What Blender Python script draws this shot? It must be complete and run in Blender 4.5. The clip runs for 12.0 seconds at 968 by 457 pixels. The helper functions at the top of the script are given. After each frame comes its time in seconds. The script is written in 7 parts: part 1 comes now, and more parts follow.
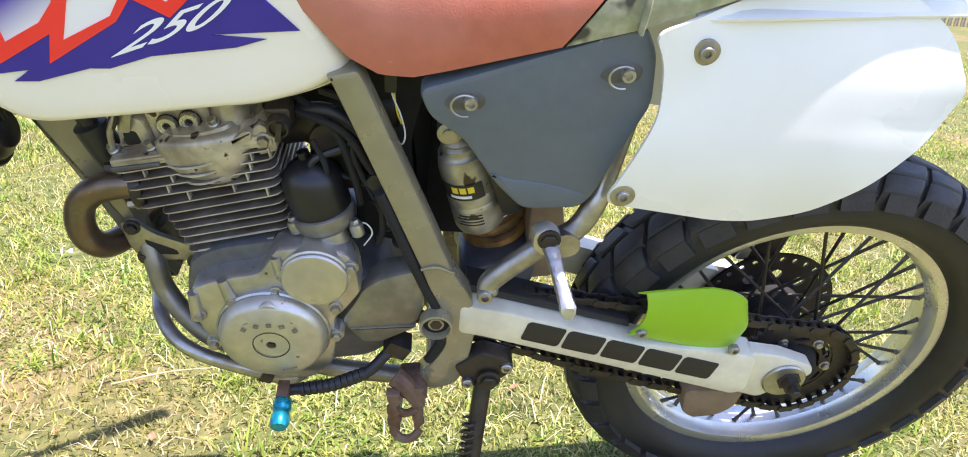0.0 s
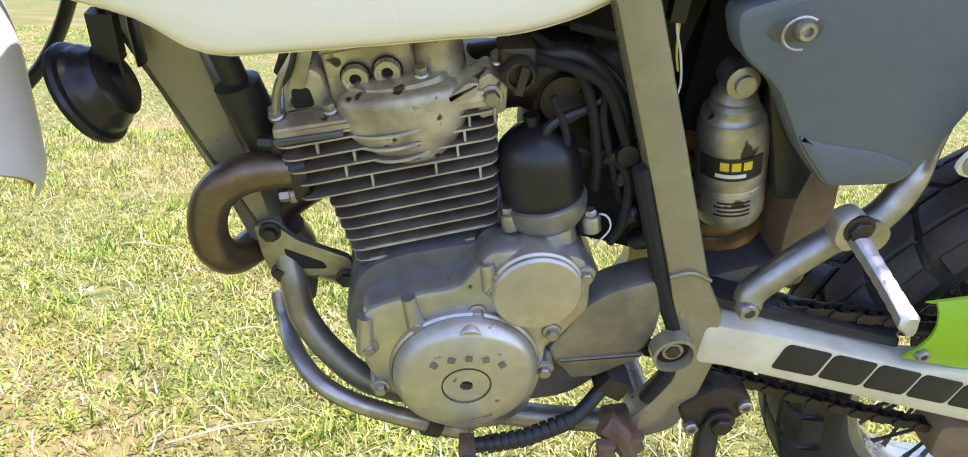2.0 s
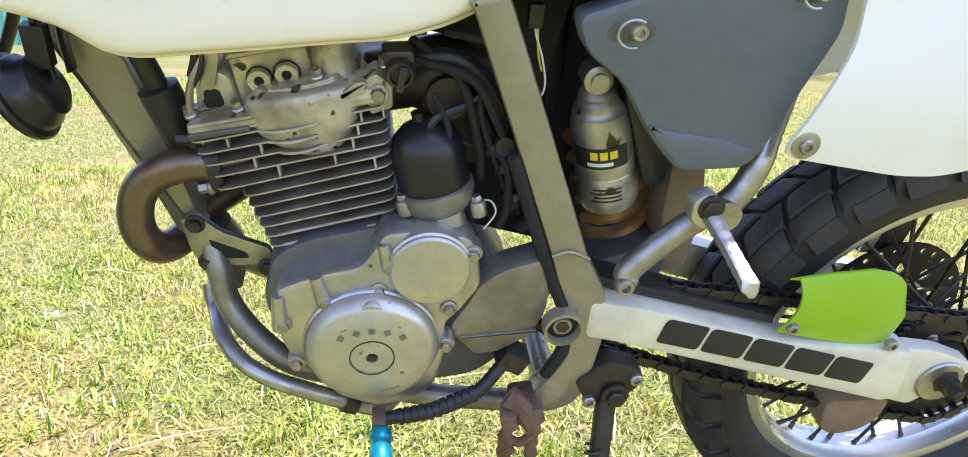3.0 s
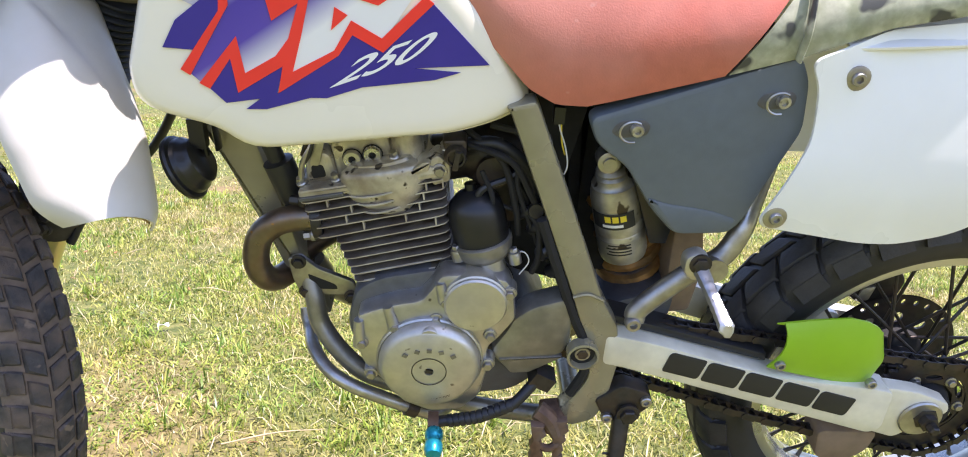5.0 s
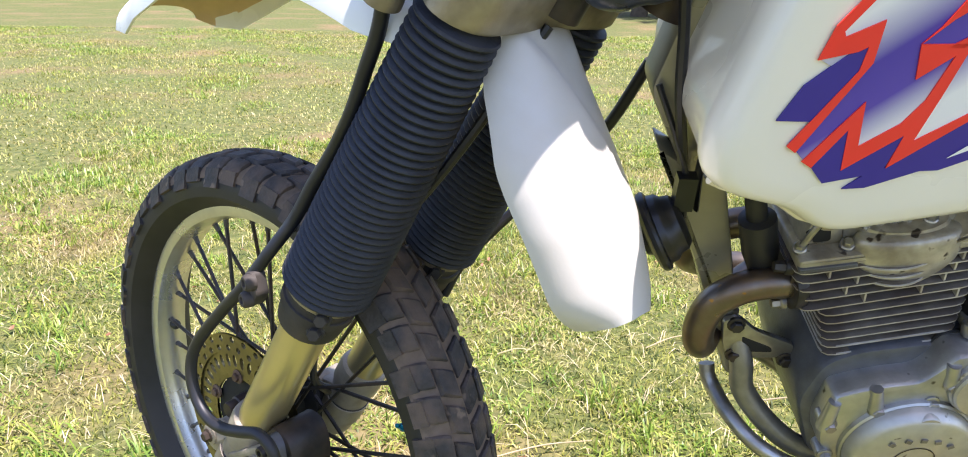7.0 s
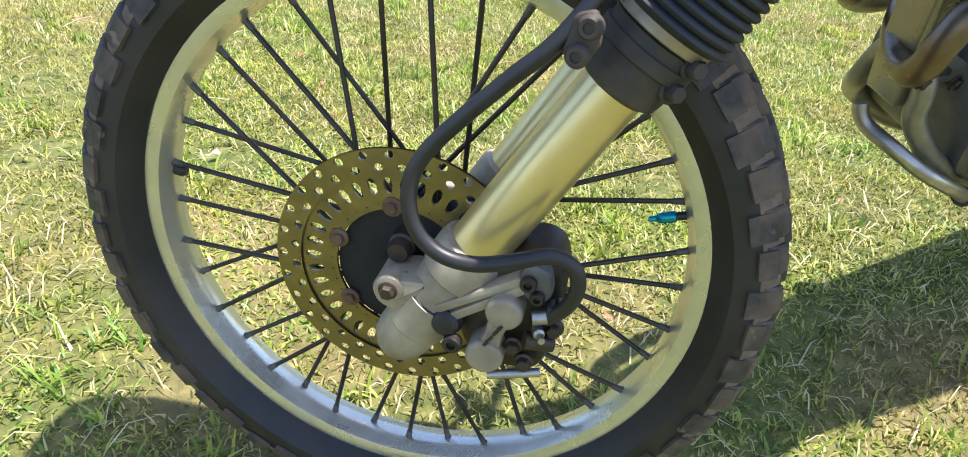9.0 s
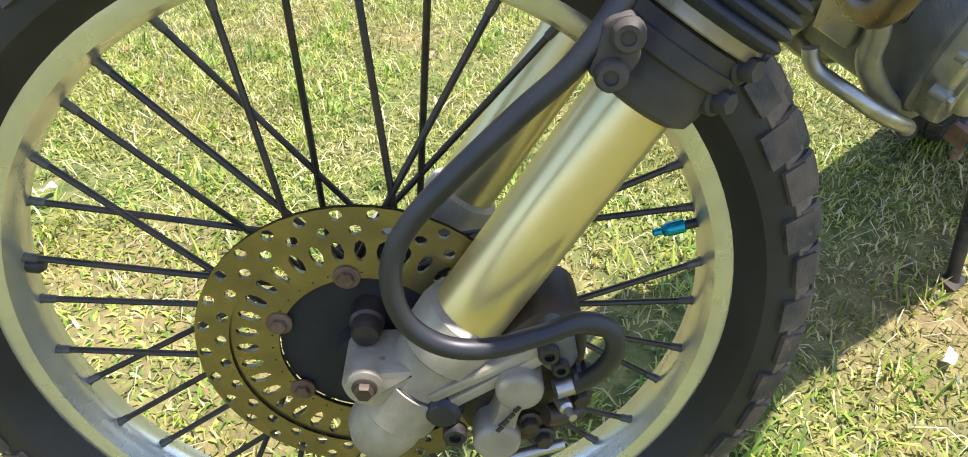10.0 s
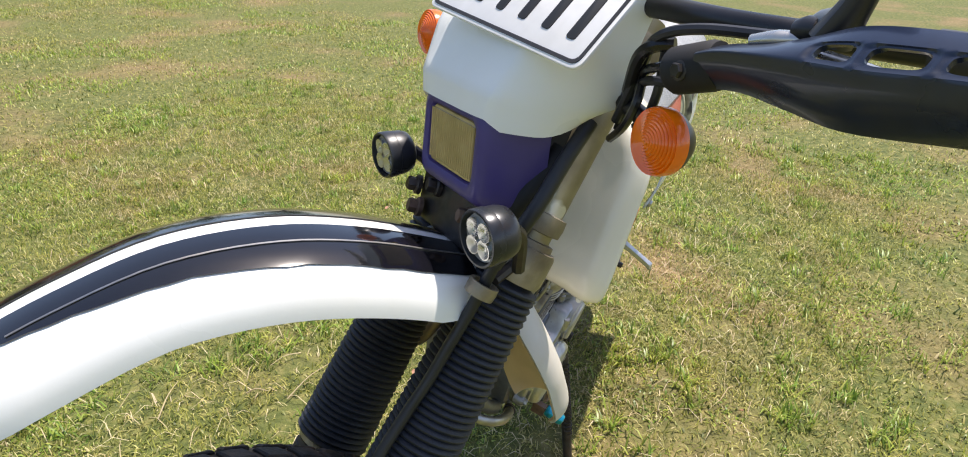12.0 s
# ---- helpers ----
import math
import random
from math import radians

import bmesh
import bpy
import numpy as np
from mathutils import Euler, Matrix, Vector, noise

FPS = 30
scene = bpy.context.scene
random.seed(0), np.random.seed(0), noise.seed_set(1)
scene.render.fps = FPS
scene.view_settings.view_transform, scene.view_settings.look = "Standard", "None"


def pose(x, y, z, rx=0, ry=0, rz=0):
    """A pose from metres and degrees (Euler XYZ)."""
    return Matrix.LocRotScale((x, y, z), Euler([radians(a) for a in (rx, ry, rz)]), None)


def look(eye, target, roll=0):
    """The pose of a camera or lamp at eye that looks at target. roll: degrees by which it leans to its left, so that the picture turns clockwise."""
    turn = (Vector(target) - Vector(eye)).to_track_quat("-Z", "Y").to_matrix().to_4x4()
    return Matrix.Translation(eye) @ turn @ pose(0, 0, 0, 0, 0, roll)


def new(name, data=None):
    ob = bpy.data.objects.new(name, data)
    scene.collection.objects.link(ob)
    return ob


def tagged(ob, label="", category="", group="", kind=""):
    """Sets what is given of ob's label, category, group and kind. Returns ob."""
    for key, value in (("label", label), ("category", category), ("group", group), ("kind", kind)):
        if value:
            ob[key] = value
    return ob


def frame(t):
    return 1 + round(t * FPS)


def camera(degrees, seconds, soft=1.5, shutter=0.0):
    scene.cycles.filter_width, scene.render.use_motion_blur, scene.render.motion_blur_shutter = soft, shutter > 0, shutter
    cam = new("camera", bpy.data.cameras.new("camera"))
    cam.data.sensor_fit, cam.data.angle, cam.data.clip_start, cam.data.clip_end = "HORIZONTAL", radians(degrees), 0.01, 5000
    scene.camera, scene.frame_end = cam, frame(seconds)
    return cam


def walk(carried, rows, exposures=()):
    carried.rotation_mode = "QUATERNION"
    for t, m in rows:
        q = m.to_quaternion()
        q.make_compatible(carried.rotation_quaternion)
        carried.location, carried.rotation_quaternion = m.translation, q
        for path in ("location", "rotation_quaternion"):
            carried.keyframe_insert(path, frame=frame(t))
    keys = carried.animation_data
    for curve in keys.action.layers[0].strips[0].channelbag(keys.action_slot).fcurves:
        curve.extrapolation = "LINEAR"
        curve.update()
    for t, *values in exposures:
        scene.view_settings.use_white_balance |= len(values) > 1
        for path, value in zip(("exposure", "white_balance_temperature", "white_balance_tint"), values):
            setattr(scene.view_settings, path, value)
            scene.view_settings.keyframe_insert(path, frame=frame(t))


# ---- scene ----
cam = camera(66.0, 12.0, soft=1.0)

PATH = [
    (0, (0.076, -1.05, 0.889), (0.254, 0.813, 0.185), 3.7),
    (0.5, (0.05, -1.068, 0.893), (0.187, 0.813, 0.227), 3.6),
    (1, (-0.013, -1.06, 0.883), (-0.02, 0.834, 0.241), 4.4),
    (1.5, (-0.135, -0.915, 0.81), (-0.025, 0.997, 0.234), 4.8),
    (2, (-0.162, -0.83, 0.759), (0.083, 1.062, 0.157), 2.8),
    (2.5, (-0.132, -0.872, 0.745), (0.103, 1.051, 0.251), 2.4),
    (2.7, (-0.11, -0.895, 0.733), (0.185, 1.021, 0.241), 1.9),
    (4.3, (-0.066, -1.072, 0.792), (0.104, 0.826, 0.184), 2.8),
    (4.5, (-0.067, -1.087, 0.791), (0.106, 0.813, 0.191), 2.7),
    (5, (-0.071, -1.122, 0.812), (0.013, 0.826, 0.371), 2.4),
    (5.5, (-0.156, -1.077, 0.853), (-0.027, 0.883, 0.478), 2.9),
    (6, (-0.255, -1.011, 0.902), (-0.152, 0.941, 0.477), 4.1),
    (6.2, (-0.277, -0.99, 0.93), (-0.29, 0.95, 0.447), 5.0),
    (6.5, (-0.369, -0.982, 0.923), (-0.395, 0.942, 0.378), 3.9),
    (7, (-0.543, -0.917, 0.906), (-0.567, 0.975, 0.256), 1.0),
    (7.5, (-0.690, -0.822, 0.811), (-0.457, 0.996, 0.011), 1.75),
    (7.6, (-0.712, -0.810, 0.794), (-0.428, 0.982, -0.053), 1.8),
    (7.7, (-0.737, -0.796, 0.779), (-0.406, 0.962, -0.113), 1.8),
    (9.3, (-1.074, -0.61, 0.739), (-0.175, 0.859, -0.277), 2.1),
    (9.5, (-1.064, -0.573, 0.744), (-0.096, 0.838, -0.292), 0.3),
    (10, (-1.051, -0.471, 0.733), (0.023, 0.805, -0.37), 0.9),
    (10.5, (-1.116, -0.493, 0.81), (-0.003, 0.71, -0.337), 2.2),
    (11, (-1.203, -0.518, 0.968), (0.136, 0.553, -0.062), 4.9),
    (11.1, (-1.2, -0.527, 1.014), (0.178, 0.52, 0.011), 4.6),
    (11.2, (-1.201, -0.544, 1.051), (0.227, 0.493, 0.11), 3.9),
    (11.3, (-1.188, -0.549, 1.082), (0.257, 0.479, 0.157), 3.9),
    (11.4, (-1.174, -0.556, 1.112), (0.298, 0.451, 0.206), 3.8),
    (11.5, (-1.176, -0.569, 1.14), (0.33, 0.405, 0.254), 4.3),
    (12, (-1.228, -0.587, 1.243), (0.448, 0.147, 0.437), 1.5),
]
walk(cam, [(t, look(eye, target, roll)) for t, eye, target, roll in PATH],
     [(0, 1.45, 6200, 26), (2.0, 1.53, 6180, 26), (2.7, 1.65, 6180, 24), (4.5, 1.37, 6200, 26), (5.5, 1.29, 6200, 27), (7.0, 1.2, 6180, 23), (7.7, 1.22, 6180, 18), (9.3, 1.28, 6300, 15), (10.4, 1.45, 6300, 15), (11.0, 1.58, 6300, 15), (11.5, 0.99, 6550, 15), (12, 0.58, 6750, 16)])

from mathutils.geometry import tessellate_polygon

# ---- sky and sun ----
SUN_TO = Vector((0.29, -0.18, 1.0)).normalized()
world = bpy.data.worlds.new("world")
scene.world = world
world.use_nodes = True
wn = world.node_tree.nodes
sky = wn.new("ShaderNodeTexSky")
sky.sky_type, sky.sun_disc = "NISHITA", False
sky.sun_elevation = math.asin(SUN_TO.z)
sky.sun_rotation = math.atan2(SUN_TO.x, SUN_TO.y)
wn["Background"].inputs["Strength"].default_value = 0.14
world.node_tree.links.new(sky.outputs[0], wn["Background"].inputs["Color"])
sun = new("sun", bpy.data.lights.new("sun", "SUN"))
sun.data.energy, sun.data.angle, sun.data.color = 4.6, radians(0.6), (1.0, 0.95, 0.87)
sun.matrix_world = look((0, 0, 6), Vector((0, 0, 6)) - SUN_TO)


# ---- materials ----
def material(name, color, rough=0.5, metal=0.0, vary=0.12, scale=40.0, bump=0.05, second=None, amount=0.4, patch=6.0,
             coat=0.0, fine=None, rough_vary=0.1, transmission=0.0, fleck=None, fleck_size=120.0, fleck_at=0.62, ribs=0.0):
    """Two scales of mottling on a base colour, a second colour for dirt or wear, and fine relief."""
    m = bpy.data.materials.new(name)
    m.use_nodes = True
    t, nodes = m.node_tree, m.node_tree.nodes
    bsdf = nodes["Principled BSDF"]
    tc = nodes.new("ShaderNodeTexCoord")

    def tex(sc, detail=4.0):
        n = nodes.new("ShaderNodeTexNoise")
        n.inputs["Scale"].default_value, n.inputs["Detail"].default_value = sc, detail
        t.links.new(tc.outputs["Object"], n.inputs["Vector"])
        return n

    def ramp(src, lo, hi):
        r = nodes.new("ShaderNodeMapRange")
        r.inputs["From Min"].default_value, r.inputs["From Max"].default_value = lo, hi
        t.links.new(src, r.inputs["Value"])
        return r

    def mix(a, b, fac, mode="MIX"):
        n = nodes.new("ShaderNodeMix")
        n.data_type, n.blend_type = "RGBA", mode
        for socket, value in ((n.inputs[6], a), (n.inputs[7], b)):
            if isinstance(value, tuple):
                socket.default_value = (*value[:3], 1)
            else:
                t.links.new(value, socket)
        if isinstance(fac, float):
            n.inputs[0].default_value = fac
        else:
            t.links.new(fac, n.inputs[0])
        return n.outputs[2]

    small, large = tex(scale), tex(patch)
    dark = tuple(c * (1 - vary) for c in color)
    light = tuple(min(1, c * (1 + vary)) for c in color)
    col = mix(dark, light, ramp(small.outputs["Fac"], 0.3, 0.7).outputs[0])
    if second:
        f = nodes.new("ShaderNodeMath")
        f.operation, f.inputs[1].default_value = "MULTIPLY", amount
        t.links.new(ramp(large.outputs["Fac"], 0.42, 0.68).outputs[0], f.inputs[0])
        col = mix(col, second, f.outputs[0])
    if fleck:
        spots = tex(fleck_size, 2.0)
        col = mix(col, fleck, ramp(spots.outputs["Fac"], fleck_at, fleck_at + 0.05).outputs[0])
    t.links.new(col, bsdf.inputs["Base Color"])
    rr = ramp(large.outputs["Fac"], 0.3, 0.7)
    rr.inputs["To Min"].default_value, rr.inputs["To Max"].default_value = max(0.02, rough - rough_vary), min(1, rough + rough_vary)
    t.links.new(rr.outputs[0], bsdf.inputs["Roughness"])
    bsdf.inputs["Metallic"].default_value = metal
    bsdf.inputs["Coat Weight"].default_value = coat
    bsdf.inputs["Transmission Weight"].default_value = transmission
    if bump:
        b = nodes.new("ShaderNodeBump")
        b.inputs["Strength"].default_value, b.inputs["Distance"].default_value = bump, 0.002
        relief = (tex(fine) if fine else small).outputs["Fac"]
        if ribs:
            w = nodes.new("ShaderNodeTexWave")
            w.inputs["Scale"].default_value, w.inputs["Distortion"].default_value, w.inputs["Detail Scale"].default_value = ribs, 0.6, 0.4
            t.links.new(tc.outputs["Object"], w.inputs["Vector"])
            relief = w.outputs["Fac"]
        t.links.new(relief, b.inputs["Height"])
        t.links.new(b.outputs[0], bsdf.inputs["Normal"])
    return m


WHITE = material("white_plastic", (0.85, 0.86, 0.82), 0.32, vary=0.02, scale=8, bump=0.02, second=(0.74, 0.72, 0.62), amount=0.35, patch=5, fine=300)
DUSTWHITE = material("road_dusted_white_plastic", (0.58, 0.565, 0.52), 0.38, vary=0.04, scale=14, bump=0.05, second=(0.52, 0.46, 0.36), amount=0.45, patch=13, fine=300, fleck=(0.46, 0.40, 0.31), fleck_size=22, fleck_at=0.71)
CREAM = material("aged_white_paint", (0.83, 0.785, 0.665), 0.25, vary=0.02, scale=8, bump=0.01, second=(0.76, 0.72, 0.55), amount=0.4, patch=5, coat=0.3, fine=200)
TAN = material("yellowed_plastic", (0.62, 0.45, 0.24), 0.55, vary=0.08, scale=30, second=(0.4, 0.27, 0.13))
BLUE = material("violet_vinyl", (0.032, 0.018, 0.24), 0.5, vary=0.05, bump=0.01, second=(0.06, 0.035, 0.28), amount=0.4, patch=9)
RED = material("red_vinyl", (0.92, 0.04, 0.025), 0.42, vary=0.04, bump=0.01, second=(0.74, 0.05, 0.035), amount=0.4, patch=9)
DECAL_WHITE = material("white_vinyl", (0.82, 0.82, 0.80), 0.3, vary=0.03, bump=0.01)
SEAT_RED = material("salmon_vinyl", (0.47, 0.135, 0.085), 0.36, vary=0.08, scale=60, bump=0.15, second=(0.55, 0.24, 0.18), amount=0.7, patch=5, fine=500, fleck=(0.60, 0.34, 0.28), fleck_size=28, fleck_at=0.70)
SEAT_TOP = material("silver_vinyl", (0.27, 0.28, 0.28), 0.36, vary=0.10, scale=50, bump=0.6, second=(0.36, 0.37, 0.365), amount=0.5, patch=7, ribs=62.0)
PANEL = material("grey_plastic", (0.108, 0.132, 0.160), 0.42, vary=0.06, scale=60, bump=0.08, second=(0.12, 0.14, 0.15), amount=0.4, patch=9, fine=600)
FRAME = material("olive_grey_paint", (0.32, 0.295, 0.205), 0.28, metal=0.40, vary=0.06, scale=50, second=(0.22, 0.20, 0.15), amount=0.4, patch=12, fleck=(0.06, 0.05, 0.04), fleck_size=45, fleck_at=0.72)
ALLOY = material("dull_cast_alloy", (0.52, 0.515, 0.50), 0.40, metal=0.9, vary=0.10, scale=60, bump=0.12, second=(0.20, 0.185, 0.165), amount=0.55, patch=16, fine=300, fleck=(0.10, 0.09, 0.08), fleck_size=50, fleck_at=0.69)
FIN = material("dirty_cast_alloy", (0.52, 0.48, 0.38), 0.36, metal=0.45, vary=0.18, scale=60, bump=0.2, second=(0.16, 0.12, 0.08), amount=0.75, patch=26, fine=350, fleck=(0.05, 0.038, 0.03), fleck_size=60, fleck_at=0.64)
DARKCAST = material("stained_dark_alloy", (0.30, 0.285, 0.24), 0.36, metal=0.6, vary=0.15, scale=60, bump=0.12, second=(0.11, 0.10, 0.08), amount=0.6, patch=14, fine=300)
# Soot-brown fin faces, darkened further for the shade in the gaps.
FIN_PLATE = material("sooty_shaded_fin_alloy", (0.17, 0.145, 0.115), 0.55, metal=0.3, vary=0.25, scale=60, bump=0.2, second=(0.07, 0.048, 0.035), amount=0.8, patch=20)
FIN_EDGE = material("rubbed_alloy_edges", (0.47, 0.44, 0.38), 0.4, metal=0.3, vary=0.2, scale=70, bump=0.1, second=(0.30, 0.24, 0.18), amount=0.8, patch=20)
CASE = material("dark_cast_alloy", (0.12, 0.125, 0.14), 0.42, metal=0.4, vary=0.15, scale=60, bump=0.15, second=(0.10, 0.09, 0.085), amount=0.6, patch=18, fine=350)
PLUG = material("bright_turned_alloy", (0.60, 0.59, 0.55), 0.3, metal=0.85, vary=0.10, scale=90, bump=0.08, second=(0.35, 0.31, 0.25), amount=0.6, patch=45)
COVER = material("brushed_alloy", (0.56, 0.545, 0.50), 0.50, metal=0.9, vary=0.08, scale=80, bump=0.07, second=(0.42, 0.40, 0.35), amount=0.5, patch=18, fleck=(0.22, 0.20, 0.17), fleck_size=70, fleck_at=0.69)
RIM = material("rim_alloy", (0.68, 0.67, 0.61), 0.3, metal=0.8, vary=0.05, scale=60, bump=0.04, second=(0.45, 0.43, 0.34), amount=0.35, patch=14)
ARM = material("swingarm_alloy", (0.76, 0.735, 0.61), 0.42, metal=0.2, vary=0.06, scale=60, bump=0.05, second=(0.5, 0.47, 0.38), amount=0.5, patch=12)
GOLD = material("champagne_anodised_alloy", (0.72, 0.61, 0.32), 0.33, metal=0.82, vary=0.04, scale=30, bump=0.03, second=(0.58, 0.49, 0.27), amount=0.3, patch=9, rough_vary=0.05, fleck=(0.30, 0.24, 0.14), fleck_size=36, fleck_at=0.74)
DISC = material("oily_brass_steel", (0.25, 0.205, 0.095), 0.35, metal=0.85, vary=0.14, scale=50, bump=0.05, second=(0.15, 0.12, 0.06), amount=0.5, patch=20)
NIPPLE = material("dull_plated_nipples", (0.10, 0.092, 0.082), 0.5, metal=0.3, vary=0.3, scale=90, second=(0.05, 0.038, 0.03), amount=0.6, patch=40)
STEEL = material("dull_steel", (0.42, 0.41, 0.39), 0.38, metal=0.9, vary=0.12, scale=90, second=(0.2, 0.16, 0.12), amount=0.4, patch=30)
DARKSTEEL = material("blackened_steel", (0.045, 0.042, 0.04), 0.45, metal=0.6, vary=0.25, scale=90, second=(0.11, 0.07, 0.045), amount=0.5, patch=30)
HEADER = material("burnt_steel", (0.19, 0.155, 0.12), 0.36, metal=0.85, vary=0.12, scale=60, second=(0.17, 0.09, 0.05), amount=0.6, patch=22, fleck=(0.35, 0.18, 0.04), fleck_size=90, fleck_at=0.7)
RUST = material("rusty_steel", (0.13, 0.072, 0.042), 0.7, metal=0.2, vary=0.3, scale=90, second=(0.22, 0.17, 0.13), amount=0.5, patch=30, bump=0.3)
RUBBER = material("black_rubber", (0.012, 0.013, 0.017), 0.45, vary=0.2, scale=60, second=(0.034, 0.031, 0.028), amount=0.5, patch=12, bump=0.1)
TYRE = material("dusty_tyre_rubber", (0.036, 0.032, 0.030), 0.70, vary=0.4, scale=90, second=(0.140, 0.100, 0.072), amount=0.82, patch=30, bump=0.5, fine=260, fleck=(0.17, 0.125, 0.09), fleck_size=55, fleck_at=0.66)
REAR_BLOCK = material("worn_black_tyre_blocks", (0.021, 0.021, 0.023), 0.6, vary=0.3, scale=70, second=(0.055, 0.046, 0.040), amount=0.6, patch=14, bump=0.3, fine=250)
SIDEWALL = material("clean_tyre_rubber", (0.012, 0.012, 0.013), 0.55, vary=0.2, scale=60, second=(0.05, 0.042, 0.035), amount=0.5, patch=8, bump=0.08)
GAITER = material("dusty_blue_black_rubber", (0.017, 0.020, 0.028), 0.62, vary=0.25, scale=60, second=(0.040, 0.040, 0.045), amount=0.5, patch=14, bump=0.25, fine=320)
GUNMETAL = material("gunmetal_paint", (0.040, 0.043, 0.048), 0.30, metal=0.55, vary=0.12, scale=60, bump=0.03, second=(0.085, 0.085, 0.085), amount=0.4, patch=20)
GLOSS = material("blue_black_plastic", (0.010, 0.0165, 0.036), 0.27, vary=0.15, scale=60, bump=0.03, second=(0.018, 0.02, 0.026), amount=0.5, patch=9, coat=0.2)
TUBE = material("tarnished_fork_tube", (0.34, 0.30, 0.20), 0.42, metal=0.6, vary=0.1, scale=40, bump=0.05, second=(0.13, 0.10, 0.06), amount=0.7, patch=14, fleck=(0.62, 0.60, 0.54), fleck_size=26, fleck_at=0.62)
CLAMP = material("grimy_cast_clamp", (0.31, 0.265, 0.185), 0.42, metal=0.5, vary=0.15, scale=70, bump=0.15, second=(0.12, 0.09, 0.06), amount=0.7, patch=18, fine=350)
CAST = material("rough_cast_alloy", (0.37, 0.325, 0.25), 0.48, metal=0.25, vary=0.14, scale=60, bump=0.12, second=(0.20, 0.165, 0.12), amount=0.7, patch=22, fine=500, fleck=(0.16, 0.13, 0.10), fleck_size=40, fleck_at=0.70)
DUSTY = material("dusty_rubber", (0.030, 0.027, 0.025), 0.65, vary=0.3, scale=70, second=(0.085, 0.066, 0.05), amount=0.7, patch=26, bump=0.3)
STRIPE = material("glossy_black_vinyl", (0.006, 0.006, 0.008), 0.10, vary=0.1, scale=40, bump=0.02, second=(0.012, 0.012, 0.014), amount=0.4, patch=8, coat=0.6, rough_vary=0.05, fleck=(0.6, 0.6, 0.58), fleck_size=38, fleck_at=0.76)
TREAD = material("dusty_tread_gaps", (0.14, 0.105, 0.075), 0.9, vary=0.3, scale=90, second=(0.18, 0.13, 0.09), amount=0.7, patch=14, bump=0.3)
BLACK = material("black_plastic", (0.009, 0.009, 0.0105), 0.33, vary=0.15, scale=60, bump=0.05, second=(0.022, 0.022, 0.024), amount=0.4, patch=10)
# Matt black of dark parts, also of pieces that stand in for shade.
MATT = material("matt_black_and_shade", (0.011, 0.011, 0.012), 0.8, vary=0.3, scale=60, second=(0.018, 0.016, 0.013), amount=0.5, patch=14)
LIME = material("lime_plastic", (0.26, 0.49, 0.013), 0.4, vary=0.03, scale=20, bump=0.03, second=(0.31, 0.52, 0.04), amount=0.4, patch=9, fine=300)
TEAL = material("teal_anodised", (0.01, 0.30, 0.42), 0.28, metal=0.7, vary=0.06)
PURPLE = material("purple_plastic", (0.05, 0.035, 0.16), 0.4, vary=0.06, bump=0.04, second=(0.08, 0.06, 0.2), amount=0.4)
ORANGE = material("orange_lens", (0.95, 0.185, 0.003), 0.16, vary=0.04, bump=0.02, second=(0.80, 0.10, 0.002), amount=0.6, patch=34, coat=0.5)
GLASS = material("headlight_glass", (0.45, 0.33, 0.14), 0.10, vary=0.15, scale=30, bump=0.02, second=(0.25, 0.17, 0.06), amount=0.6, patch=22, coat=1.0)
LED = material("led_lens", (0.40, 0.41, 0.41), 0.18, metal=0.4, vary=0.1, bump=0.02)
SHOCK = material("tarnished_silver", (0.50, 0.48, 0.41), 0.38, metal=0.7, vary=0.15, scale=50, second=(0.16, 0.13, 0.09), amount=0.7, patch=20, bump=0.15, fleck=(0.07, 0.055, 0.04), fleck_size=46, fleck_at=0.64)
SPRING = material("oily_orange_spring", (0.40, 0.20, 0.055), 0.5, metal=0.2, vary=0.3, scale=60, second=(0.05, 0.04, 0.02), amount=0.7, patch=25)
YELLOW = material("yellow_print", (0.75, 0.58, 0.03), 0.5, vary=0.05)
PRINT = material("black_print", (0.02, 0.02, 0.02), 0.55, vary=0.1)
PLATE = material("white_plate", (0.75, 0.75, 0.73), 0.4, vary=0.05, second=(0.66, 0.65, 0.60), patch=25)
CAMO = material("camouflage_vinyl", (0.40, 0.40, 0.28), 0.5, vary=0.25, scale=70, second=(0.24, 0.26, 0.15), amount=0.9, patch=45, fleck=(0.06, 0.06, 0.05), fleck_size=24, fleck_at=0.585)
BROWN = material("dusty_brown_guard", (0.20, 0.14, 0.09), 0.75, vary=0.15, scale=50, second=(0.28, 0.2, 0.13), patch=20)


# ---- mesh tools ----
def part(name, bm, mat, parent, label="", m=None, flat=False, bevel=0.0, two=None):
    """Link a bmesh as one mesh object under a thing or a part."""
    bmesh.ops.recalc_face_normals(bm, faces=bm.faces)
    me = bpy.data.meshes.new(name)
    for f in bm.faces:
        f.smooth = not flat
    bm.to_mesh(me)
    bm.free()
    me.materials.append(mat)
    if two:
        me.materials.append(two)
    ob = new(name, me)
    ob.parent = parent
    if m is not None:
        ob.matrix_basis = m
    if not flat:
        if bevel:
            b = ob.modifiers.new("edge", "BEVEL")
            b.width, b.segments, b.limit_method, b.angle_limit = bevel, 2, "ANGLE", radians(35)
        sharp(me)
    if label:
        tagged(ob, label)
    return ob


def sharp(me, angle=38):
    me.set_sharp_from_angle(angle=radians(angle))


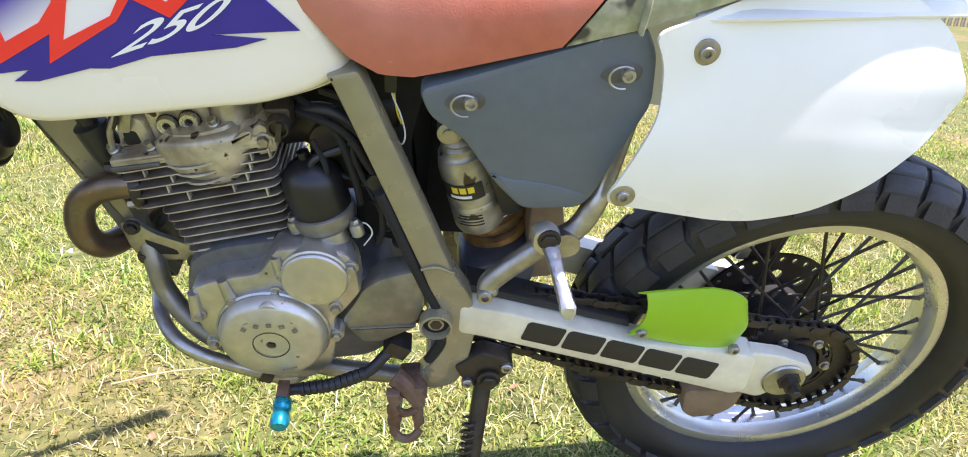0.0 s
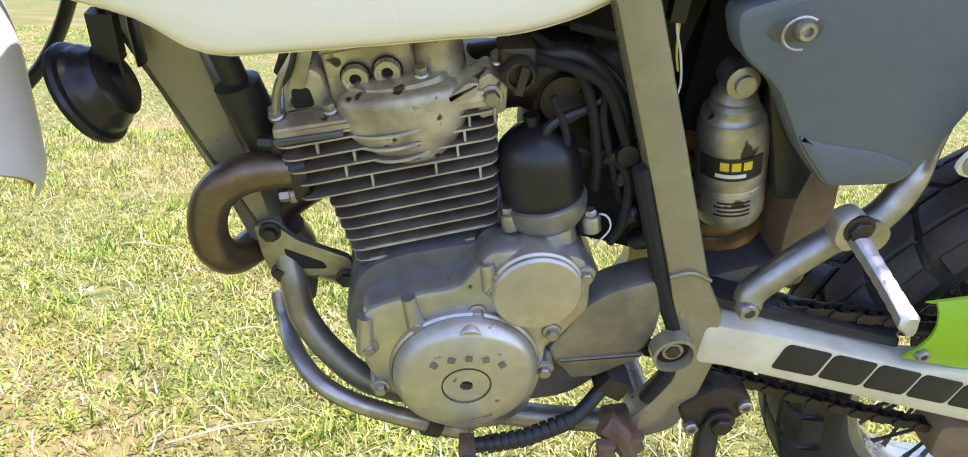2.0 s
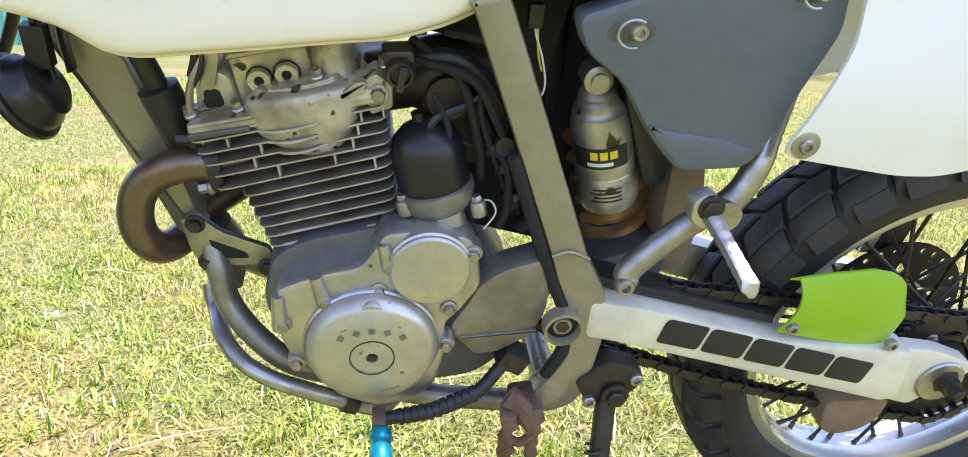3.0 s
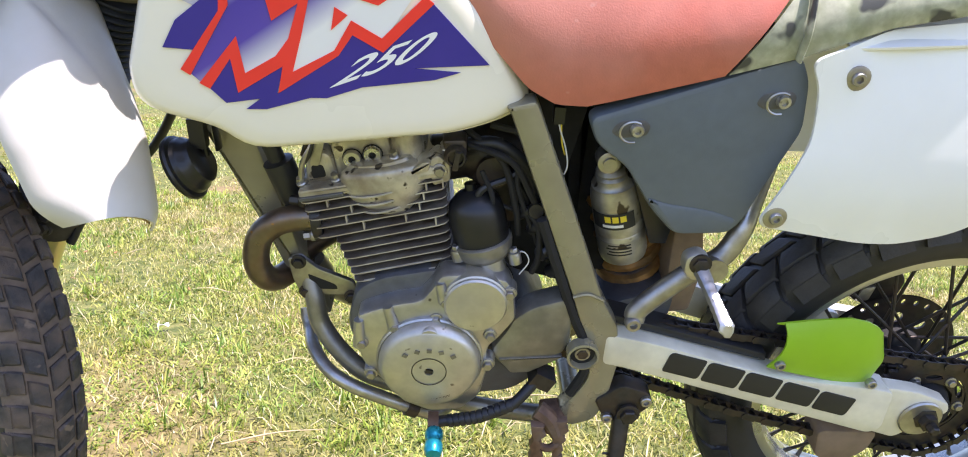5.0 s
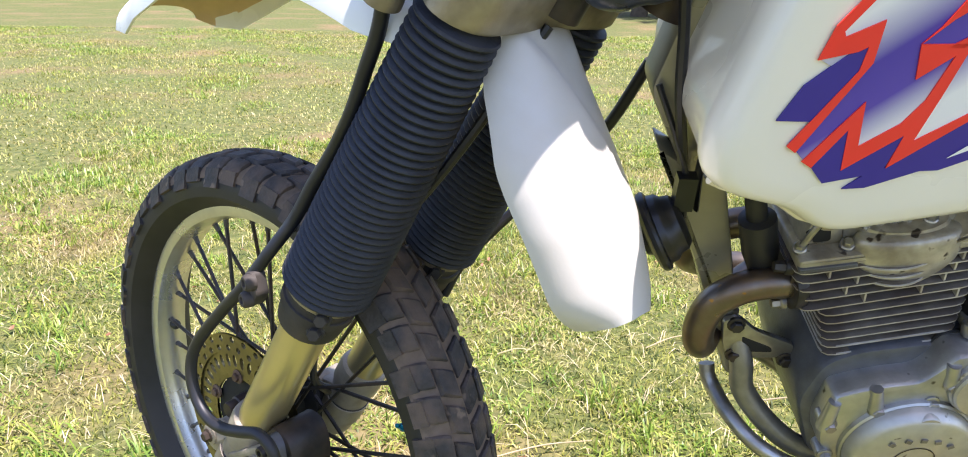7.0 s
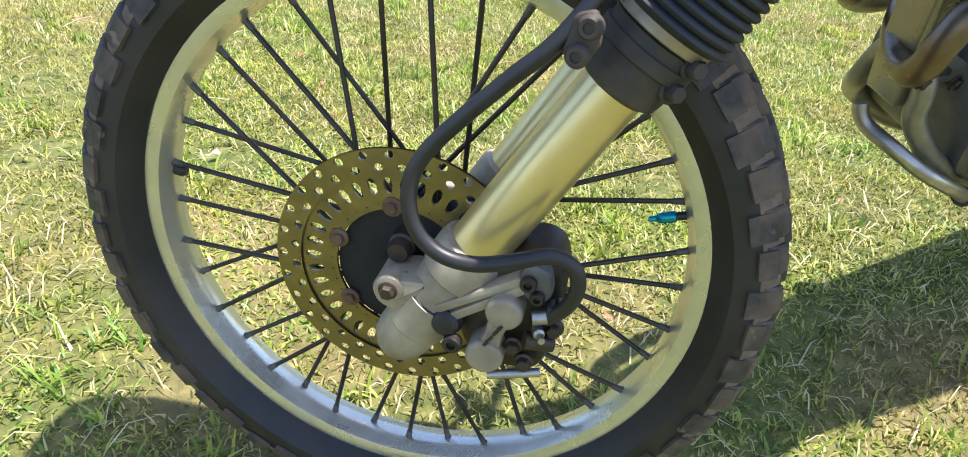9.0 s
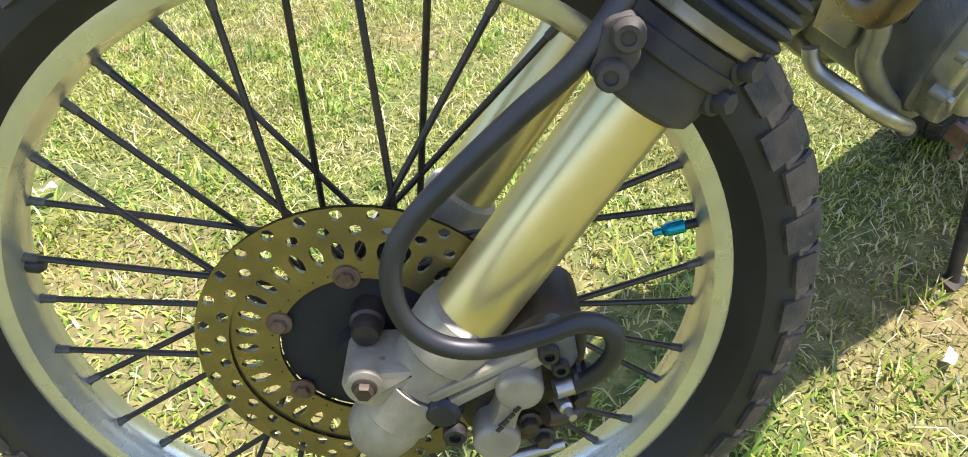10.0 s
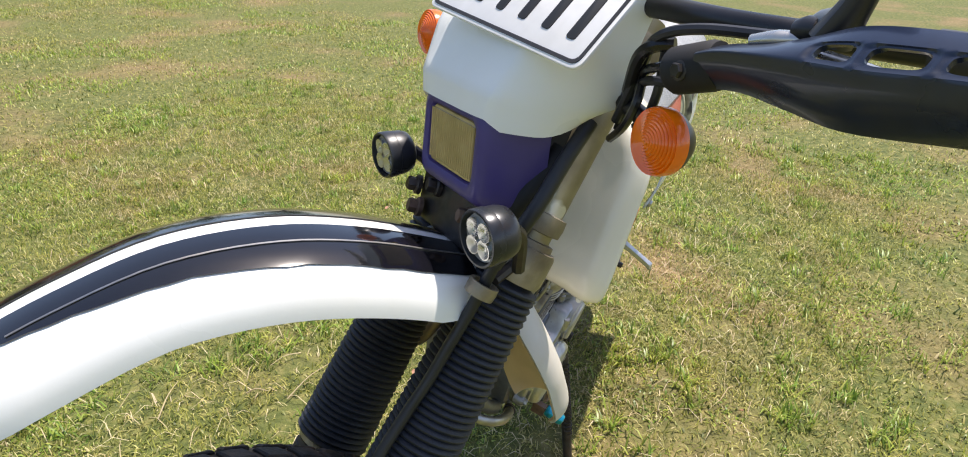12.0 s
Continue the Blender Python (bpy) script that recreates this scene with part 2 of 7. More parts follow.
def smooth_line(pts, n=6, closed=False):
    """Catmull-Rom through the points."""
    pts = [Vector(p) for p in pts]
    out, k = [], len(pts)
    for i in range(k if closed else k - 1):
        a, b = pts[i], pts[(i + 1) % k]
        p = pts[i - 1] if closed or i else a - (b - a)
        q = pts[(i + 2) % k] if closed or i + 2 < k else b + (b - a)
        for j in range(n):
            t = j / n
            out.append(0.5 * (2 * a + (b - p) * t + (2 * p - 5 * a + 4 * b - q) * t * t + (3 * a - p - 3 * b + q) * t ** 3))
    if not closed:
        out.append(pts[-1])
    return out


def round_poly(pts, r, n=4):
    """A 2D polygon with its corners rounded."""
    out, k = [], len(pts)
    for i in range(k):
        p, a, q = Vector(pts[i - 1]), Vector(pts[i]), Vector(pts[(i + 1) % k])
        d1, d2 = p - a, q - a
        c = min(r, 0.45 * d1.length, 0.45 * d2.length)
        s, e = a + d1.normalized() * c, a + d2.normalized() * c
        for j in range(n + 1):
            t = j / n
            out.append(((1 - t) ** 2 * s + 2 * t * (1 - t) * a + t * t * e)[:])
    return out


def rings(bm, loops, close_first=True, close_last=True, closed=True):
    """Skin a row of loops of equal length."""
    vs = [[bm.verts.new(p) for p in loop] for loop in loops]
    n = len(vs[0])
    for a, b in zip(vs, vs[1:]):
        for i in range(n if closed else n - 1):
            j = (i + 1) % n
            bm.faces.new((a[i], a[j], b[j], b[i]))
    if closed and close_first:
        bm.faces.new(vs[0][::-1])
    if closed and close_last:
        bm.faces.new(vs[-1])
    return vs


def slab(poly, y0, y1, edge=0.003, bm=None, round_=0.0, dish=None):
    """A plate with outline poly in x and z between y0 and y1, its edges eased on the y0 side."""
    bm = bm or bmesh.new()
    p = round_poly(poly, round_) if round_ else [tuple(v) for v in poly]
    c = np.array(p)
    area = sum(c[i - 1][0] * c[i][1] - c[i][0] * c[i - 1][1] for i in range(len(c)))
    nxt, prv = np.roll(c, -1, 0), np.roll(c, 1, 0)
    d = nxt - prv
    nrm = np.c_[-d[:, 1], d[:, 0]] / np.maximum(np.linalg.norm(d, axis=1), 1e-9)[:, None]
    nrm = nrm if area > 0 else -nrm
    inn = c + nrm * edge
    inn2 = c + nrm * edge * 0.3
    sgn = 1 if y1 > y0 else -1
    loops = [[(x, y1, z) for x, z in c], [(x, y0 + sgn * edge, z) for x, z in c],
             [(x, y0 + sgn * edge * 0.3, z) for x, z in inn2], [(x, y0, z) for x, z in inn]]
    rings(bm, loops)
    return bm


def frame_of(d):
    d = Vector(d).normalized()
    a = Vector((0, 0, 1)) if abs(d.z) < 0.9 else Vector((1, 0, 0))
    u = d.cross(a).normalized()
    return d, u, d.cross(u)


def tube(pts, r, n=12, bm=None, smooth=6, caps=True, flat_z=1.0):
    """A pipe along points; r is a number or one per point."""
    bm = bm or bmesh.new()
    line = smooth_line(pts, smooth) if smooth and len(pts) > 2 else [Vector(p) for p in pts]
    rad = [r] * len(line) if isinstance(r, (int, float)) else list(np.interp(np.linspace(0, len(r) - 1, len(line)), range(len(r)), r))
    loops, u = [], None
    for i, p in enumerate(line):
        d = (line[min(i + 1, len(line) - 1)] - line[max(i - 1, 0)]).normalized()
        if u is None:
            _, u, _ = frame_of(d)
        u = (u - d * u.dot(d)).normalized()
        v = d.cross(u)
        loops.append([p + (u * math.cos(2 * math.pi * k / n) + v * math.sin(2 * math.pi * k / n) * flat_z) * rad[i] for k in range(n)])
    rings(bm, loops, caps, caps)
    return bm


def lathe(profile, origin=(0, 0, 0), axis=(0, 1, 0), n=32, bm=None, close=False):
    """Turn (radius, along) pairs round an axis."""
    bm = bm or bmesh.new()
    d, u, v = frame_of(axis)
    o = Vector(origin)
    loops = [[o + d * h + (u * math.cos(2 * math.pi * k / n) + v * math.sin(2 * math.pi * k / n)) * max(r, 1e-4) for k in range(n)] for r, h in profile]
    if close:
        vs = rings(bm, loops, False, False)
        for i in range(n):
            j = (i + 1) % n
            bm.faces.new((vs[-1][i], vs[-1][j], vs[0][j], vs[0][i]))
    else:
        rings(bm, loops)
    return bm


def block(cx, cy, cz, sx, sy, sz, m=None, bm=None):
    bm = bm or bmesh.new()
    vs = bmesh.ops.create_cube(bm, size=1)["verts"]
    for v in vs:
        v.co = Vector((v.co.x * sx, v.co.y * sy, v.co.z * sz))
        if m is not None:
            v.co = m @ v.co
        v.co += Vector((cx, cy, cz))
    return bm


def bolt(p, r=0.007, h=0.007, axis=(0, -1, 0), bm=None, washer=True):
    """A flanged hexagon bolt."""
    bm = bm or bmesh.new()
    if washer:
        lathe([(r * 1.35, -0.002), (r * 1.35, h * 0.2), (r * 1.1, h * 0.32)], p, axis, 16, bm)
    lathe([(r, 0), (r, h * 0.85), (r * 0.85, h)], p, axis, 6, bm)
    return bm


def socket(p, r=0.008, h=0.007, axis=(0, -1, 0), bm=None):
    """A round-headed screw with a recessed drive."""
    bm = bm or bmesh.new()
    lathe([(r, -0.003), (r, h * 0.75), (r * 0.85, h), (r * 0.5, h), (r * 0.45, h * 0.35), (0.0002, h * 0.3)], p, axis, 16, bm)
    return bm


def wall(surface, thick, nu, nv):
    """A sheet given as surface(u, v), thickened along its normals."""
    bm = bmesh.new()
    g = [[Vector(surface(i / nu, j / nv)) for j in range(nv + 1)] for i in range(nu + 1)]
    back = []
    for i in range(nu + 1):
        row = []
        for j in range(nv + 1):
            du = g[min(i + 1, nu)][j] - g[max(i - 1, 0)][j]
            dv = g[i][min(j + 1, nv)] - g[i][max(j - 1, 0)]
            row.append(g[i][j] - du.cross(dv).normalized() * thick)
        back.append(row)
    a = [[bm.verts.new(p) for p in row] for row in g]
    b = [[bm.verts.new(p) for p in row] for row in back]
    for i in range(nu):
        for j in range(nv):
            bm.faces.new((a[i][j], a[i + 1][j], a[i + 1][j + 1], a[i][j + 1]))
            bm.faces.new((b[i][j], b[i][j + 1], b[i + 1][j + 1], b[i + 1][j]))
    for i in range(nu):
        bm.faces.new((a[i][0], b[i][0], b[i + 1][0], a[i + 1][0]))
        bm.faces.new((a[i][nv], a[i + 1][nv], b[i + 1][nv], b[i][nv]))
    for j in range(nv):
        bm.faces.new((a[0][j], a[0][j + 1], b[0][j + 1], b[0][j]))
        bm.faces.new((a[nu][j], b[nu][j], b[nu][j + 1], a[nu][j + 1]))
    return bm


def lerp_line(pts, x):
    """Piecewise linear value at x."""
    return float(np.interp(x, [p[0] for p in pts], [p[1] for p in pts]))


# ---- the bike's frames of reference ----
# Bike axes: x to the rear, y to its right, z up; it leans to its left on the side stand.
LEAN = Matrix.Translation((0, 0.05, 0)) @ Matrix.Rotation(radians(18.5), 4, "X")
CASTER = Vector((math.sin(radians(23.5)), 0, math.cos(radians(23.5))))
STEER = Matrix.Translation((-0.820, 0.0074, 0.3719)) @ Matrix.Rotation(radians(-41.5), 4, CASTER)

bike = new("motorcycle")
bike.matrix_world = LEAN
tagged(bike, "white trail motorcycle with violet and red graphics, leaning on its stand", "motorcycle")
I4 = Matrix.Identity(4)


# ---- ground and grass ----
def height(x, y):
    """Gentle unevenness of the lawn, a little higher under the rear wheel."""
    h = 0.012 * np.sin(1.7 * x + 0.6 * y) * np.cos(1.3 * y - 0.4 * x) + 0.006 * np.sin(5.1 * x + 1.0) * np.sin(4.3 * y)
    near = np.exp(-(((x + 0.85) / 0.5) ** 2 + ((y - 0.0) / 0.5) ** 2))
    rear = np.exp(-(((x - 0.63) / 0.35) ** 2 + ((y - 0.02) / 0.4) ** 2))
    foot = np.exp(-(((x - 0.15) / 0.2) ** 2 + ((y + 0.24) / 0.2) ** 2))
    h = h * (1 - np.clip(near + rear + foot, 0, 1))
    return h + 0.048 * rear - 0.004 * near


def ground_material():
    m = bpy.data.materials.new("lawn_soil")
    m.use_nodes = True
    t, nodes = m.node_tree, m.node_tree.nodes
    bsdf = nodes["Principled BSDF"]
    bsdf.inputs["Roughness"].default_value = 0.95
    geo = nodes.new("ShaderNodeNewGeometry")

    def tex(sc, detail=6.0):
        n = nodes.new("ShaderNodeTexNoise")
        n.inputs["Scale"].default_value, n.inputs["Detail"].default_value = sc, detail
        t.links.new(geo.outputs["Position"], n.inputs["Vector"])
        return n.outputs["Fac"]

    def ramp(src, stops):
        r = nodes.new("ShaderNodeValToRGB")
        while len(r.color_ramp.elements) < len(stops):
            r.color_ramp.elements.new(0.5)
        for e, (p, c) in zip(r.color_ramp.elements, stops):
            e.position, e.color = p, (*c, 1)
        t.links.new(src, r.inputs[0])
        return r.outputs[0]

    def mix(a, b, fac):
        n = nodes.new("ShaderNodeMix")
        n.data_type = "RGBA"
        t.links.new(a, n.inputs[6]), t.links.new(b, n.inputs[7]), t.links.new(fac, n.inputs[0])
        return n.outputs[2]

    # Greens darkened to take in the shade that grass casts on itself.
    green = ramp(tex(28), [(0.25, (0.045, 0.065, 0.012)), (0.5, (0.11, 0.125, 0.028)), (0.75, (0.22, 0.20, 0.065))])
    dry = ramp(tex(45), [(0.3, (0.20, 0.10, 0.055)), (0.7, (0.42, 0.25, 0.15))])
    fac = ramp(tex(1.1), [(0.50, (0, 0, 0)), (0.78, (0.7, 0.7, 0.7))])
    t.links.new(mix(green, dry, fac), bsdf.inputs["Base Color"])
    b = nodes.new("ShaderNodeBump")
    b.inputs["Strength"].default_value, b.inputs["Distance"].default_value = 0.8, 0.02
    t.links.new(tex(60), b.inputs["Height"])
    t.links.new(b.outputs[0], bsdf.inputs["Normal"])
    return m


def make_ground():
    near = np.arange(-5, 5.01, 0.1)
    far = np.array([6, 8, 11, 15, 22, 35, 60, 110, 220, 420.0])
    xs = np.concatenate([-far[::-1], near, far])
    X, Y = np.meshgrid(xs, xs, indexing="ij")
    Z = height(X, Y)
    n = len(xs)
    v = np.stack([X, Y, Z], -1).reshape(-1, 3)
    i = np.arange(n * n).reshape(n, n)
    q = np.stack([i[:-1, :-1], i[1:, :-1], i[1:, 1:], i[:-1, 1:]], -1).reshape(-1, 4)
    me = bpy.data.meshes.new("ground")
    me.from_pydata(v.tolist(), [], q.tolist())
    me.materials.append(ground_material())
    for p in me.polygons:
        p.use_smooth = True
    tagged(new("ground", me), "short sunlit lawn with dry straw and bare soil patches", "ground", kind="structure")


def leaf_material(name, stops, rough=0.5, translucent=0.35, dry=None, patch=3.2):
    """Each blade takes its own colour; broad patches of the lawn turn dry."""
    m = bpy.data.materials.new(name)
    m.use_nodes = True
    t, nodes = m.node_tree, m.node_tree.nodes
    bsdf = nodes["Principled BSDF"]
    geo = nodes.new("ShaderNodeNewGeometry")

    def by_blade(cols):
        r = nodes.new("ShaderNodeValToRGB")
        while len(r.color_ramp.elements) < len(cols):
            r.color_ramp.elements.new(0.5)
        for e, (p, c) in zip(r.color_ramp.elements, cols):
            e.position, e.color = p, (*c, 1)
        t.links.new(geo.outputs["Random Per Island"], r.inputs[0])
        return r.outputs[0]

    def field(scale, lo, hi, a, b, detail=3.0):
        n = nodes.new("ShaderNodeTexNoise")
        n.inputs["Scale"].default_value, n.inputs["Detail"].default_value = scale, detail
        t.links.new(geo.outputs["Position"], n.inputs["Vector"])
        r = nodes.new("ShaderNodeMapRange")
        for key, val in (("From Min", lo), ("From Max", hi), ("To Min", a), ("To Max", b)):
            r.inputs[key].default_value = val
        t.links.new(n.outputs["Fac"], r.inputs["Value"])
        return r.outputs[0]

    col = by_blade(stops)
    if dry:
        n = nodes.new("ShaderNodeMix")
        n.data_type = "RGBA"
        t.links.new(col, n.inputs[6]), t.links.new(by_blade(dry), n.inputs[7])
        t.links.new(field(patch, 0.50, 0.64, 0.0, 0.7, 6.0), n.inputs[0])
        col = n.outputs[2]
    h = nodes.new("ShaderNodeHueSaturation")
    t.links.new(field(9.0, 0.3, 0.7, 0.70, 1.28), h.inputs["Value"])
    t.links.new(field(2.3, 0.35, 0.65, 0.515, 0.482), h.inputs["Hue"])
    h.inputs["Saturation"].default_value = 0.97
    t.links.new(col, h.inputs["Color"])
    t.links.new(h.outputs[0], bsdf.inputs["Base Color"])
    bsdf.inputs["Roughness"].default_value = rough
    tr = nodes.new("ShaderNodeBsdfTranslucent")
    t.links.new(h.outputs[0], tr.inputs["Color"])
    mx = nodes.new("ShaderNodeMixShader")
    mx.inputs[0].default_value = translucent
    t.links.new(bsdf.outputs[0], mx.inputs[1]), t.links.new(tr.outputs[0], mx.inputs[2])
    t.links.new(mx.outputs[0], nodes["Material Output"].inputs["Surface"])
    return m


GRASS = leaf_material("grass_blades", [(0.0, (0.045, 0.085, 0.010)), (0.25, (0.185, 0.222, 0.030)), (0.6, (0.385, 0.392, 0.066)), (0.88, (0.50, 0.465, 0.125)), (1.0, (0.64, 0.565, 0.30))], 0.5, 0.35,
                      [(0.0, (0.12, 0.12, 0.02)), (0.3, (0.32, 0.29, 0.07)), (0.7, (0.53, 0.43, 0.19)), (1.0, (0.70, 0.58, 0.36))])
LUSH = leaf_material("broad_grass_blades", [(0.0, (0.10, 0.20, 0.018)), (0.6, (0.27, 0.38, 0.04)), (1.0, (0.46, 0.48, 0.09))], 0.4, 0.35)


def blades(name, x, y, length, width, tilt, mat, label, seed):
    """One mesh of many bent blades standing on the lawn."""
    rng = np.random.default_rng(seed)
    n = len(x)
    az = rng.uniform(0, 2 * np.pi, n)
    d = np.stack([np.cos(az), np.sin(az)], -1)
    s = np.stack([-d[:, 1], d[:, 0]], -1)
    out1, out2 = length * np.sin(tilt) * 0.45, length * np.sin(tilt)
    up1, up2 = length * np.cos(tilt * 0.6) * 0.5, length * np.cos(tilt) * 0.95
    base = np.stack([x, y, height(x, y) - 0.004], -1)
    v = np.zeros((n, 5, 3))
    v[:] = base[:, None]
    v[:, 0, :2] -= s * width[:, None] / 2
    v[:, 1, :2] += s * width[:, None] / 2
    for k, sg in ((2, 1), (3, -1)):
        v[:, k, :2] += d * out1[:, None] + sg * s * width[:, None] * 0.42
        v[:, k, 2] += up1
    v[:, 4, :2] += d * out2[:, None]
    v[:, 4, 2] += up2
    o = np.arange(n)[:, None] * 5
    loops = np.concatenate([o + [0, 1, 2, 3], o + [3, 2, 4]], 1)
    me = bpy.data.meshes.new(name)
    me.vertices.add(n * 5)
    me.vertices.foreach_set("co", v.ravel())
    me.loops.add(n * 7)
    me.loops.foreach_set("vertex_index", loops.ravel())
    me.polygons.add(n * 2)
    start = (np.arange(n)[:, None] * 7 + [0, 4]).ravel()
    me.polygons.foreach_set("loop_start", start)
    me.update(calc_edges=True)
    me.materials.append(mat)
    tagged(new(name, me), label, "grass", kind="stuff")


def make_grass():
    rng = np.random.default_rng(7)

    def scatter(n, x0, x1, y0, y1, clump):
        x, y = rng.uniform(x0, x1, n * 2), rng.uniform(y0, y1, n * 2)
        w = 0.5 + 0.5 * np.sin(3.1 * x + 1.9 * np.sin(2.3 * y)) * np.cos(2.7 * y + 1.3 * np.sin(1.9 * x)) + 0.25 * np.sin(11 * x) * np.sin(9 * y)
        keep = rng.uniform(0, 1, n * 2) < (1 - clump) + clump * w
        return x[keep][:n], y[keep][:n]

    x, y = scatter(430000, -2.6, 3.2, -1.3, 3.3, 0.6)
    bare = np.zeros(len(x), bool)
    for bx, by, br in zip(rng.uniform(-2.4, 3.0, 110), rng.uniform(-1.2, 3.2, 110), rng.uniform(0.025, 0.10, 110)):
        bare |= ((x - bx) ** 2 * rng.uniform(0.5, 1.6) + (y - by) ** 2 < br * br * rng.uniform(0.5, 1.0)) & (rng.uniform(0, 1, len(x)) < 0.8)
    edge = np.minimum(np.minimum(x + 2.6, 3.2 - x), np.minimum(y + 1.3, 3.3 - y))
    bare |= edge < rng.uniform(0, 0.6, len(x))
    x, y = x[~bare], y[~bare]
    n = len(x)
    blades("grass", x, y, rng.uniform(0.010, 0.034, n), rng.uniform(0.0020, 0.0042, n), rng.uniform(0.25, 1.5, n), GRASS, "short yellow-green lawn grass with dry stalks", 1)
    x, y = scatter(330000, -9, 7, -3, 11, 0.5)
    edge = np.minimum(np.minimum(x + 2.6, 3.2 - x), np.minimum(y + 1.3, 3.3 - y))
    out = edge < rng.uniform(0, 0.6, len(x))
    x, y = x[out], y[out]
    n = len(x)
    blades("grass", x, y, rng.uniform(0.015, 0.040, n), rng.uniform(0.004, 0.0075, n), rng.uniform(0.5, 1.45, n), GRASS, "short yellow-green lawn grass further off", 2)
    # greener clumps further off
    x, y = rng.uniform(-9, 6, 260000), rng.uniform(-2, 11, 260000)
    w = np.sin(2.1 * x + 1.7 * np.sin(1.6 * y)) * np.cos(2.4 * y + 1.1 * np.sin(2.2 * x)) + 0.6 * np.sin(7 * x + 2 * np.sin(4 * y)) * np.sin(6.3 * y)
    inside = (x > -2.3) & (x < 2.9) & (y > -1.0) & (y < 3.0)
    ok = (w > 0.45) & ~inside
    x, y = x[ok], y[ok]
    n = len(x)
    blades("grass", x, y, rng.uniform(0.02, 0.06, n), rng.uniform(0.004, 0.009, n), rng.uniform(0.5, 1.4, n), LUSH, "green clumps of weeds further off", 6)
    # tufts of longer, greener grass
    cx, cy = rng.uniform(-2.6, 3.2, 1100), rng.uniform(-1.2, 3.2, 1100)
    k = rng.integers(10, 38, 1100)
    x = np.repeat(cx, k) + rng.normal(0, 0.022, k.sum())
    y = np.repeat(cy, k) + rng.normal(0, 0.022, k.sum())
    n = len(x)
    blades("grass", x, y, rng.uniform(0.02, 0.07, n), rng.uniform(0.003, 0.006, n), rng.uniform(0.2, 1.35, n), LUSH, "tufts of longer bright green grass in the lawn", 3)
    # low broad leaves between the blades
    x, y = rng.uniform(-2.6, 3.2, 160000), rng.uniform(-1.3, 3.3, 160000)
    w = np.sin(4.3 * x + 1.7 * np.sin(3.1 * y)) * np.cos(3.9 * y + 1.1 * np.sin(4.7 * x)) + 0.5 * np.sin(17 * x + 2 * np.sin(9 * y)) * np.sin(15 * y)
    x, y = x[w > 0.25], y[w > 0.25]
    n = len(x)
    blades("grass", x, y, rng.uniform(0.012, 0.026, n), rng.uniform(0.004, 0.0075, n), rng.uniform(0.8, 1.45, n), LUSH, "low broad-leaved weeds in the lawn", 5)
    # straw lying about
    x, y = scatter(5500, -2.6, 2.4, -0.7, 3.0, 0.3)
    n = len(x)
    blades("grass", x, y, rng.uniform(0.03, 0.10, n), rng.uniform(0.0015, 0.003, n), rng.uniform(1.3, 1.52, n), STRAW, "dry straw stalks lying in the lawn", 4)


STRAW = leaf_material("straw", [(0.0, (0.42, 0.33, 0.17)), (1.0, (0.62, 0.53, 0.32))], 0.6, 0.15)
make_ground()
make_grass()


def litter():
    """Scraps, dry stalks and fallen leaf bits on the lawn."""
    for x, y, a, sx in ((-0.905, 0.968, 0.4, 0.030), (-0.05, -0.300, 0.2, 0.032)):
        def sheet(u, v):
            return ((u - 0.5) * sx, (v - 0.5) * 0.014, 0.004 * math.sin(5 * u) * math.cos(3 * v))
        ob = part("paper_scrap", wall(sheet, 0.0006, 10, 5), PLATE, None, "", Matrix.Translation((x, y, float(height(x, y)) + 0.022)) @ Matrix.Rotation(a, 4, "Z"))
        tagged(ob, "crumpled white paper scrap on the grass", "litter")
    rng = random.Random(8)
    stalks = [(-0.542, 0.32, -0.334, 0.372), (-0.526, 0.734, -0.439, 0.739), (0.052, 0.53, 0.225, 0.514), (0.028, 0.647, 0.049, 0.589), (0.025, 0.129, 0.015, 0.185), (0.221, 0.15, 0.17, 0.185)]
    for k in range(16):
        x, y, a, l = rng.uniform(-2, 1.5), rng.uniform(-0.7, 2.2), rng.uniform(0, 6.3), rng.uniform(0.05, 0.16)
        stalks.append((x, y, x + l * math.cos(a), y + l * math.sin(a)))
    for x0, y0, x1, y1 in stalks:
        a, b = Vector((x0, y0, float(height(x0, y0)) + 0.012)), Vector((x1, y1, float(height(x1, y1)) + 0.022))
        ob = part("dry_stalk", tube([a, a.lerp(b, 0.5) + Vector((0.004, 0.006, 0.006)), b], [0.0018, 0.0016, 0.0008], 6), STRAW, None)
        tagged(ob, "long dry straw stalk lying on the lawn", "stalk", "dry stalks on the lawn")
    for k in range(60):
        x, y = rng.uniform(-1.8, 1.6), rng.uniform(-0.8, 1.8)
        l = rng.uniform(0.010, 0.024)
        def leaf(u, v):
            return ((u - 0.5) * l, (v - 0.5) * l * 0.45 * math.sin(math.pi * (0.06 + 0.88 * u)), 0.003 * math.sin(4 * u + 2 * v))
        ob = part("fallen_leaf", wall(leaf, 0.0004, 6, 3), LEAF_LITTER, None, "", Matrix.Translation((x, y, float(height(x, y)) + 0.018)) @ Matrix.Rotation(rng.uniform(0, 6.3), 4, "Z") @ Matrix.Rotation(rng.uniform(-0.4, 0.4), 4, "X"))
        tagged(ob, "small red-brown fallen leaf in the grass", "leaf", "fallen leaves on the lawn")


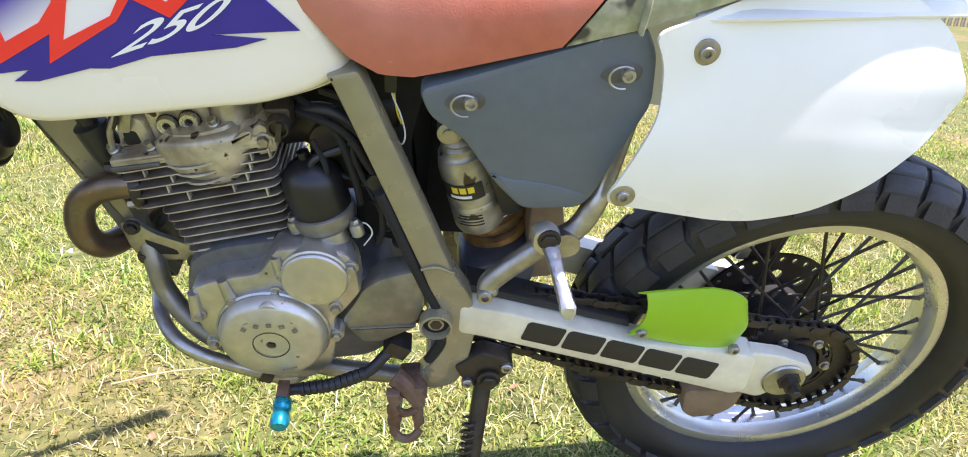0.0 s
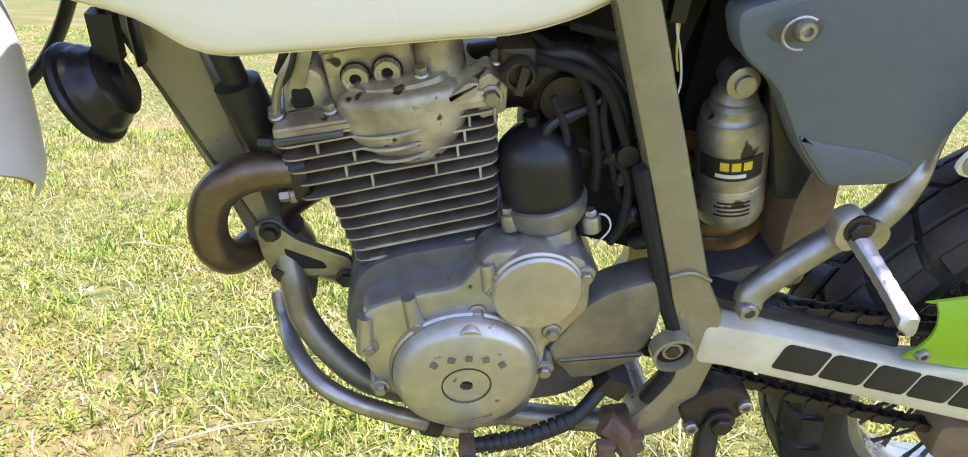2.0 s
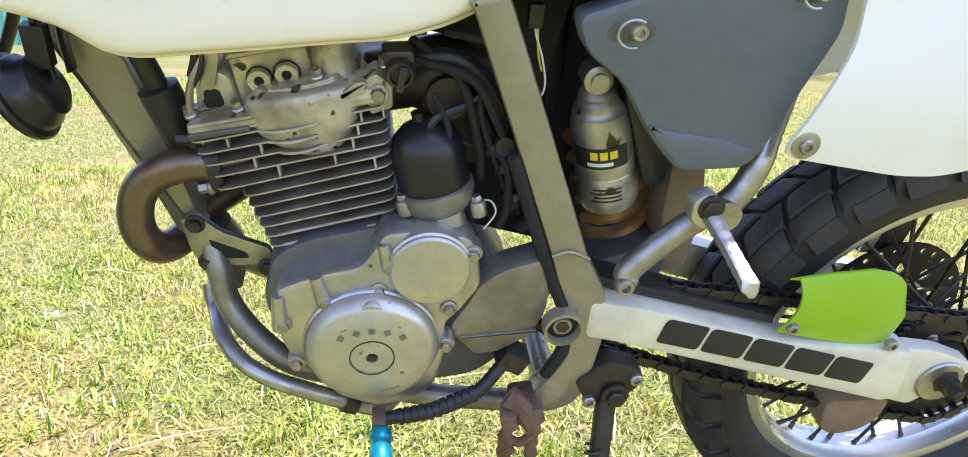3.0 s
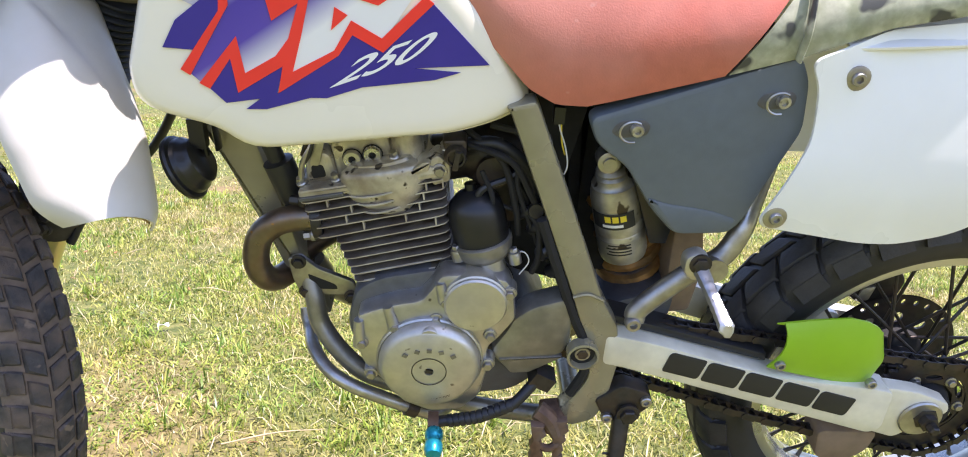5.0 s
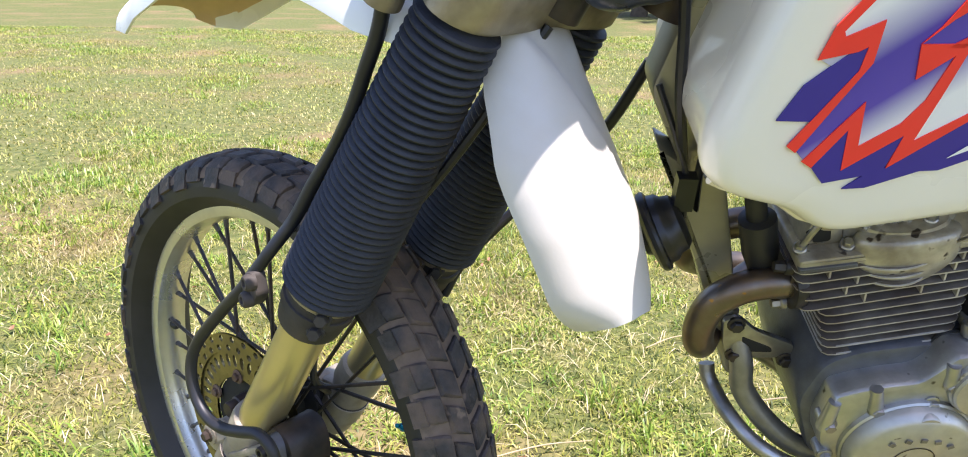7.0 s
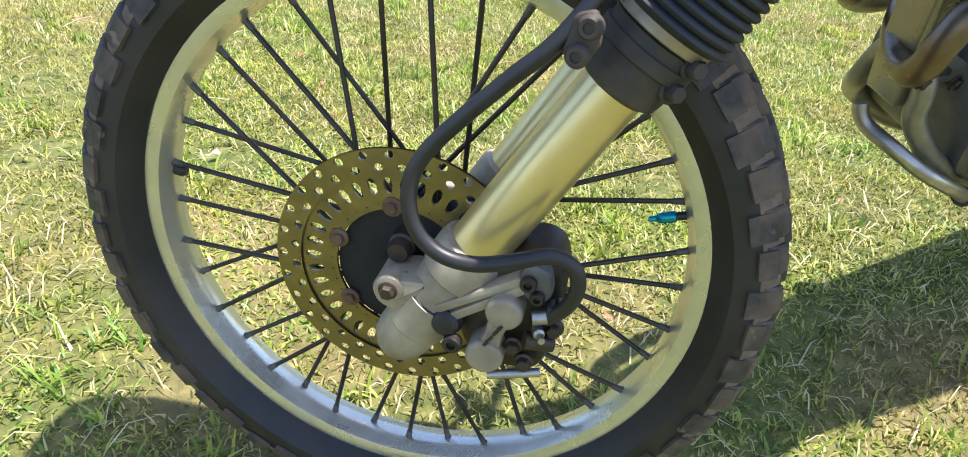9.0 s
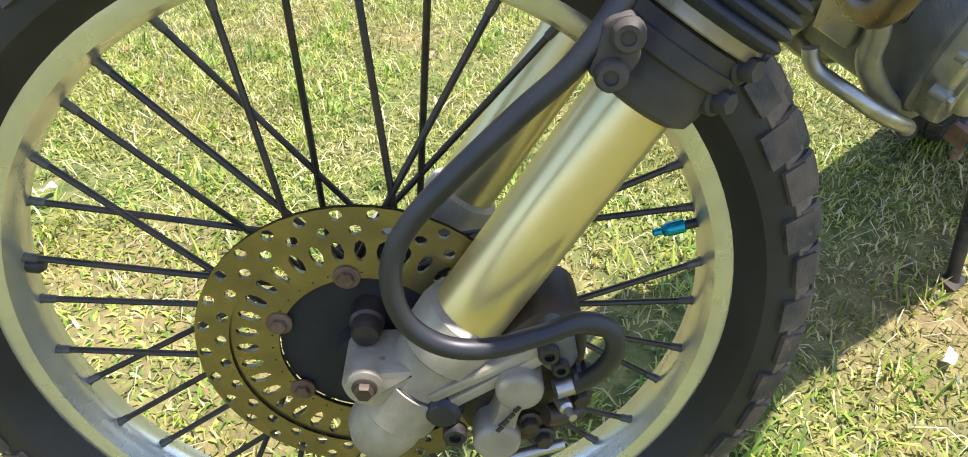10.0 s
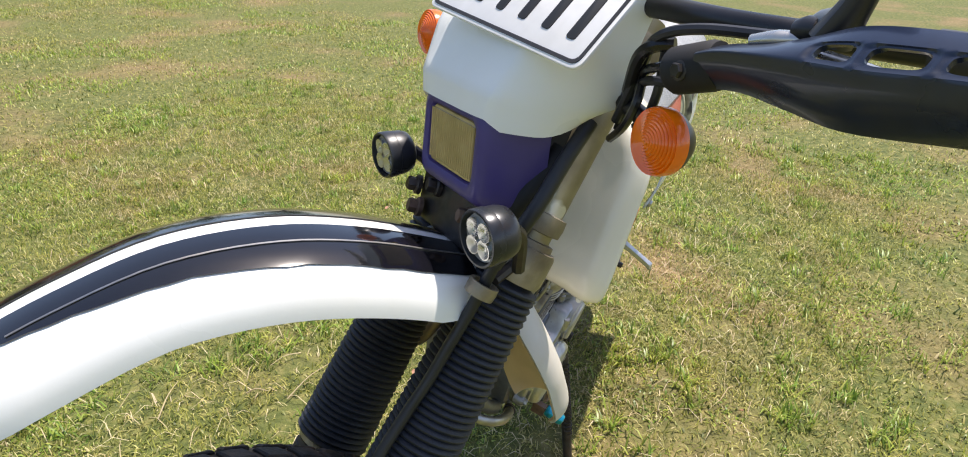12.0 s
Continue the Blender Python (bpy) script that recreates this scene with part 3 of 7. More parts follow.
LEAF_LITTER = material("red_brown_leaf", (0.30, 0.12, 0.06), 0.6, vary=0.3, scale=90, second=(0.42, 0.24, 0.12), amount=0.6, patch=30)
litter()


# ---- wheels ----
def tyre_mesh(R, r_bead, half, bead):
    """A hollow carcass: bead, bulging sidewall and a rounded crown."""
    h = R - r_bead
    side = [(0.0, bead), (0.10, bead + (half - bead) * 0.45), (0.28, half * 0.98), (0.45, half), (0.62, half * 0.97), (0.76, half * 0.88), (0.86, half * 0.74), (0.94, half * 0.52), (0.985, half * 0.27), (1.0, 0.0)]
    prof = [(r_bead + h * a, -b) for a, b in side] + [(r_bead + h * a, b) for a, b in side[-2::-1]]
    prof += [(r_bead - 0.004, bead * 0.7), (r_bead - 0.004, -bead * 0.7)]
    return lathe(prof, n=96, close=True)


def rim_mesh(r_out, r_in, half):
    """A drop-centre rim with rolled flanges."""
    prof = [(r_out, -half), (r_out + 0.002, -half + 0.003), (r_out - 0.004, -half + 0.006), (r_out - 0.010, -half + 0.007),
            (r_out - 0.013, -half * 0.45), (r_in + 0.006, -half * 0.25), (r_in + 0.006, half * 0.25), (r_out - 0.013, half * 0.45),
            (r_out - 0.010, half - 0.007), (r_out - 0.004, half - 0.006), (r_out + 0.002, half - 0.003), (r_out, half), (r_out - 0.006, half + 0.001),
            (r_out - 0.015, half - 0.002), (r_out - 0.018, half * 0.5), (r_in, half * 0.3), (r_in, -half * 0.3), (r_out - 0.018, -half * 0.5), (r_out - 0.015, -half + 0.002), (r_out - 0.006, -half - 0.001)]
    return lathe(prof, n=96, close=True)


def knob(bm, R, half, ang, y, w, l, h, skew=0.0):
    """A worn tread block on the crown of a tyre."""
    bot, rim, top = [], [], []
    for sx, sy in ((-1, -1), (0, -1.04), (1, -1), (1.04, 0), (1, 1), (0, 1.04), (-1, 1), (-1.04, 0)):
        for ring, f, hh in ((bot, 1.08, -0.012), (rim, 0.97, h - 0.0022), (top, 0.80, h)):
            a = ang + (sx * l / 2 * f + skew * sy * w / 2) / R
            yy = y + sy * w / 2 * f
            t = min(0.97, abs(yy) / half)
            fall = (1 - lerp_line([(0, 1.0), (0.27, 0.985), (0.52, 0.94), (0.74, 0.86), (0.88, 0.76), (0.97, 0.62)], t)) * 0.066
            rr = R + hh - fall * (1.0 if hh < 0 else 0.92)
            ring.append((math.cos(a) * rr, yy, math.sin(a) * rr))
    rings(bm, [bot, rim, top], False, True)


def spoke_set(parent, r_hub, r_rim, hub_y, n, r, m, phase=0.0):
    """Laced spokes, each with its nipple."""
    for k in range(n):
        side = -1 if k % 2 else 1
        lace = 1 if (k // 2) % 2 else -1
        a = phase + 2 * math.pi * k / n
        b = a + lace * radians(62)
        p0 = Vector((math.cos(b) * r_hub, side * hub_y, math.sin(b) * r_hub))
        p1 = Vector((math.cos(a) * r_rim, side * 0.004, math.sin(a) * r_rim))
        d = (p1 - p0).normalized()
        s = part("spoke", tube([p0, p1], r, 8, smooth=0), DARKSTEEL, parent)
        part("nipple", lathe([(r * 1.05, 0.003), (r * 1.3, 0.005), (r * 1.3, 0.012), (r * 1.75, 0.015), (r * 1.75, 0.02)], p1 - d * 0.017, d, 8), NIPPLE, s)


def holes_ring(bm, r0, r1, y0, y1, n, hr, ha, phase=0.0):
    """A flat ring pierced by n holes: hr their half size along the radius, ha across it."""
    for k in range(n):
        a0, a1 = phase + 2 * math.pi * k / n, phase + 2 * math.pi * (k + 1) / n
        am, rm = (a0 + a1) / 2, (r0 + r1) / 2
        outer, inner = [], []
        for u, v in ((-1, -1), (0, -1), (1, -1), (1, 0), (1, 1), (0, 1), (-1, 1), (-1, 0)):
            a, r = am + u * (a1 - a0) / 2, rm + v * (r1 - r0) / 2
            outer.append((a, r))
            f = 0.7071 if u and v else 1.0
            inner.append((am + u * f * ha / rm, rm + v * f * hr))

        def loop(pts, y):
            return [bm.verts.new((math.cos(a) * r, y, math.sin(a) * r)) for a, r in pts]
        of, inf, ib, ob = loop(outer, y0), loop(inner, y0), loop(inner, y1), loop(outer, y1)
        for i in range(8):
            j = (i + 1) % 8
            bm.faces.new((of[i], of[j], inf[j], inf[i]))
            bm.faces.new((inf[i], inf[j], ib[j], ib[i]))
            bm.faces.new((ib[i], ib[j], ob[j], ob[i]))
    bmesh.ops.remove_doubles(bm, verts=bm.verts, dist=2e-5)
    return bm


def front_wheel():
    w = new("front_wheel")
    w.parent, w.matrix_basis = bike, STEER
    tagged(w, "spoked front wheel with silver rim and black knobbly tyre")
    part("tyre", tyre_mesh(0.339, 0.2775, 0.048, 0.023), SIDEWALL, w, "black trail tyre, dusty on the tread")
    rng = random.Random(3)
    part("tread_base", lathe([(0.318, -0.0465), (0.3245, -0.0440), (0.3310, -0.037), (0.3365, -0.026), (0.3398, -0.013), (0.3405, 0), (0.3398, 0.013), (0.3365, 0.026), (0.3310, 0.037), (0.3245, 0.0440), (0.318, 0.0465), (0.312, 0.040), (0.33, 0.0), (0.312, -0.040)], n=96, close=True), TREAD, w, "brown dust packed between the tread blocks")
    for k in range(54):
        a = 2 * math.pi * k / 54
        bm = bmesh.new()
        step = 2 * math.pi / 54
        for sg in (-1, 1):
            knob(bm, 0.339, 0.048, a + (step / 2 if sg > 0 else 0), sg * 0.0128, 0.0215, 0.0300, 0.0066 + rng.uniform(-0.0010, 0.0006), 0.5 * sg)
            q = a + step * (0.45 if k % 2 else 0.52)
            knob(bm, 0.339, 0.048, q, sg * 0.0360, 0.0190, 0.0290, 0.0070 + rng.uniform(-0.0008, 0.0008), 0.3 * sg)
            m = Matrix.Rotation(-q, 3, "Y")
            ln = 0.024 if k % 2 else 0.017
            rr = 0.3300 - ln / 2
            block(math.cos(q) * rr, sg * 0.0455, math.sin(q) * rr, ln, 0.0045, 0.0270, m @ Matrix.Rotation(-0.36 * sg, 3, "Z"), bm)
        part("tread_block", bm, TYRE, w)
    part("axle_spacer", lathe([(0.009, -0.030), (0.0105, -0.026), (0.0105, -0.018), (0.0125, -0.016), (0.0125, 0.0)], (0.0, -0.050, 0.034), (0, 1, 0), 20), DARKSTEEL, w, "dark sensor plug beside the axle")
    part("rim", rim_mesh(0.280, 0.259, 0.024), RIM, w, "silver alloy rim")
    spoke_set(w, 0.036, 0.262, 0.030, 36, 0.0026, I4, 0.0855)
    part("hub", lathe([(0.012, -0.062), (0.02, -0.062), (0.022, -0.0500), (0.063, -0.0495), (0.0635, -0.03), (0.04, -0.026), (0.026, -0.01), (0.026, 0.02), (0.042, 0.026), (0.044, 0.034), (0.02, 0.04), (0.018, 0.07), (0.008, 0.075)], n=40), MATT, w, "black hub with a matt black centre plate")
    d = bmesh.new()
    holes_ring(d, 0.1105, 0.1225, -0.056, -0.0525, 30, 0.0044, 0.0046)
    holes_ring(d, 0.0985, 0.1105, -0.056, -0.0525, 30, 0.0042, 0.0046, math.pi / 30)
    disc = part("brake_disc", d, DISC, w, "drilled brake disc with oily brass tint")
    c = bmesh.new()
    holes_ring(c, 0.0735, 0.0990, -0.0535, -0.050, 36, 0.0088, 0.0042)
    holes_ring(c, 0.0635, 0.0735, -0.0535, -0.050, 36, 0.0008, 0.0008)
    part("disc_carrier", c, DISC, disc)
    for k in range(6):
        a = 2 * math.pi * k / 6 + 1.82
        p = (math.cos(a) * 0.0655, -0.0535, math.sin(a) * 0.0655)
        lug = lathe([(0.0095, 0.001), (0.0095, -0.0012), (0.008, -0.002)], p, (0, 1, 0), 16)
        part("disc_bolt", bolt(p, 0.0058, 0.006, bm=lug), RUST, disc)
    a = 0.390
    p = Vector((math.cos(a) * 0.262, 0.0, math.sin(a) * 0.262))
    dr = -p.normalized()
    v = part("valve", tube([p, p + dr * 0.018], 0.004, 10, smooth=0), RUBBER, w)
    part("valve_cap", lathe([(0.0045, 0), (0.0055, 0.001), (0.0055, 0.012), (0.004, 0.017), (0.0028, 0.018), (0.0028, 0.024), (0.0015, 0.025)], p + dr * 0.012, dr, 14), TEAL, v, "teal valve cap")
    a = math.pi - 0.055
    p = Vector((math.cos(a) * 0.259, 0.0, math.sin(a) * 0.259))
    part("rim_lock", lathe([(0.007, 0), (0.007, 0.008), (0.004, 0.012)], p, -p.normalized(), 10), RUBBER, w)


RC = Matrix.Translation((0.629, 0.004, 0.381))


def rear_wheel():
    w = new("rear_wheel")
    w.parent, w.matrix_basis = bike, RC
    tagged(w, "spoked rear wheel with silver rim and wide black tyre")
    part("tyre", tyre_mesh(0.322, 0.238, 0.059, 0.033), SIDEWALL, w, "black block-pattern rear tyre")
    part("tread_base", lathe([(0.302, -0.0545), (0.3105, -0.046), (0.317, -0.034), (0.3225, -0.016), (0.3238, 0), (0.3225, 0.016), (0.317, 0.034), (0.3105, 0.046), (0.302, 0.0545), (0.295, 0.05), (0.31, 0.0), (0.295, -0.05)], n=96, close=True), SIDEWALL, w, "black grooves between the tread blocks")
    for k in range(32):
        a = 2 * math.pi * k / 32
        bm = bmesh.new()
        for sg in (-1, 1):
            knob(bm, 0.322, 0.059, a + (0.09 if sg > 0 else 0), sg * 0.0170, 0.030, 0.0555, 0.0080, 0.5 * sg)
            knob(bm, 0.322, 0.059, a + 0.05, sg * 0.0445, 0.0220, 0.0555, 0.0080, 0.5 * sg)
            q = a + 0.05
            block(math.cos(q) * 0.296, sg * 0.0570, math.sin(q) * 0.296, 0.024, 0.008, 0.042, Matrix.Rotation(-q, 3, "Y") @ Matrix.Rotation(-0.40 * sg, 3, "Z"), bm)
        part("tread_block", bm, REAR_BLOCK, w)
    part("rim", rim_mesh(0.2405, 0.217, 0.034), RIM, w, "silver alloy rim with scratches")
    spoke_set(w, 0.045, 0.220, 0.036, 36, 0.0026, I4)
    part("hub", lathe([(0.010, -0.085), (0.032, -0.082), (0.040, -0.06), (0.056, -0.055), (0.056, -0.035), (0.036, -0.028), (0.034, 0.028), (0.054, 0.034), (0.056, 0.06), (0.03, 0.065), (0.012, 0.085)], n=40), MATT, w, "grimy black rear hub")
    s = bmesh.new()
    teeth = 45
    prof_o = []
    for k in range(teeth * 4):
        a = 2 * math.pi * k / (teeth * 4)
        prof_o.append((math.cos(a), math.sin(a), 0.0915 if k % 4 in (0, 1) else 0.0855))
    for y0, y1 in ((-0.066, -0.060),):
        outer = [[(x * r, y, z * r) for x, z, r in prof_o] for y in (y0, y1)]
        inner = [[(x * 0.062, y, z * 0.062) for x, z, r in prof_o] for y in (y0, y1)]
        o = rings(s, outer, False, False)
        i = rings(s, inner, False, False)
        n = len(prof_o)
        for k in range(n):
            j = (k + 1) % n
            s.faces.new((o[0][k], o[0][j], i[0][j], i[0][k]))
            s.faces.new((o[1][k], i[1][k], i[1][j], o[1][j]))
    sp = part("sprocket", s, DARKSTEEL, w, "oily dark rear sprocket", flat=True)
    c = bmesh.new()
    holes_ring(c, 0.044, 0.0625, -0.065, -0.0605, 6, 0.0055, 0.014)
    part("sprocket_web", c, DARKSTEEL, sp)
    for k in range(6):
        a = 2 * math.pi * k / 6
        part("sprocket_bolt", bolt((math.cos(a) * 0.053, -0.065, math.sin(a) * 0.053), 0.006, 0.007), STEEL, sp)
    d = bmesh.new()
    holes_ring(d, 0.088, 0.11, 0.055, 0.059, 30, 0.005, 0.004)
    holes_ring(d, 0.050, 0.088, 0.055, 0.059, 10, 0.010, 0.009)
    part("brake_disc", d, DARKSTEEL, w)


# ---- fork, in the steered frame, wheel centre at its origin ----
FA = Vector((0.478, 0.026, 1.0)).normalized()


def leg_at(y, z):
    return Vector((0.039 + 0.478 * z, y + 0.026 * z, z))


def fork():
    f = new("front_fork")
    f.parent, f.matrix_basis = bike, STEER
    tagged(f, "long-travel fork with champagne lower legs and black rubber gaiters")
    for sg in (-1, 1):
        y = sg * 0.082
        leg = part("lower_leg", tube([leg_at(y, 0.055), leg_at(y, 0.26)], 0.0262, 28, smooth=0), GOLD, f, "champagne coloured lower fork leg")
        foot = bmesh.new()
        lathe([(0.006, -0.073), (0.018, -0.070), (0.0250, -0.060), (0.0274, -0.048), (0.0276, -0.031), (0.0306, -0.0295), (0.0312, 0.004), (0.0288, 0.0055), (0.0288, 0.034), (0.0322, 0.0355), (0.0328, 0.060), (0.0310, 0.068), (0.0266, 0.071)], leg_at(y, 0.0), FA, 32, foot)
        part("axle_casting", foot, CAST, leg, "grey cast fork foot")
        # Dark rings paint the shade into the steps of the casting.
        for h, r in ((-0.0300, 0.0296), (0.0350, 0.0312), (0.0050, 0.0302)):
            part("seam_dirt", lathe([(r - 0.002, -0.0012), (r, -0.0006), (r, 0.0006), (r - 0.002, 0.0012)], leg_at(y, 0.0) + FA * h, FA, 32), DUSTY, leg, "dark ring painted as shade in a casting seam")
        lug = slab([(-0.014, 0.010), (-0.009, 0.021), (0.010, 0.025), (0.040, 0.030), (0.030, 0.002), (0.010, -0.010), (-0.007, -0.004)], y - 0.024, y + 0.02, 0.005, round_=0.010)
        part("axle_lug", lug, CAST, leg)
        part("lug_boss", lathe([(0.0, 0.0), (0.0085, 0.0), (0.0125, 0.0015), (0.0135, 0.006), (0.0135, 0.02)], (0.003, y - 0.027, 0.014), (0, 1, 0), 22), CAST, leg)
        part("pinch_bolt", bolt((0.003, y - 0.026, 0.014), 0.0065, 0.008), DARKSTEEL, leg)
        # dust collar and gaiter
        col = lathe([(0.028, -0.004), (0.034, 0), (0.0355, 0.008), (0.0355, 0.024), (0.0375, 0.026), (0.0380, 0.034), (0.0365, 0.040), (0.0372, 0.045), (0.034, 0.047)], leg_at(y, 0.226), FA, 28)
        part("dust_collar", col, DUSTY, leg, "worn black dust seal collar")
        band = part("collar_band", lathe([(0.0375, -0.006), (0.0392, -0.005), (0.0392, 0.005), (0.0375, 0.006)], leg_at(y, 0.254), FA, 28), DUSTY, leg, "dust-caked clamp band of the seal")
        for h in (0.237, 0.256):
            part("collar_bolt", bolt(leg_at(y, h) + Vector((0.030, -0.022, -0.002)), 0.0072, 0.012, (0.55, -0.8, 0.1)), DUSTY, band)
        z0, z1, n = 0.277, 0.552, 38
        prof = [(0.030, -0.006)]
        ln = (z1 - z0) / FA.z
        for k in range(n):
            base = 0.0475 - 0.010 * (k / (n - 1)) ** 1.3
            h = ln * k / n
            prof += [(base - 0.0046, h), (base - 0.0012, h + ln / n * 0.22), (base, h + ln / n * 0.5), (base - 0.0012, h + ln / n * 0.78)]
        prof += [(0.030, ln), (0.026, ln + 0.004)]
        part("gaiter", lathe(prof, leg_at(y, z0), FA, 36), GAITER, f, "ribbed black rubber fork gaiter")
        ring = lathe([(0.0385, 0), (0.0395, 0.001), (0.0395, 0.008), (0.0385, 0.009)], leg_at(y, 0.2685), FA, 28)
        part("gaiter_clip", ring, CLAMP, f, "tarnished gaiter clip")
        part("upper_tube", tube([leg_at(y, 0.54), leg_at(y, 0.83)], 0.0215, 24, smooth=0), TUBE, f, "tarnished olive upper fork tube")
        for h in (0.590, 0.618):
            part("clamp_band", lathe([(0.022, -0.011), (0.0275, -0.010), (0.0285, 0.0), (0.0275, 0.010), (0.022, 0.011)], leg_at(y, h), FA, 24), CLAMP, f, "cast clamp ring round the fork tube")
            part("band_bolt", bolt(leg_at(y, h) + Vector((-0.028, sg * 0.012, -0.004)), 0.006, 0.010, (-0.9, sg * 0.4, 0.1)), DARKSTEEL, f)
    # lower and upper clamps
    for z, hgt, nm in ((0.575, 0.040, "lower_clamp"), (0.80, 0.030, "upper_clamp")):
        c = leg_at(0, z)
        out = []
        for sg in (1, -1):
            for a in range(-90, 91, 30):
                t = radians(a)
                out.append((0.036 * math.sin(t) * sg, sg * (0.082 + 0.036 * math.cos(t))))
            out.append((-0.030 * sg * -1 + (0.06 if sg > 0 else -0.03) * 0, 0.0))
        o2 = round_poly(out, 0.008, 2)
        ux = Vector((FA.z, 0, -FA.x)).normalized()
        bm = bmesh.new()
        rings(bm, [[c + ux * p[0] * s_ + Vector((0, p[1], 0)) + FA * h for p in o2] for h, s_ in ((-hgt / 2, 0.9), (-hgt / 2 + 0.005, 1.0), (hgt / 2 - 0.005, 1.0), (hgt / 2, 0.9))])
        part(nm, bm, CLAMP, f, "oxidised cast alloy fork clamp")
    gd = part("hose_guide", lathe([(0.0125, -0.007), (0.016, -0.007), (0.0165, 0.0), (0.016, 0.007), (0.0125, 0.007)], (0.253, -0.100, 0.563), (0.42, -0.06, 0.9), 20, close=True), CLAMP, f, "tarnished ring that guides the hose")
    part("guide_stay", tube([(0.268, -0.098, 0.570), (0.30, -0.09, 0.585)], 0.006, 8, smooth=0), DARKSTEEL, gd)
    part("stem", tube([leg_at(0, 0.56) + Vector((0.03, 0, 0)), leg_at(0, 0.82) + Vector((0.03, 0, 0))], 0.02, 16, smooth=0), DARKSTEEL, f)
    return f


def front_fender():
    crown = [(-0.248, 0.486), (-0.225, 0.502), (-0.190, 0.524), (-0.119, 0.563), (-0.03, 0.599), (0.067, 0.611), (0.16, 0.602), (0.25, 0.580), (0.33, 0.555)]
    drop = [(-0.248, 0.020), (-0.232, 0.042), (-0.19, 0.066), (-0.12, 0.065), (-0.03, 0.060), (0.1, 0.060), (0.22, 0.060), (0.33, 0.04)]
    half = [(-0.248, 0.048), (-0.232, 0.068), (-0.15, 0.088), (0.1, 0.096), (0.22, 0.098), (0.27, 0.082), (0.33, 0.034)]
    line = smooth_line([(x, 0, z) for x, z in crown], 5)

    def section(i, v, lift=0.0):
        p = line[i]
        a = (v - 0.5) * 2
        w, dr = lerp_line(half, p.x), lerp_line(drop, p.x)
        y = w * math.sin(a * math.pi / 2 * 0.98) if abs(a) < 1 else w * a
        z = p.z - dr * (abs(a) ** 2.2)
        t = line[min(i + 1, len(line) - 1)] - line[max(i - 1, 0)]
        nrm = Vector((-t.z, 0, t.x)).normalized()
        return Vector((p.x, y, z)) + nrm * lift

    n = len(line) - 1
    body = part("front_fender", wall(lambda u, v: section(round(u * n), v), 0.003, n, 24), WHITE, bike, "glossy white high front fender with black stripes", STEER)
    part("fender_underside", wall(lambda u, v: section(round(u * n), 0.02 + 0.96 * v, -0.0045), 0.001, n, 24), TAN, body, "stained tan underside")
    last = n - 4
    for v0, v1 in ((0.210, 0.455), (0.545, 0.790)):
        part("stripe", wall(lambda u, v: section(10 + round(u * (last - 10)), v0 + (0.16 * (1 - u) ** 3 if v0 < 0.5 else 0) + (0.006 * math.sin(47 * u) * math.sin(19 * u) * (v < 0.1) if v0 < 0.5 else 0) + (v1 - v0 - 0.16 * (1 - u) ** 3) * v, 0.0012), -0.0008, last - 10, 6), STRIPE, body, "glossy black stripe sticker, chipped at its edge")
    part("stripe_line", wall(lambda u, v: section(13 + round(u * (last - 13)), 0.335 + 0.008 * v, 0.0024), -0.0008, last - 13, 1), STEEL, body)


def rear_mudflap():
    """The rear half of the front fender, behind the fork."""
    rows = [(0.290, 0.565, 0.056, 0.020), (0.330, 0.535, 0.064, 0.026), (0.354, 0.497, 0.070, 0.030), (0.392, 0.444, 0.074, 0.032), (0.422, 0.400, 0.073, 0.031), (0.442, 0.358, 0.069, 0.030), (0.455, 0.322, 0.065, 0.027)]

    def surf(u, v):
        k = u * (len(rows) - 1)
        i = min(int(k), len(rows) - 2)
        x, z, w, d = (a + (b - a) * (k - i) for a, b in zip(rows[i], rows[i + 1]))
        d *= 1.45
        a = (v - 0.5) * 2
        if a < 0:
            w *= 1 - 0.40 * max(0, (z - 0.45) / 0.11) - 0.16 * max(0, (0.43 - z) / 0.09) - 0.30 * max(0, (u - 0.86) / 0.14) ** 2
        else:
            w *= 1 - 0.12 * max(0, (u - 0.92) / 0.08) ** 2
        y = w * math.sin(a * 1.5)
        # a raised flat facet runs down one side and fades out
        edge = -0.030 + (0.54 - z) * 0.65
        lift = 0.005 * max(0, min(1, (edge - y) / 0.008)) * max(0, min(1, (z - 0.40) / 0.08))
        sag = 0.016 * max(0, a) ** 1.5 * max(0, (0.42 - z) / 0.09)
        return (x + 0.004 - d * abs(a) ** 2.0 * 0.9 + lift * 0.8 + 0.35 * sag, y + 0.007, z + 0.010 - d * 0.35 * abs(a) ** 2.0 + lift * 0.5 - sag)

    p = part("rear_fender_flap", wall(surf, -0.003, 40, 48), DUSTWHITE, bike, "white mudflap behind the fork, lit in part by the sun", STEER)
    part("flap_lining", wall(lambda u, v: Vector(surf(u, 0.03 + 0.94 * v)) + Vector((-0.0055, 0, -0.002)), 0.0008, 30, 24), TAN, p, "stained tan inner face")
    part("flap_screw", socket((0.336, 0.008, 0.531), 0.008, 0.006, (0.8, 0, 0.5)), STEEL, p)


front_wheel()
rear_wheel()
fork()
front_fender()
rear_mudflap()


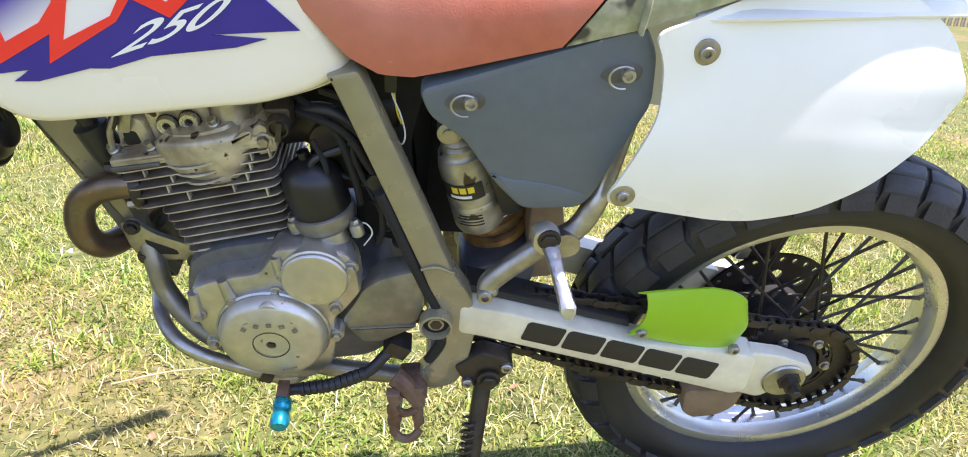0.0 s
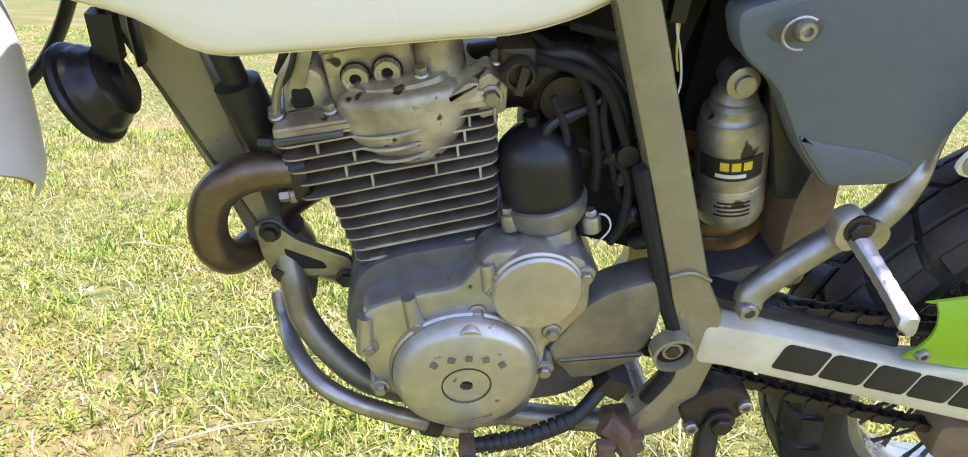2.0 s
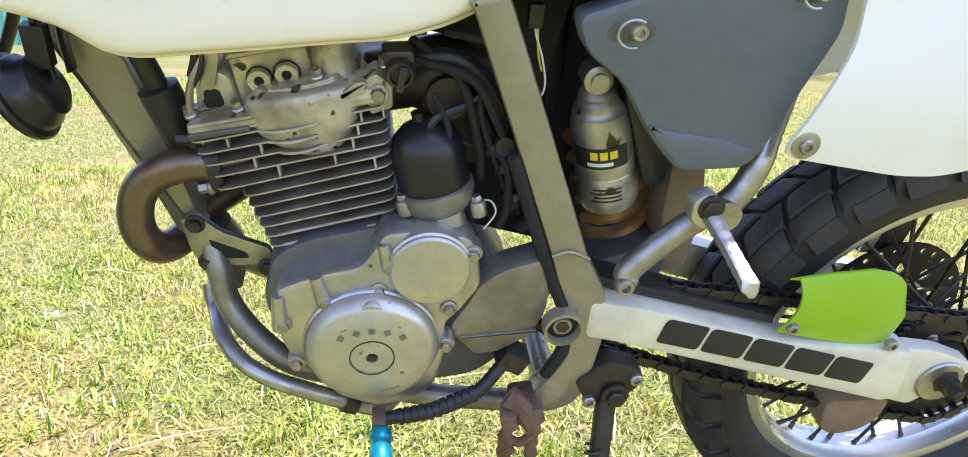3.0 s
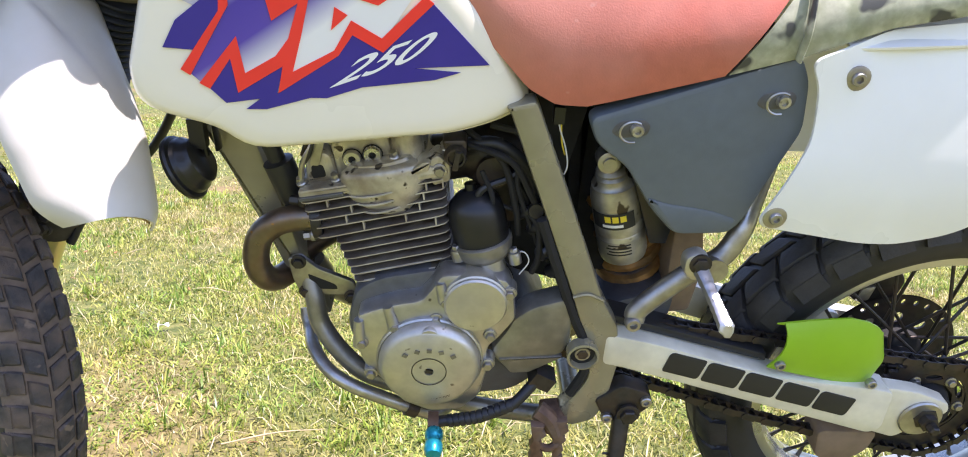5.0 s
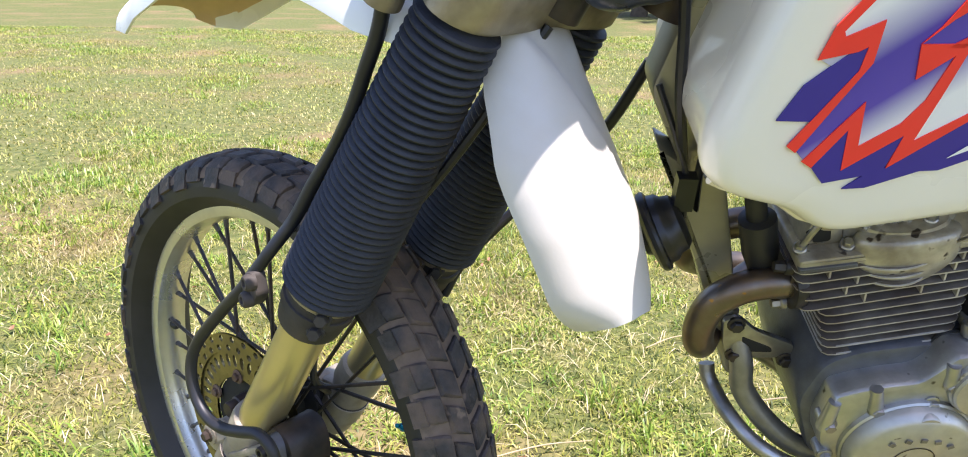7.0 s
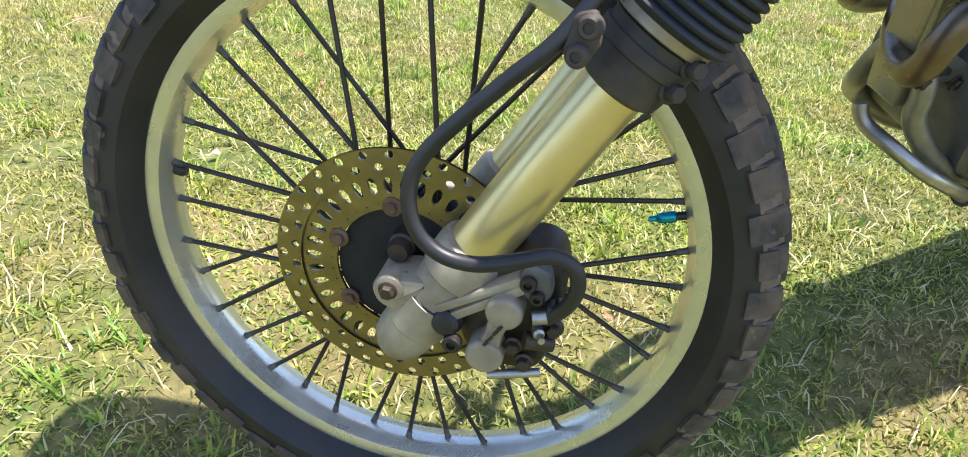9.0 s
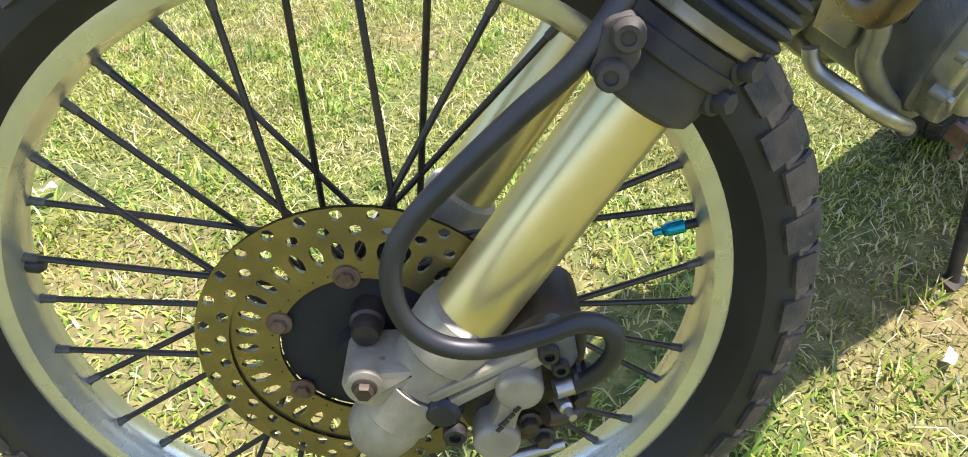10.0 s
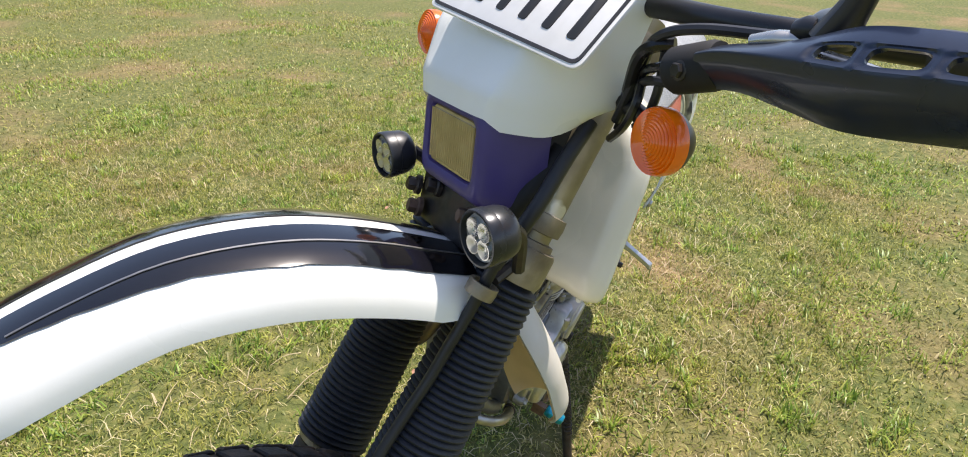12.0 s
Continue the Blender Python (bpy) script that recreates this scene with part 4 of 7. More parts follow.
# ---- fuel tank and seat ----
def tank_half(x, z):
    """Half width of the tank's flank."""
    return 0.0905 - 0.21 * x - 0.06 * (z - 0.93) - 9.0 * max(0.0, z - 1.02) ** 2


def tank():
    outline = [(-0.352, 1.010), (-0.378, 0.922), (-0.388, 0.880), (-0.376, 0.848), (-0.318, 0.824), (-0.280, 0.800), (-0.222, 0.799), (-0.124, 0.803),
               (-0.068, 0.806), (-0.012, 0.823), (0.008, 0.848), (-0.046, 0.940), (-0.117, 1.005), (-0.160, 1.050), (-0.20, 1.085), (-0.27, 1.10), (-0.325, 1.080)]
    base = [Vector((p[0], p[1], 0)) for p in outline]
    o = [(p.x, p.y) for p in smooth_line(base, 4, True)]
    c = (-0.195, 0.93)

    def flank(s, inset, sg):
        out = []
        for x, z in o:
            X, Z = c[0] + (x - c[0]) * s, c[1] + (z - c[1]) * s
            k = max(0.0, min(1.0, (-X - 0.08) / 0.26)) if sg > 0 else 0.0
            out.append((X, sg * (tank_half(X, Z) - inset - 0.078 * k * k * (3 - 2 * k)), Z))
        return out

    prof = [(0.985, 0.055), (1.0, 0.042), (1.004, 0.030), (0.994, 0.020), (0.985, 0.017), (0.965, 0.008), (0.94, 0.003), (0.90, 0.0005), (0.8, 0.0), (0.5, 0.0), (0.02, 0.0)]
    loops = [flank(s, i, -1) for s, i in prof[::-1]] + [flank(s, i, 1) for s, i in prof]
    bm = bmesh.new()
    rings(bm, loops)
    tk = part("fuel_tank", bm, CREAM, bike, "cream-white fuel tank with a rolled lower seam")
    low = sorted([(x, z) for x, z in o if z < 0.855 and x < 0.0])
    part("tank_seam", tube([(x, -(tank_half(x, z) - 0.031), z - 0.0015) for x, z in low], 0.0042, 8, smooth=0), CREAM, tk, "rolled seam along the tank's lower edge")
    return tk


def flat_shape(poly, mat, parent, name, lift, label="", half=tank_half):
    """A thin sticker on the tank's left flank."""
    bm = bmesh.new()
    a = [bm.verts.new((x, -half(x, z) - lift, z)) for x, z in poly]
    b = [bm.verts.new((x, -half(x, z) - lift + 0.0012, z)) for x, z in poly]
    n = len(poly)
    for tri in tessellate_polygon([[Vector((x, z, 0)) for x, z in poly]]):
        bm.faces.new([a[i] for i in tri])
    for i in range(n):
        bm.faces.new((a[i], a[(i + 1) % n], b[(i + 1) % n], b[i]))
    return part(name, bm, mat, parent, label, flat=True)


def seat():
    bottom = [(-0.175, 1.085), (-0.112, 1.017), (-0.077, 0.955), (-0.04, 0.908), (0.004, 0.862), (0.035, 0.846), (0.067, 0.846), (0.213, 0.889), (0.283, 0.911), (0.366, 0.944), (0.47, 0.965), (0.62, 0.985)]
    seam = [(-0.175, 1.115), (-0.112, 1.060), (-0.057, 1.018), (-0.013, 0.994), (0.044, 0.977), (0.138, 0.973), (0.231, 0.981), (0.279, 0.989), (0.363, 1.003), (0.47, 1.015), (0.62, 1.02)]
    top = [(-0.175, 1.13), (-0.1, 1.075), (-0.03, 1.03), (0.05, 1.012), (0.15, 1.012), (0.25, 1.022), (0.3, 1.03), (0.4, 1.04), (0.62, 1.05)]
    half = [(-0.175, 0.06), (-0.1, 0.088), (0.0, 0.104), (0.1, 0.112), (0.3, 0.115), (0.45, 0.11), (0.62, 0.09)]

    def side(sg, x0, x1):
        def s(u, v):
            e0 = x0 - (0.068 * (1 - v) if x0 > 0.2 else 0)
            e1 = x1 - (0.068 * (1 - v) if x1 < 0.3 else 0)
            x = e0 + (e1 - e0) * u
            zb, zs, w = lerp_line(bottom, x), lerp_line(seam, x), lerp_line(half, x)
            bulge = 0.007 * math.sin(math.pi * min(1, v * 1.05)) - 0.024 * v ** 1.7
            return (x, sg * (w + bulge), zb + (zs - zb) * v)
        return wall(s, 0.004 * -sg, 44, 10)

    def cap(x0, x1):
        def s(u, v):
            x = x0 + (x1 - x0) * u
            a = (v - 0.5) * 2
            zs, zt, w = lerp_line(seam, x), lerp_line(top, x), lerp_line(half, x) - 0.024
            return (x, a * w, zs + (zt - zs) * (1 - abs(a) ** 2.2))
        return wall(s, -0.004, 44, 14)

    st = new("seat")
    st.parent = bike
    tagged(st, "long seat with salmon sides and ribbed silver top")
    for sg in (-1, 1):
        part("seat_side", side(sg, -0.175, 0.275), SEAT_RED, st, "faded salmon vinyl seat side")
        part("rear_seat_side", side(sg, 0.279, 0.62), CAMO, st, "worn camouflage vinyl rear seat side")
    part("seat_top", cap(-0.175, 0.62), SEAT_TOP, st, "shiny ribbed silver seat top")
    for sg in (-1,):
        pts = [(x, sg * (lerp_line(half, x) - 0.0225), lerp_line(seam, x) + 0.001) for x in np.linspace(-0.17, 0.61, 40)]
        part("piping", tube(pts, 0.0018, 6, smooth=0), SEAT_TOP, st, "thin seam piping")
    line = [(0.277, -(lerp_line(half, 0.277) + 0.004), lerp_line(bottom, 0.277)), (0.277, -(lerp_line(half, 0.277) + 0.010), 0.945), (0.279, -0.102, 0.988), (0.28, -0.06, 1.02), (0.28, 0, 1.032)]
    part("seat_strap", tube(line, 0.007, 8, flat_z=0.4), CAMO, st)


def curved_panel(outline, sg, depth, thick, step=0.02):
    """A plate cut into a fine mesh and bent by depth(x, z)."""
    bm = bmesh.new()
    bm.faces.new([bm.verts.new((x, 0, z)) for x, z in round_poly(outline, 0.018)])
    xs, zs = [p[0] for p in outline], [p[1] for p in outline]
    for axis, lo, hi in (((1, 0, 0), min(xs), max(xs)), ((0, 0, 1), min(zs), max(zs))):
        for c in np.arange(lo + step, hi, step):
            bmesh.ops.bisect_plane(bm, geom=bm.verts[:] + bm.edges[:] + bm.faces[:], plane_co=Vector(axis) * float(c), plane_no=axis, dist=1e-5)
    for v in bm.verts:
        v.co.y = sg * depth(v.co.x, v.co.z)
    bmesh.ops.recalc_face_normals(bm, faces=bm.faces)
    bmesh.ops.solidify(bm, geom=bm.faces[:], thickness=thick)
    return bm


def side_panels():
    grey = [(0.072, 0.833), (0.286, 0.911), (0.302, 0.882), (0.309, 0.828), (0.284, 0.759), (0.269, 0.712), (0.255, 0.693), (0.190, 0.689), (0.158, 0.722), (0.122, 0.775), (0.084, 0.802)]
    white = [(0.288, 0.912), (0.364, 0.937), (0.483, 0.953), (0.542, 0.951), (0.592, 0.918), (0.628, 0.862), (0.602, 0.806), (0.556, 0.752), (0.500, 0.713), (0.448, 0.697), (0.400, 0.697), (0.272, 0.719), (0.287, 0.760), (0.312, 0.829), (0.305, 0.882)]
    p = part("side_panel", slab(grey, -0.110, -0.085, 0.006, round_=0.012), PANEL, bike, "scuffed dark grey plastic side panel")
    part("panel_step", slab([(0.148, 0.740), (0.171, 0.733), (0.226, 0.7255), (0.262, 0.714), (0.254, 0.696), (0.191, 0.692), (0.160, 0.724)], -0.1118, -0.100, 0.004, round_=0.01), PANEL, p)
    for x, z in ((0.122, 0.823), (0.273, 0.862)):
        rec = [(x - 0.026, z - 0.005), (x - 0.018, z + 0.009), (x + 0.010, z + 0.012), (x + 0.019, z + 0.005), (x + 0.016, z - 0.008), (x - 0.014, z - 0.012)]
        # Darker patch paints the shade of a dent in the panel.
        part("recess", slab(rec, -0.1108, -0.106, 0.002, round_=0.012), CASE, p)
        lock = part("quarter_turn_screw", socket((x + 0.003, -0.111, z), 0.0075, 0.007), SHOCK, p, "tarnished quarter-turn screw with a wire loop")
        loop = [(x + 0.003 + 0.014 * math.cos(t) - 0.006, -0.120, z + 0.012 * math.sin(t)) for t in np.linspace(1.0, 5.0, 9)]
        part("wire_loop", tube(loop, 0.0013, 6), STEEL, lock)
    def tail(x, z):
        """Flat below, folded inwards above a slanting crease."""
        fold = z - (0.835 + 0.10 * (x - 0.36))
        f = max(0, fold) * min(1, max(0, (x - 0.30) / 0.08))
        return 0.127 - 0.24 * f - 0.6 * f * f + 0.010 * math.sin(max(0, min(1, (z - 0.70) / 0.14)) * math.pi) - 0.10 * max(0, x - 0.52)

    w = part("tail_panel", curved_panel(white, -1, tail, 0.004), WHITE, bike, "white plastic tail panel, scratched")
    part("tail_panel", curved_panel(white, 1, tail, 0.004), WHITE, bike, "white plastic tail panel")
    part("side_panel", slab(grey, 0.110, 0.085, 0.006, round_=0.012), PANEL, bike, "scuffed dark grey plastic side panel")
    for x, z in ((0.344, 0.893), (0.292, 0.732)):
        part("panel_bolt", socket((x, -tail(x, z) - 0.001, z), 0.0075, 0.006, bm=lathe([(0.0135, 0), (0.0135, 0.002), (0.011, 0.003)], (x, -tail(x, z), z), (0, -1, 0), 20)), STEEL, w)
    # rear fender bridging the two panels
    def top(u, v):
        x = 0.33 + 0.62 * u
        a = (v - 0.5) * 2
        return (x, a * (0.115 - 0.03 * u), 0.94 + 0.035 * u - 0.02 * abs(a) ** 2 - 0.03 * max(0, u - 0.6))
    part("tail_fender", wall(top, -0.003, 24, 12), WHITE, bike, "white rear fender")


# ---- frame ----
def frame_parts():
    fr = new("frame")
    fr.parent = bike
    tagged(fr, "olive-grey painted steel frame, chipped")
    down = [(-0.389, 0.800), (-0.350, 0.775), (-0.314, 0.753), (-0.289, 0.663), (-0.261, 0.545), (-0.235, 0.490), (-0.262, 0.490), (-0.281, 0.533), (-0.311, 0.616), (-0.359, 0.735)]
    part("down_tube", slab(down, -0.022, 0.022, 0.004, round_=0.006), FRAME, fr, "flat-sided olive-grey down tube")
    part("head_tube", tube([(-0.402, 0, 0.925), (-0.36, 0, 1.03)], 0.024, 20, smooth=0), DARKSTEEL, fr)
    bundle = [(-0.515, -0.060, 1.035), (-0.505, -0.062, 1.005), (-0.488, -0.062, 0.982), (-0.455, -0.060, 0.964), (-0.420, -0.058, 0.970), (-0.390, -0.055, 0.990), (-0.375, -0.050, 1.030)]
    rng = random.Random(4)
    part("wrapped_loom", tube(bundle, [0.015 + rng.uniform(-0.0028, 0.0028) for k in range(34)], 12), GLOSS, fr, "black tape-wrapped cable loom")
    for dy, dz, r in ((0.02, 0.012, 0.006), (0.03, -0.012, 0.005), (0.012, 0.03, 0.004), (0.035, 0.02, 0.007)):
        part("control_cable", tube([(x, y + dy, z + dz + 0.004 * math.sin(40 * x)) for x, y, z in bundle], r, 8), BLACK, fr)
    part("cable", tube([(-0.40, -0.045, 0.99), (-0.392, -0.050, 0.93), (-0.385, -0.050, 0.87), (-0.37, -0.045, 0.80)], 0.005, 8), BLACK, fr)
    part("gusset", slab([(-0.405, 0.86), (-0.36, 0.77), (-0.28, 0.80), (-0.22, 1.03), (-0.36, 1.03)], -0.024, 0.024, 0.004, round_=0.01), FRAME, fr)
    part("backbone", tube([(-0.34, 0, 1.0), (-0.1, 0, 0.96), (0.08, 0, 0.90)], 0.03, 16), FRAME, fr)
    pillar = [(-0.018, 0.840), (0.014, 0.849), (0.020, 0.838), (0.070, 0.715), (0.122, 0.585), (0.146, 0.545), (0.155, 0.489), (0.148, 0.415), (0.135, 0.380), (0.100, 0.366), (0.078, 0.390), (0.105, 0.430), (0.118, 0.460), (0.110, 0.520), (0.092, 0.560), (0.082, 0.590), (0.030, 0.725), (-0.012, 0.832)]
    part("pillar", slab(pillar, -0.106, -0.080, 0.005, round_=0.012), FRAME, fr, "flat olive-grey frame upright with weld seam")
    part("pillar", slab(pillar, 0.106, 0.080, 0.005, round_=0.012), FRAME, fr)
    part("weld", tube([(0.082, -0.1065, 0.592), (0.10, -0.108, 0.598), (0.121, -0.1065, 0.588)], 0.0022, 6), FRAME, fr)
    for sg in (-1, 1):
        y = sg * 0.065
        pts = [(-0.262, sg * 0.022, 0.552), (-0.254, sg * 0.036, 0.524), (-0.247, sg * 0.044, 0.490), (-0.219, sg * 0.062, 0.457), (-0.181, sg * 0.075, 0.430), (-0.120, y, 0.396), (-0.040, y, 0.366), (0.05, y, 0.352), (0.09, sg * 0.08, 0.365)]
        part("cradle_tube", tube(pts, 0.0135, 14), DARKCAST, fr, "dark steel-grey cradle tube")
        pts = [(0.163, sg * 0.107, 0.561), (0.170, sg * 0.103, 0.578), (0.22, sg * 0.100, 0.627), (0.258, sg * 0.100, 0.656), (0.276, sg * 0.094, 0.690), (0.286, sg * 0.080, 0.720), (0.300, sg * 0.065, 0.79)]
        part("subframe_tube", tube(pts, 0.0135, 14), STEEL, fr, "bare silver subframe tube")
    part("cross_tube", tube([(0.11, -0.09, 0.375), (0.11, 0.09, 0.375)], 0.016, 14, smooth=0), FRAME, fr)
    part("subframe_bolt", socket((0.160, -0.112, 0.561), 0.010, 0.010), STEEL, fr)
    piv = lathe([(0.021, 0.0), (0.021, 0.016), (0.018, 0.017), (0.016, 0.006), (0.011, 0.006), (0.010, 0.010), (0.0002, 0.010)], (0.103, -0.104, 0.506), (0, -1, 0), 28)
    pv = part("pivot_bolt", piv, FRAME, fr, "swingarm pivot bolt in a recessed ring")
    # Black ring stands in for the shade inside the pivot.
    part("pivot_recess", lathe([(0.0165, 0.0), (0.0165, 0.0085), (0.0105, 0.0085), (0.0105, 0.0)], (0.103, -0.1035, 0.506), (0, -1, 0), 28, close=True), MATT, pv)
    part("pivot_nut", bolt((0.103, -0.112, 0.506), 0.0075, 0.004), DARKSTEEL, pv)
    # Black strip put in as the shade of the gap beside the engine.
    part("rubber_edge", tube([(0.034, -0.1005, 0.700), (0.074, -0.1005, 0.592), (0.090, -0.1005, 0.552), (0.104, -0.1005, 0.520), (0.112, -0.1005, 0.470), (0.096, -0.1005, 0.425)], 0.007, 8), MATT, fr, "black strip standing in for the shaded gap behind the upright")
    # Added black block that stands in for the shade under the seat.
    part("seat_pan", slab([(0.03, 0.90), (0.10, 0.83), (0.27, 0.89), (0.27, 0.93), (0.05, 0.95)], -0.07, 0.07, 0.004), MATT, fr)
    # engine hanger
    mp = [(-0.287, 0.588), (-0.270, 0.594), (-0.248, 0.574), (-0.200, 0.553), (-0.198, 0.532), (-0.270, 0.530), (-0.281, 0.552)]
    hole = [(-0.262, 0.566), (-0.225, 0.549), (-0.222, 0.541), (-0.256, 0.541)]
    bmf = slab(mp, -0.034, -0.027, 0.002, round_=0.006)
    hp = part("engine_hanger", bmf, STEEL, fr, "steel engine hanger plate with a slot")
    # Black patch on the plate stands in for the dark of a slot.
    part("hanger_slot", slab(hole, -0.0346, -0.033, 0.001, round_=0.004), MATT, hp)
    for x, z in ((-0.265, 0.537), (-0.205, 0.530), (-0.272, 0.584)):
        part("hanger_bolt", bolt((x, -0.034, z), 0.0075, 0.008), DARKSTEEL, hp)
    # tubular bash guard
    pts = [(-0.276, 0.006, 0.478), (-0.274, -0.002, 0.466), (-0.268, -0.016, 0.457), (-0.258, -0.050, 0.453), (-0.236, -0.081, 0.443), (-0.204, -0.099, 0.431), (-0.155, -0.102, 0.409), (-0.097, -0.092, 0.374), (-0.082, -0.082, 0.366), (-0.070, -0.066, 0.362)]
    g = part("engine_guard", tube(pts, 0.0095, 14), STEEL, bike, "scuffed silver tubular engine guard")
    part("guard_clamp", lathe([(0.0125, -0.008), (0.0125, 0.008)], (-0.120, -0.097, 0.388), (0.85, 0.15, -0.5), 12), DARKSTEEL, g)


# ---- engine ----
TILT = Matrix.Translation((-0.130, 0, 0.600)) @ Matrix.Rotation(radians(-14.5), 4, "Y")


def engine():
    e = new("engine")
    e.parent = bike
    tagged(e, "air-cooled single-cylinder engine in dull, oil-stained alloy")
    # crankcase
    case = [(-0.205, 0.520), (-0.192, 0.580), (-0.16, 0.600), (-0.09, 0.615), (-0.04, 0.618), (-0.01, 0.575), (0.03, 0.55), (0.075, 0.47), (0.02, 0.415), (-0.10, 0.395), (-0.17, 0.43)]
    part("crankcase", slab(case, -0.088, 0.085, 0.008, round_=0.02), CASE, e, "dark blue-grey cast crankcase")
    cover = [(-0.186, 0.562), (-0.165, 0.572), (-0.140, 0.581), (-0.107, 0.588), (-0.094, 0.606), (-0.084, 0.626), (-0.045, 0.630), (-0.002, 0.622), (0.007, 0.606), (0.012, 0.562), (-0.008, 0.530), (-0.021, 0.516), (-0.020, 0.475), (-0.028, 0.432), (-0.053, 0.405), (-0.092, 0.400), (-0.130, 0.417), (-0.155, 0.452), (-0.182, 0.486), (-0.188, 0.512)]
    cv = part("left_cover", slab(cover, -0.118, -0.08, 0.007, round_=0.008), ALLOY, e, "cast alloy left engine cover with chipped edges")
    big = lathe([(0.0655, 0.0), (0.0650, 0.012), (0.0615, 0.020), (0.0565, 0.0235), (0.030, 0.026), (0.0225, 0.026), (0.0215, 0.0235), (0.0210, 0.0255), (0.006, 0.0258), (0.0055, 0.022), (0.0002, 0.022)], (-0.095, -0.118, 0.497), (0, -1, 0), 56)
    part("alternator_cover", big, COVER, cv, "round worn alloy alternator cover")
    part("timing_plug", lathe([(0.0140, 0.0), (0.0140, 0.010), (0.0125, 0.012), (0.006, 0.012), (0.005, 0.008), (0.0002, 0.008)], (-0.095, -0.128, 0.547), (0, -1, 0), 24), COVER, cv)
    # Dark bars paint the shading of an embossed emblem.
    for sx in np.linspace(-0.030, 0.030, 5):
        z = 0.531 - 9.0 * sx * sx
        part("emblem_bar", block(-0.095 + sx, -0.1445, z, 0.0062, 0.0013, 0.0050, Matrix.Rotation(-sx * 18, 3, "Y")), DARKCAST, cv)
    small = lathe([(0.0405, 0.0), (0.0405, 0.028), (0.0385, 0.0295), (0.0385, 0.033), (0.0365, 0.0355), (0.010, 0.0365), (0.0002, 0.0365)], (-0.040, -0.095, 0.591), (0, -1, 0), 40)
    part("pulse_cover", small, COVER, cv, "flat round polished cover")
    up = Vector((-0.24, 0.06, 0.97)).normalized()
    q = Vector((-0.018, -0.086, 0.600))
    part("stem", lathe([(0.0225, -0.03), (0.0205, 0.000), (0.0198, 0.030), (0.0198, 0.040), (0.0175, 0.046)], q, up, 28), ALLOY, cv, "pale cast stem below the black can")
    part("cover_gasket", slab([(x, z + 0.002) for x, z in cover], -0.0835, -0.080, 0.001, round_=0.008), MATT, cv, "black gasket line")
    for x0, z0, x1, z1 in ((-0.140, 0.545, -0.148, 0.578), (-0.078, 0.590, -0.084, 0.616), (-0.184, 0.515, -0.184, 0.556), (-0.025, 0.560, -0.012, 0.606)):
        part("cover_rib", tube([(x0, -0.1165, z0), (x1, -0.1165, z1)], [0.0088, 0.0065], 12, smooth=0), ALLOY, cv)
    rim = lathe([(0.0685, -0.002), (0.0685, 0.005), (0.0665, 0.007), (0.0645, 0.005)], (-0.095, -0.118, 0.497), (0, -1, 0), 56)
    part("cover_rim", rim, ALLOY, cv)
    # Dark ring and block on the face stand in for shaded cuts.
    groove = lathe([(0.0220, 0.0), (0.0221, 0.0005), (0.0213, 0.0005), (0.0213, 0.0)], (-0.095, -0.1442, 0.497), (0, -1, 0), 40, close=True)
    part("cap_groove", groove, DARKSTEEL, cv)
    part("cap_slot", block(-0.095, -0.1435, 0.497, 0.009, 0.002, 0.006, Matrix.Rotation(0.2, 3, "Y")), DARKSTEEL, cv)
    cu = bpy.data.curves.new("cast_words", "FONT")
    cu.body, cu.size, cu.align_x, cu.extrude = "MADE IN JAPAN", 0.0062, "CENTER", 0.0004
    tmp = bpy.data.objects.new("cast_words", cu)
    me = bpy.data.meshes.new_from_object(tmp)
    bpy.data.objects.remove(tmp)
    for v in me.vertices:
        v.co = (-0.090 + v.co.x, -0.1420 - v.co.z, 0.4500 + v.co.y + 9.0 * v.co.x * v.co.x)
    me.materials.append(DARKSTEEL)
    words = new("cast_words", me)
    words.parent = cv
    for x, z in ((-0.139, 0.548), (-0.088, 0.5615), (-0.181, 0.521), (-0.077, 0.589), (0.001, 0.604), (-0.019, 0.538), (-0.020, 0.490), (-0.171, 0.470)):
        boss = lathe([(0.010, 0.012), (0.0095, -0.006)], (x, -0.112, z), (0, 1, 0), 14)
        b = part("cover_boss", boss, ALLOY, cv)
        part("cover_bolt", bolt((x, -0.118, z), 0.0062, 0.008), STEEL, b)
    sc = [(-0.017, 0.500), (0.003, 0.535), (0.010, 0.553), (0.034, 0.573), (0.078, 0.588), (0.086, 0.565), (0.0875, 0.519), (0.079, 0.495), (0.036, 0.466), (0.011, 0.464), (-0.007, 0.480)]
    sp = part("sprocket_cover", slab(sc, -0.105, -0.07, 0.008, round_=0.012), DARKCAST, e, "stained dark front sprocket cover")
    part("cover_ridge", slab([(-0.006, 0.489), (0.078, 0.496), (0.077, 0.493), (0.036, 0.467), (0.012, 0.465)], -0.1075, -0.10, 0.002, round_=0.004), DARKCAST, sp)
    # starter and rubber boot behind the cylinder
    st = part("starter_can", lathe([(0.0325, 0.0), (0.0350, 0.006), (0.0352, 0.034), (0.0340, 0.046), (0.0300, 0.057), (0.0200, 0.066), (0.010, 0.070), (0.007, 0.071), (0.007, 0.079), (0.0, 0.080)], q + up * 0.052 + Vector((-0.003, 0.012, 0)), up, 32), BLACK, e, "black rubber-capped starter can")
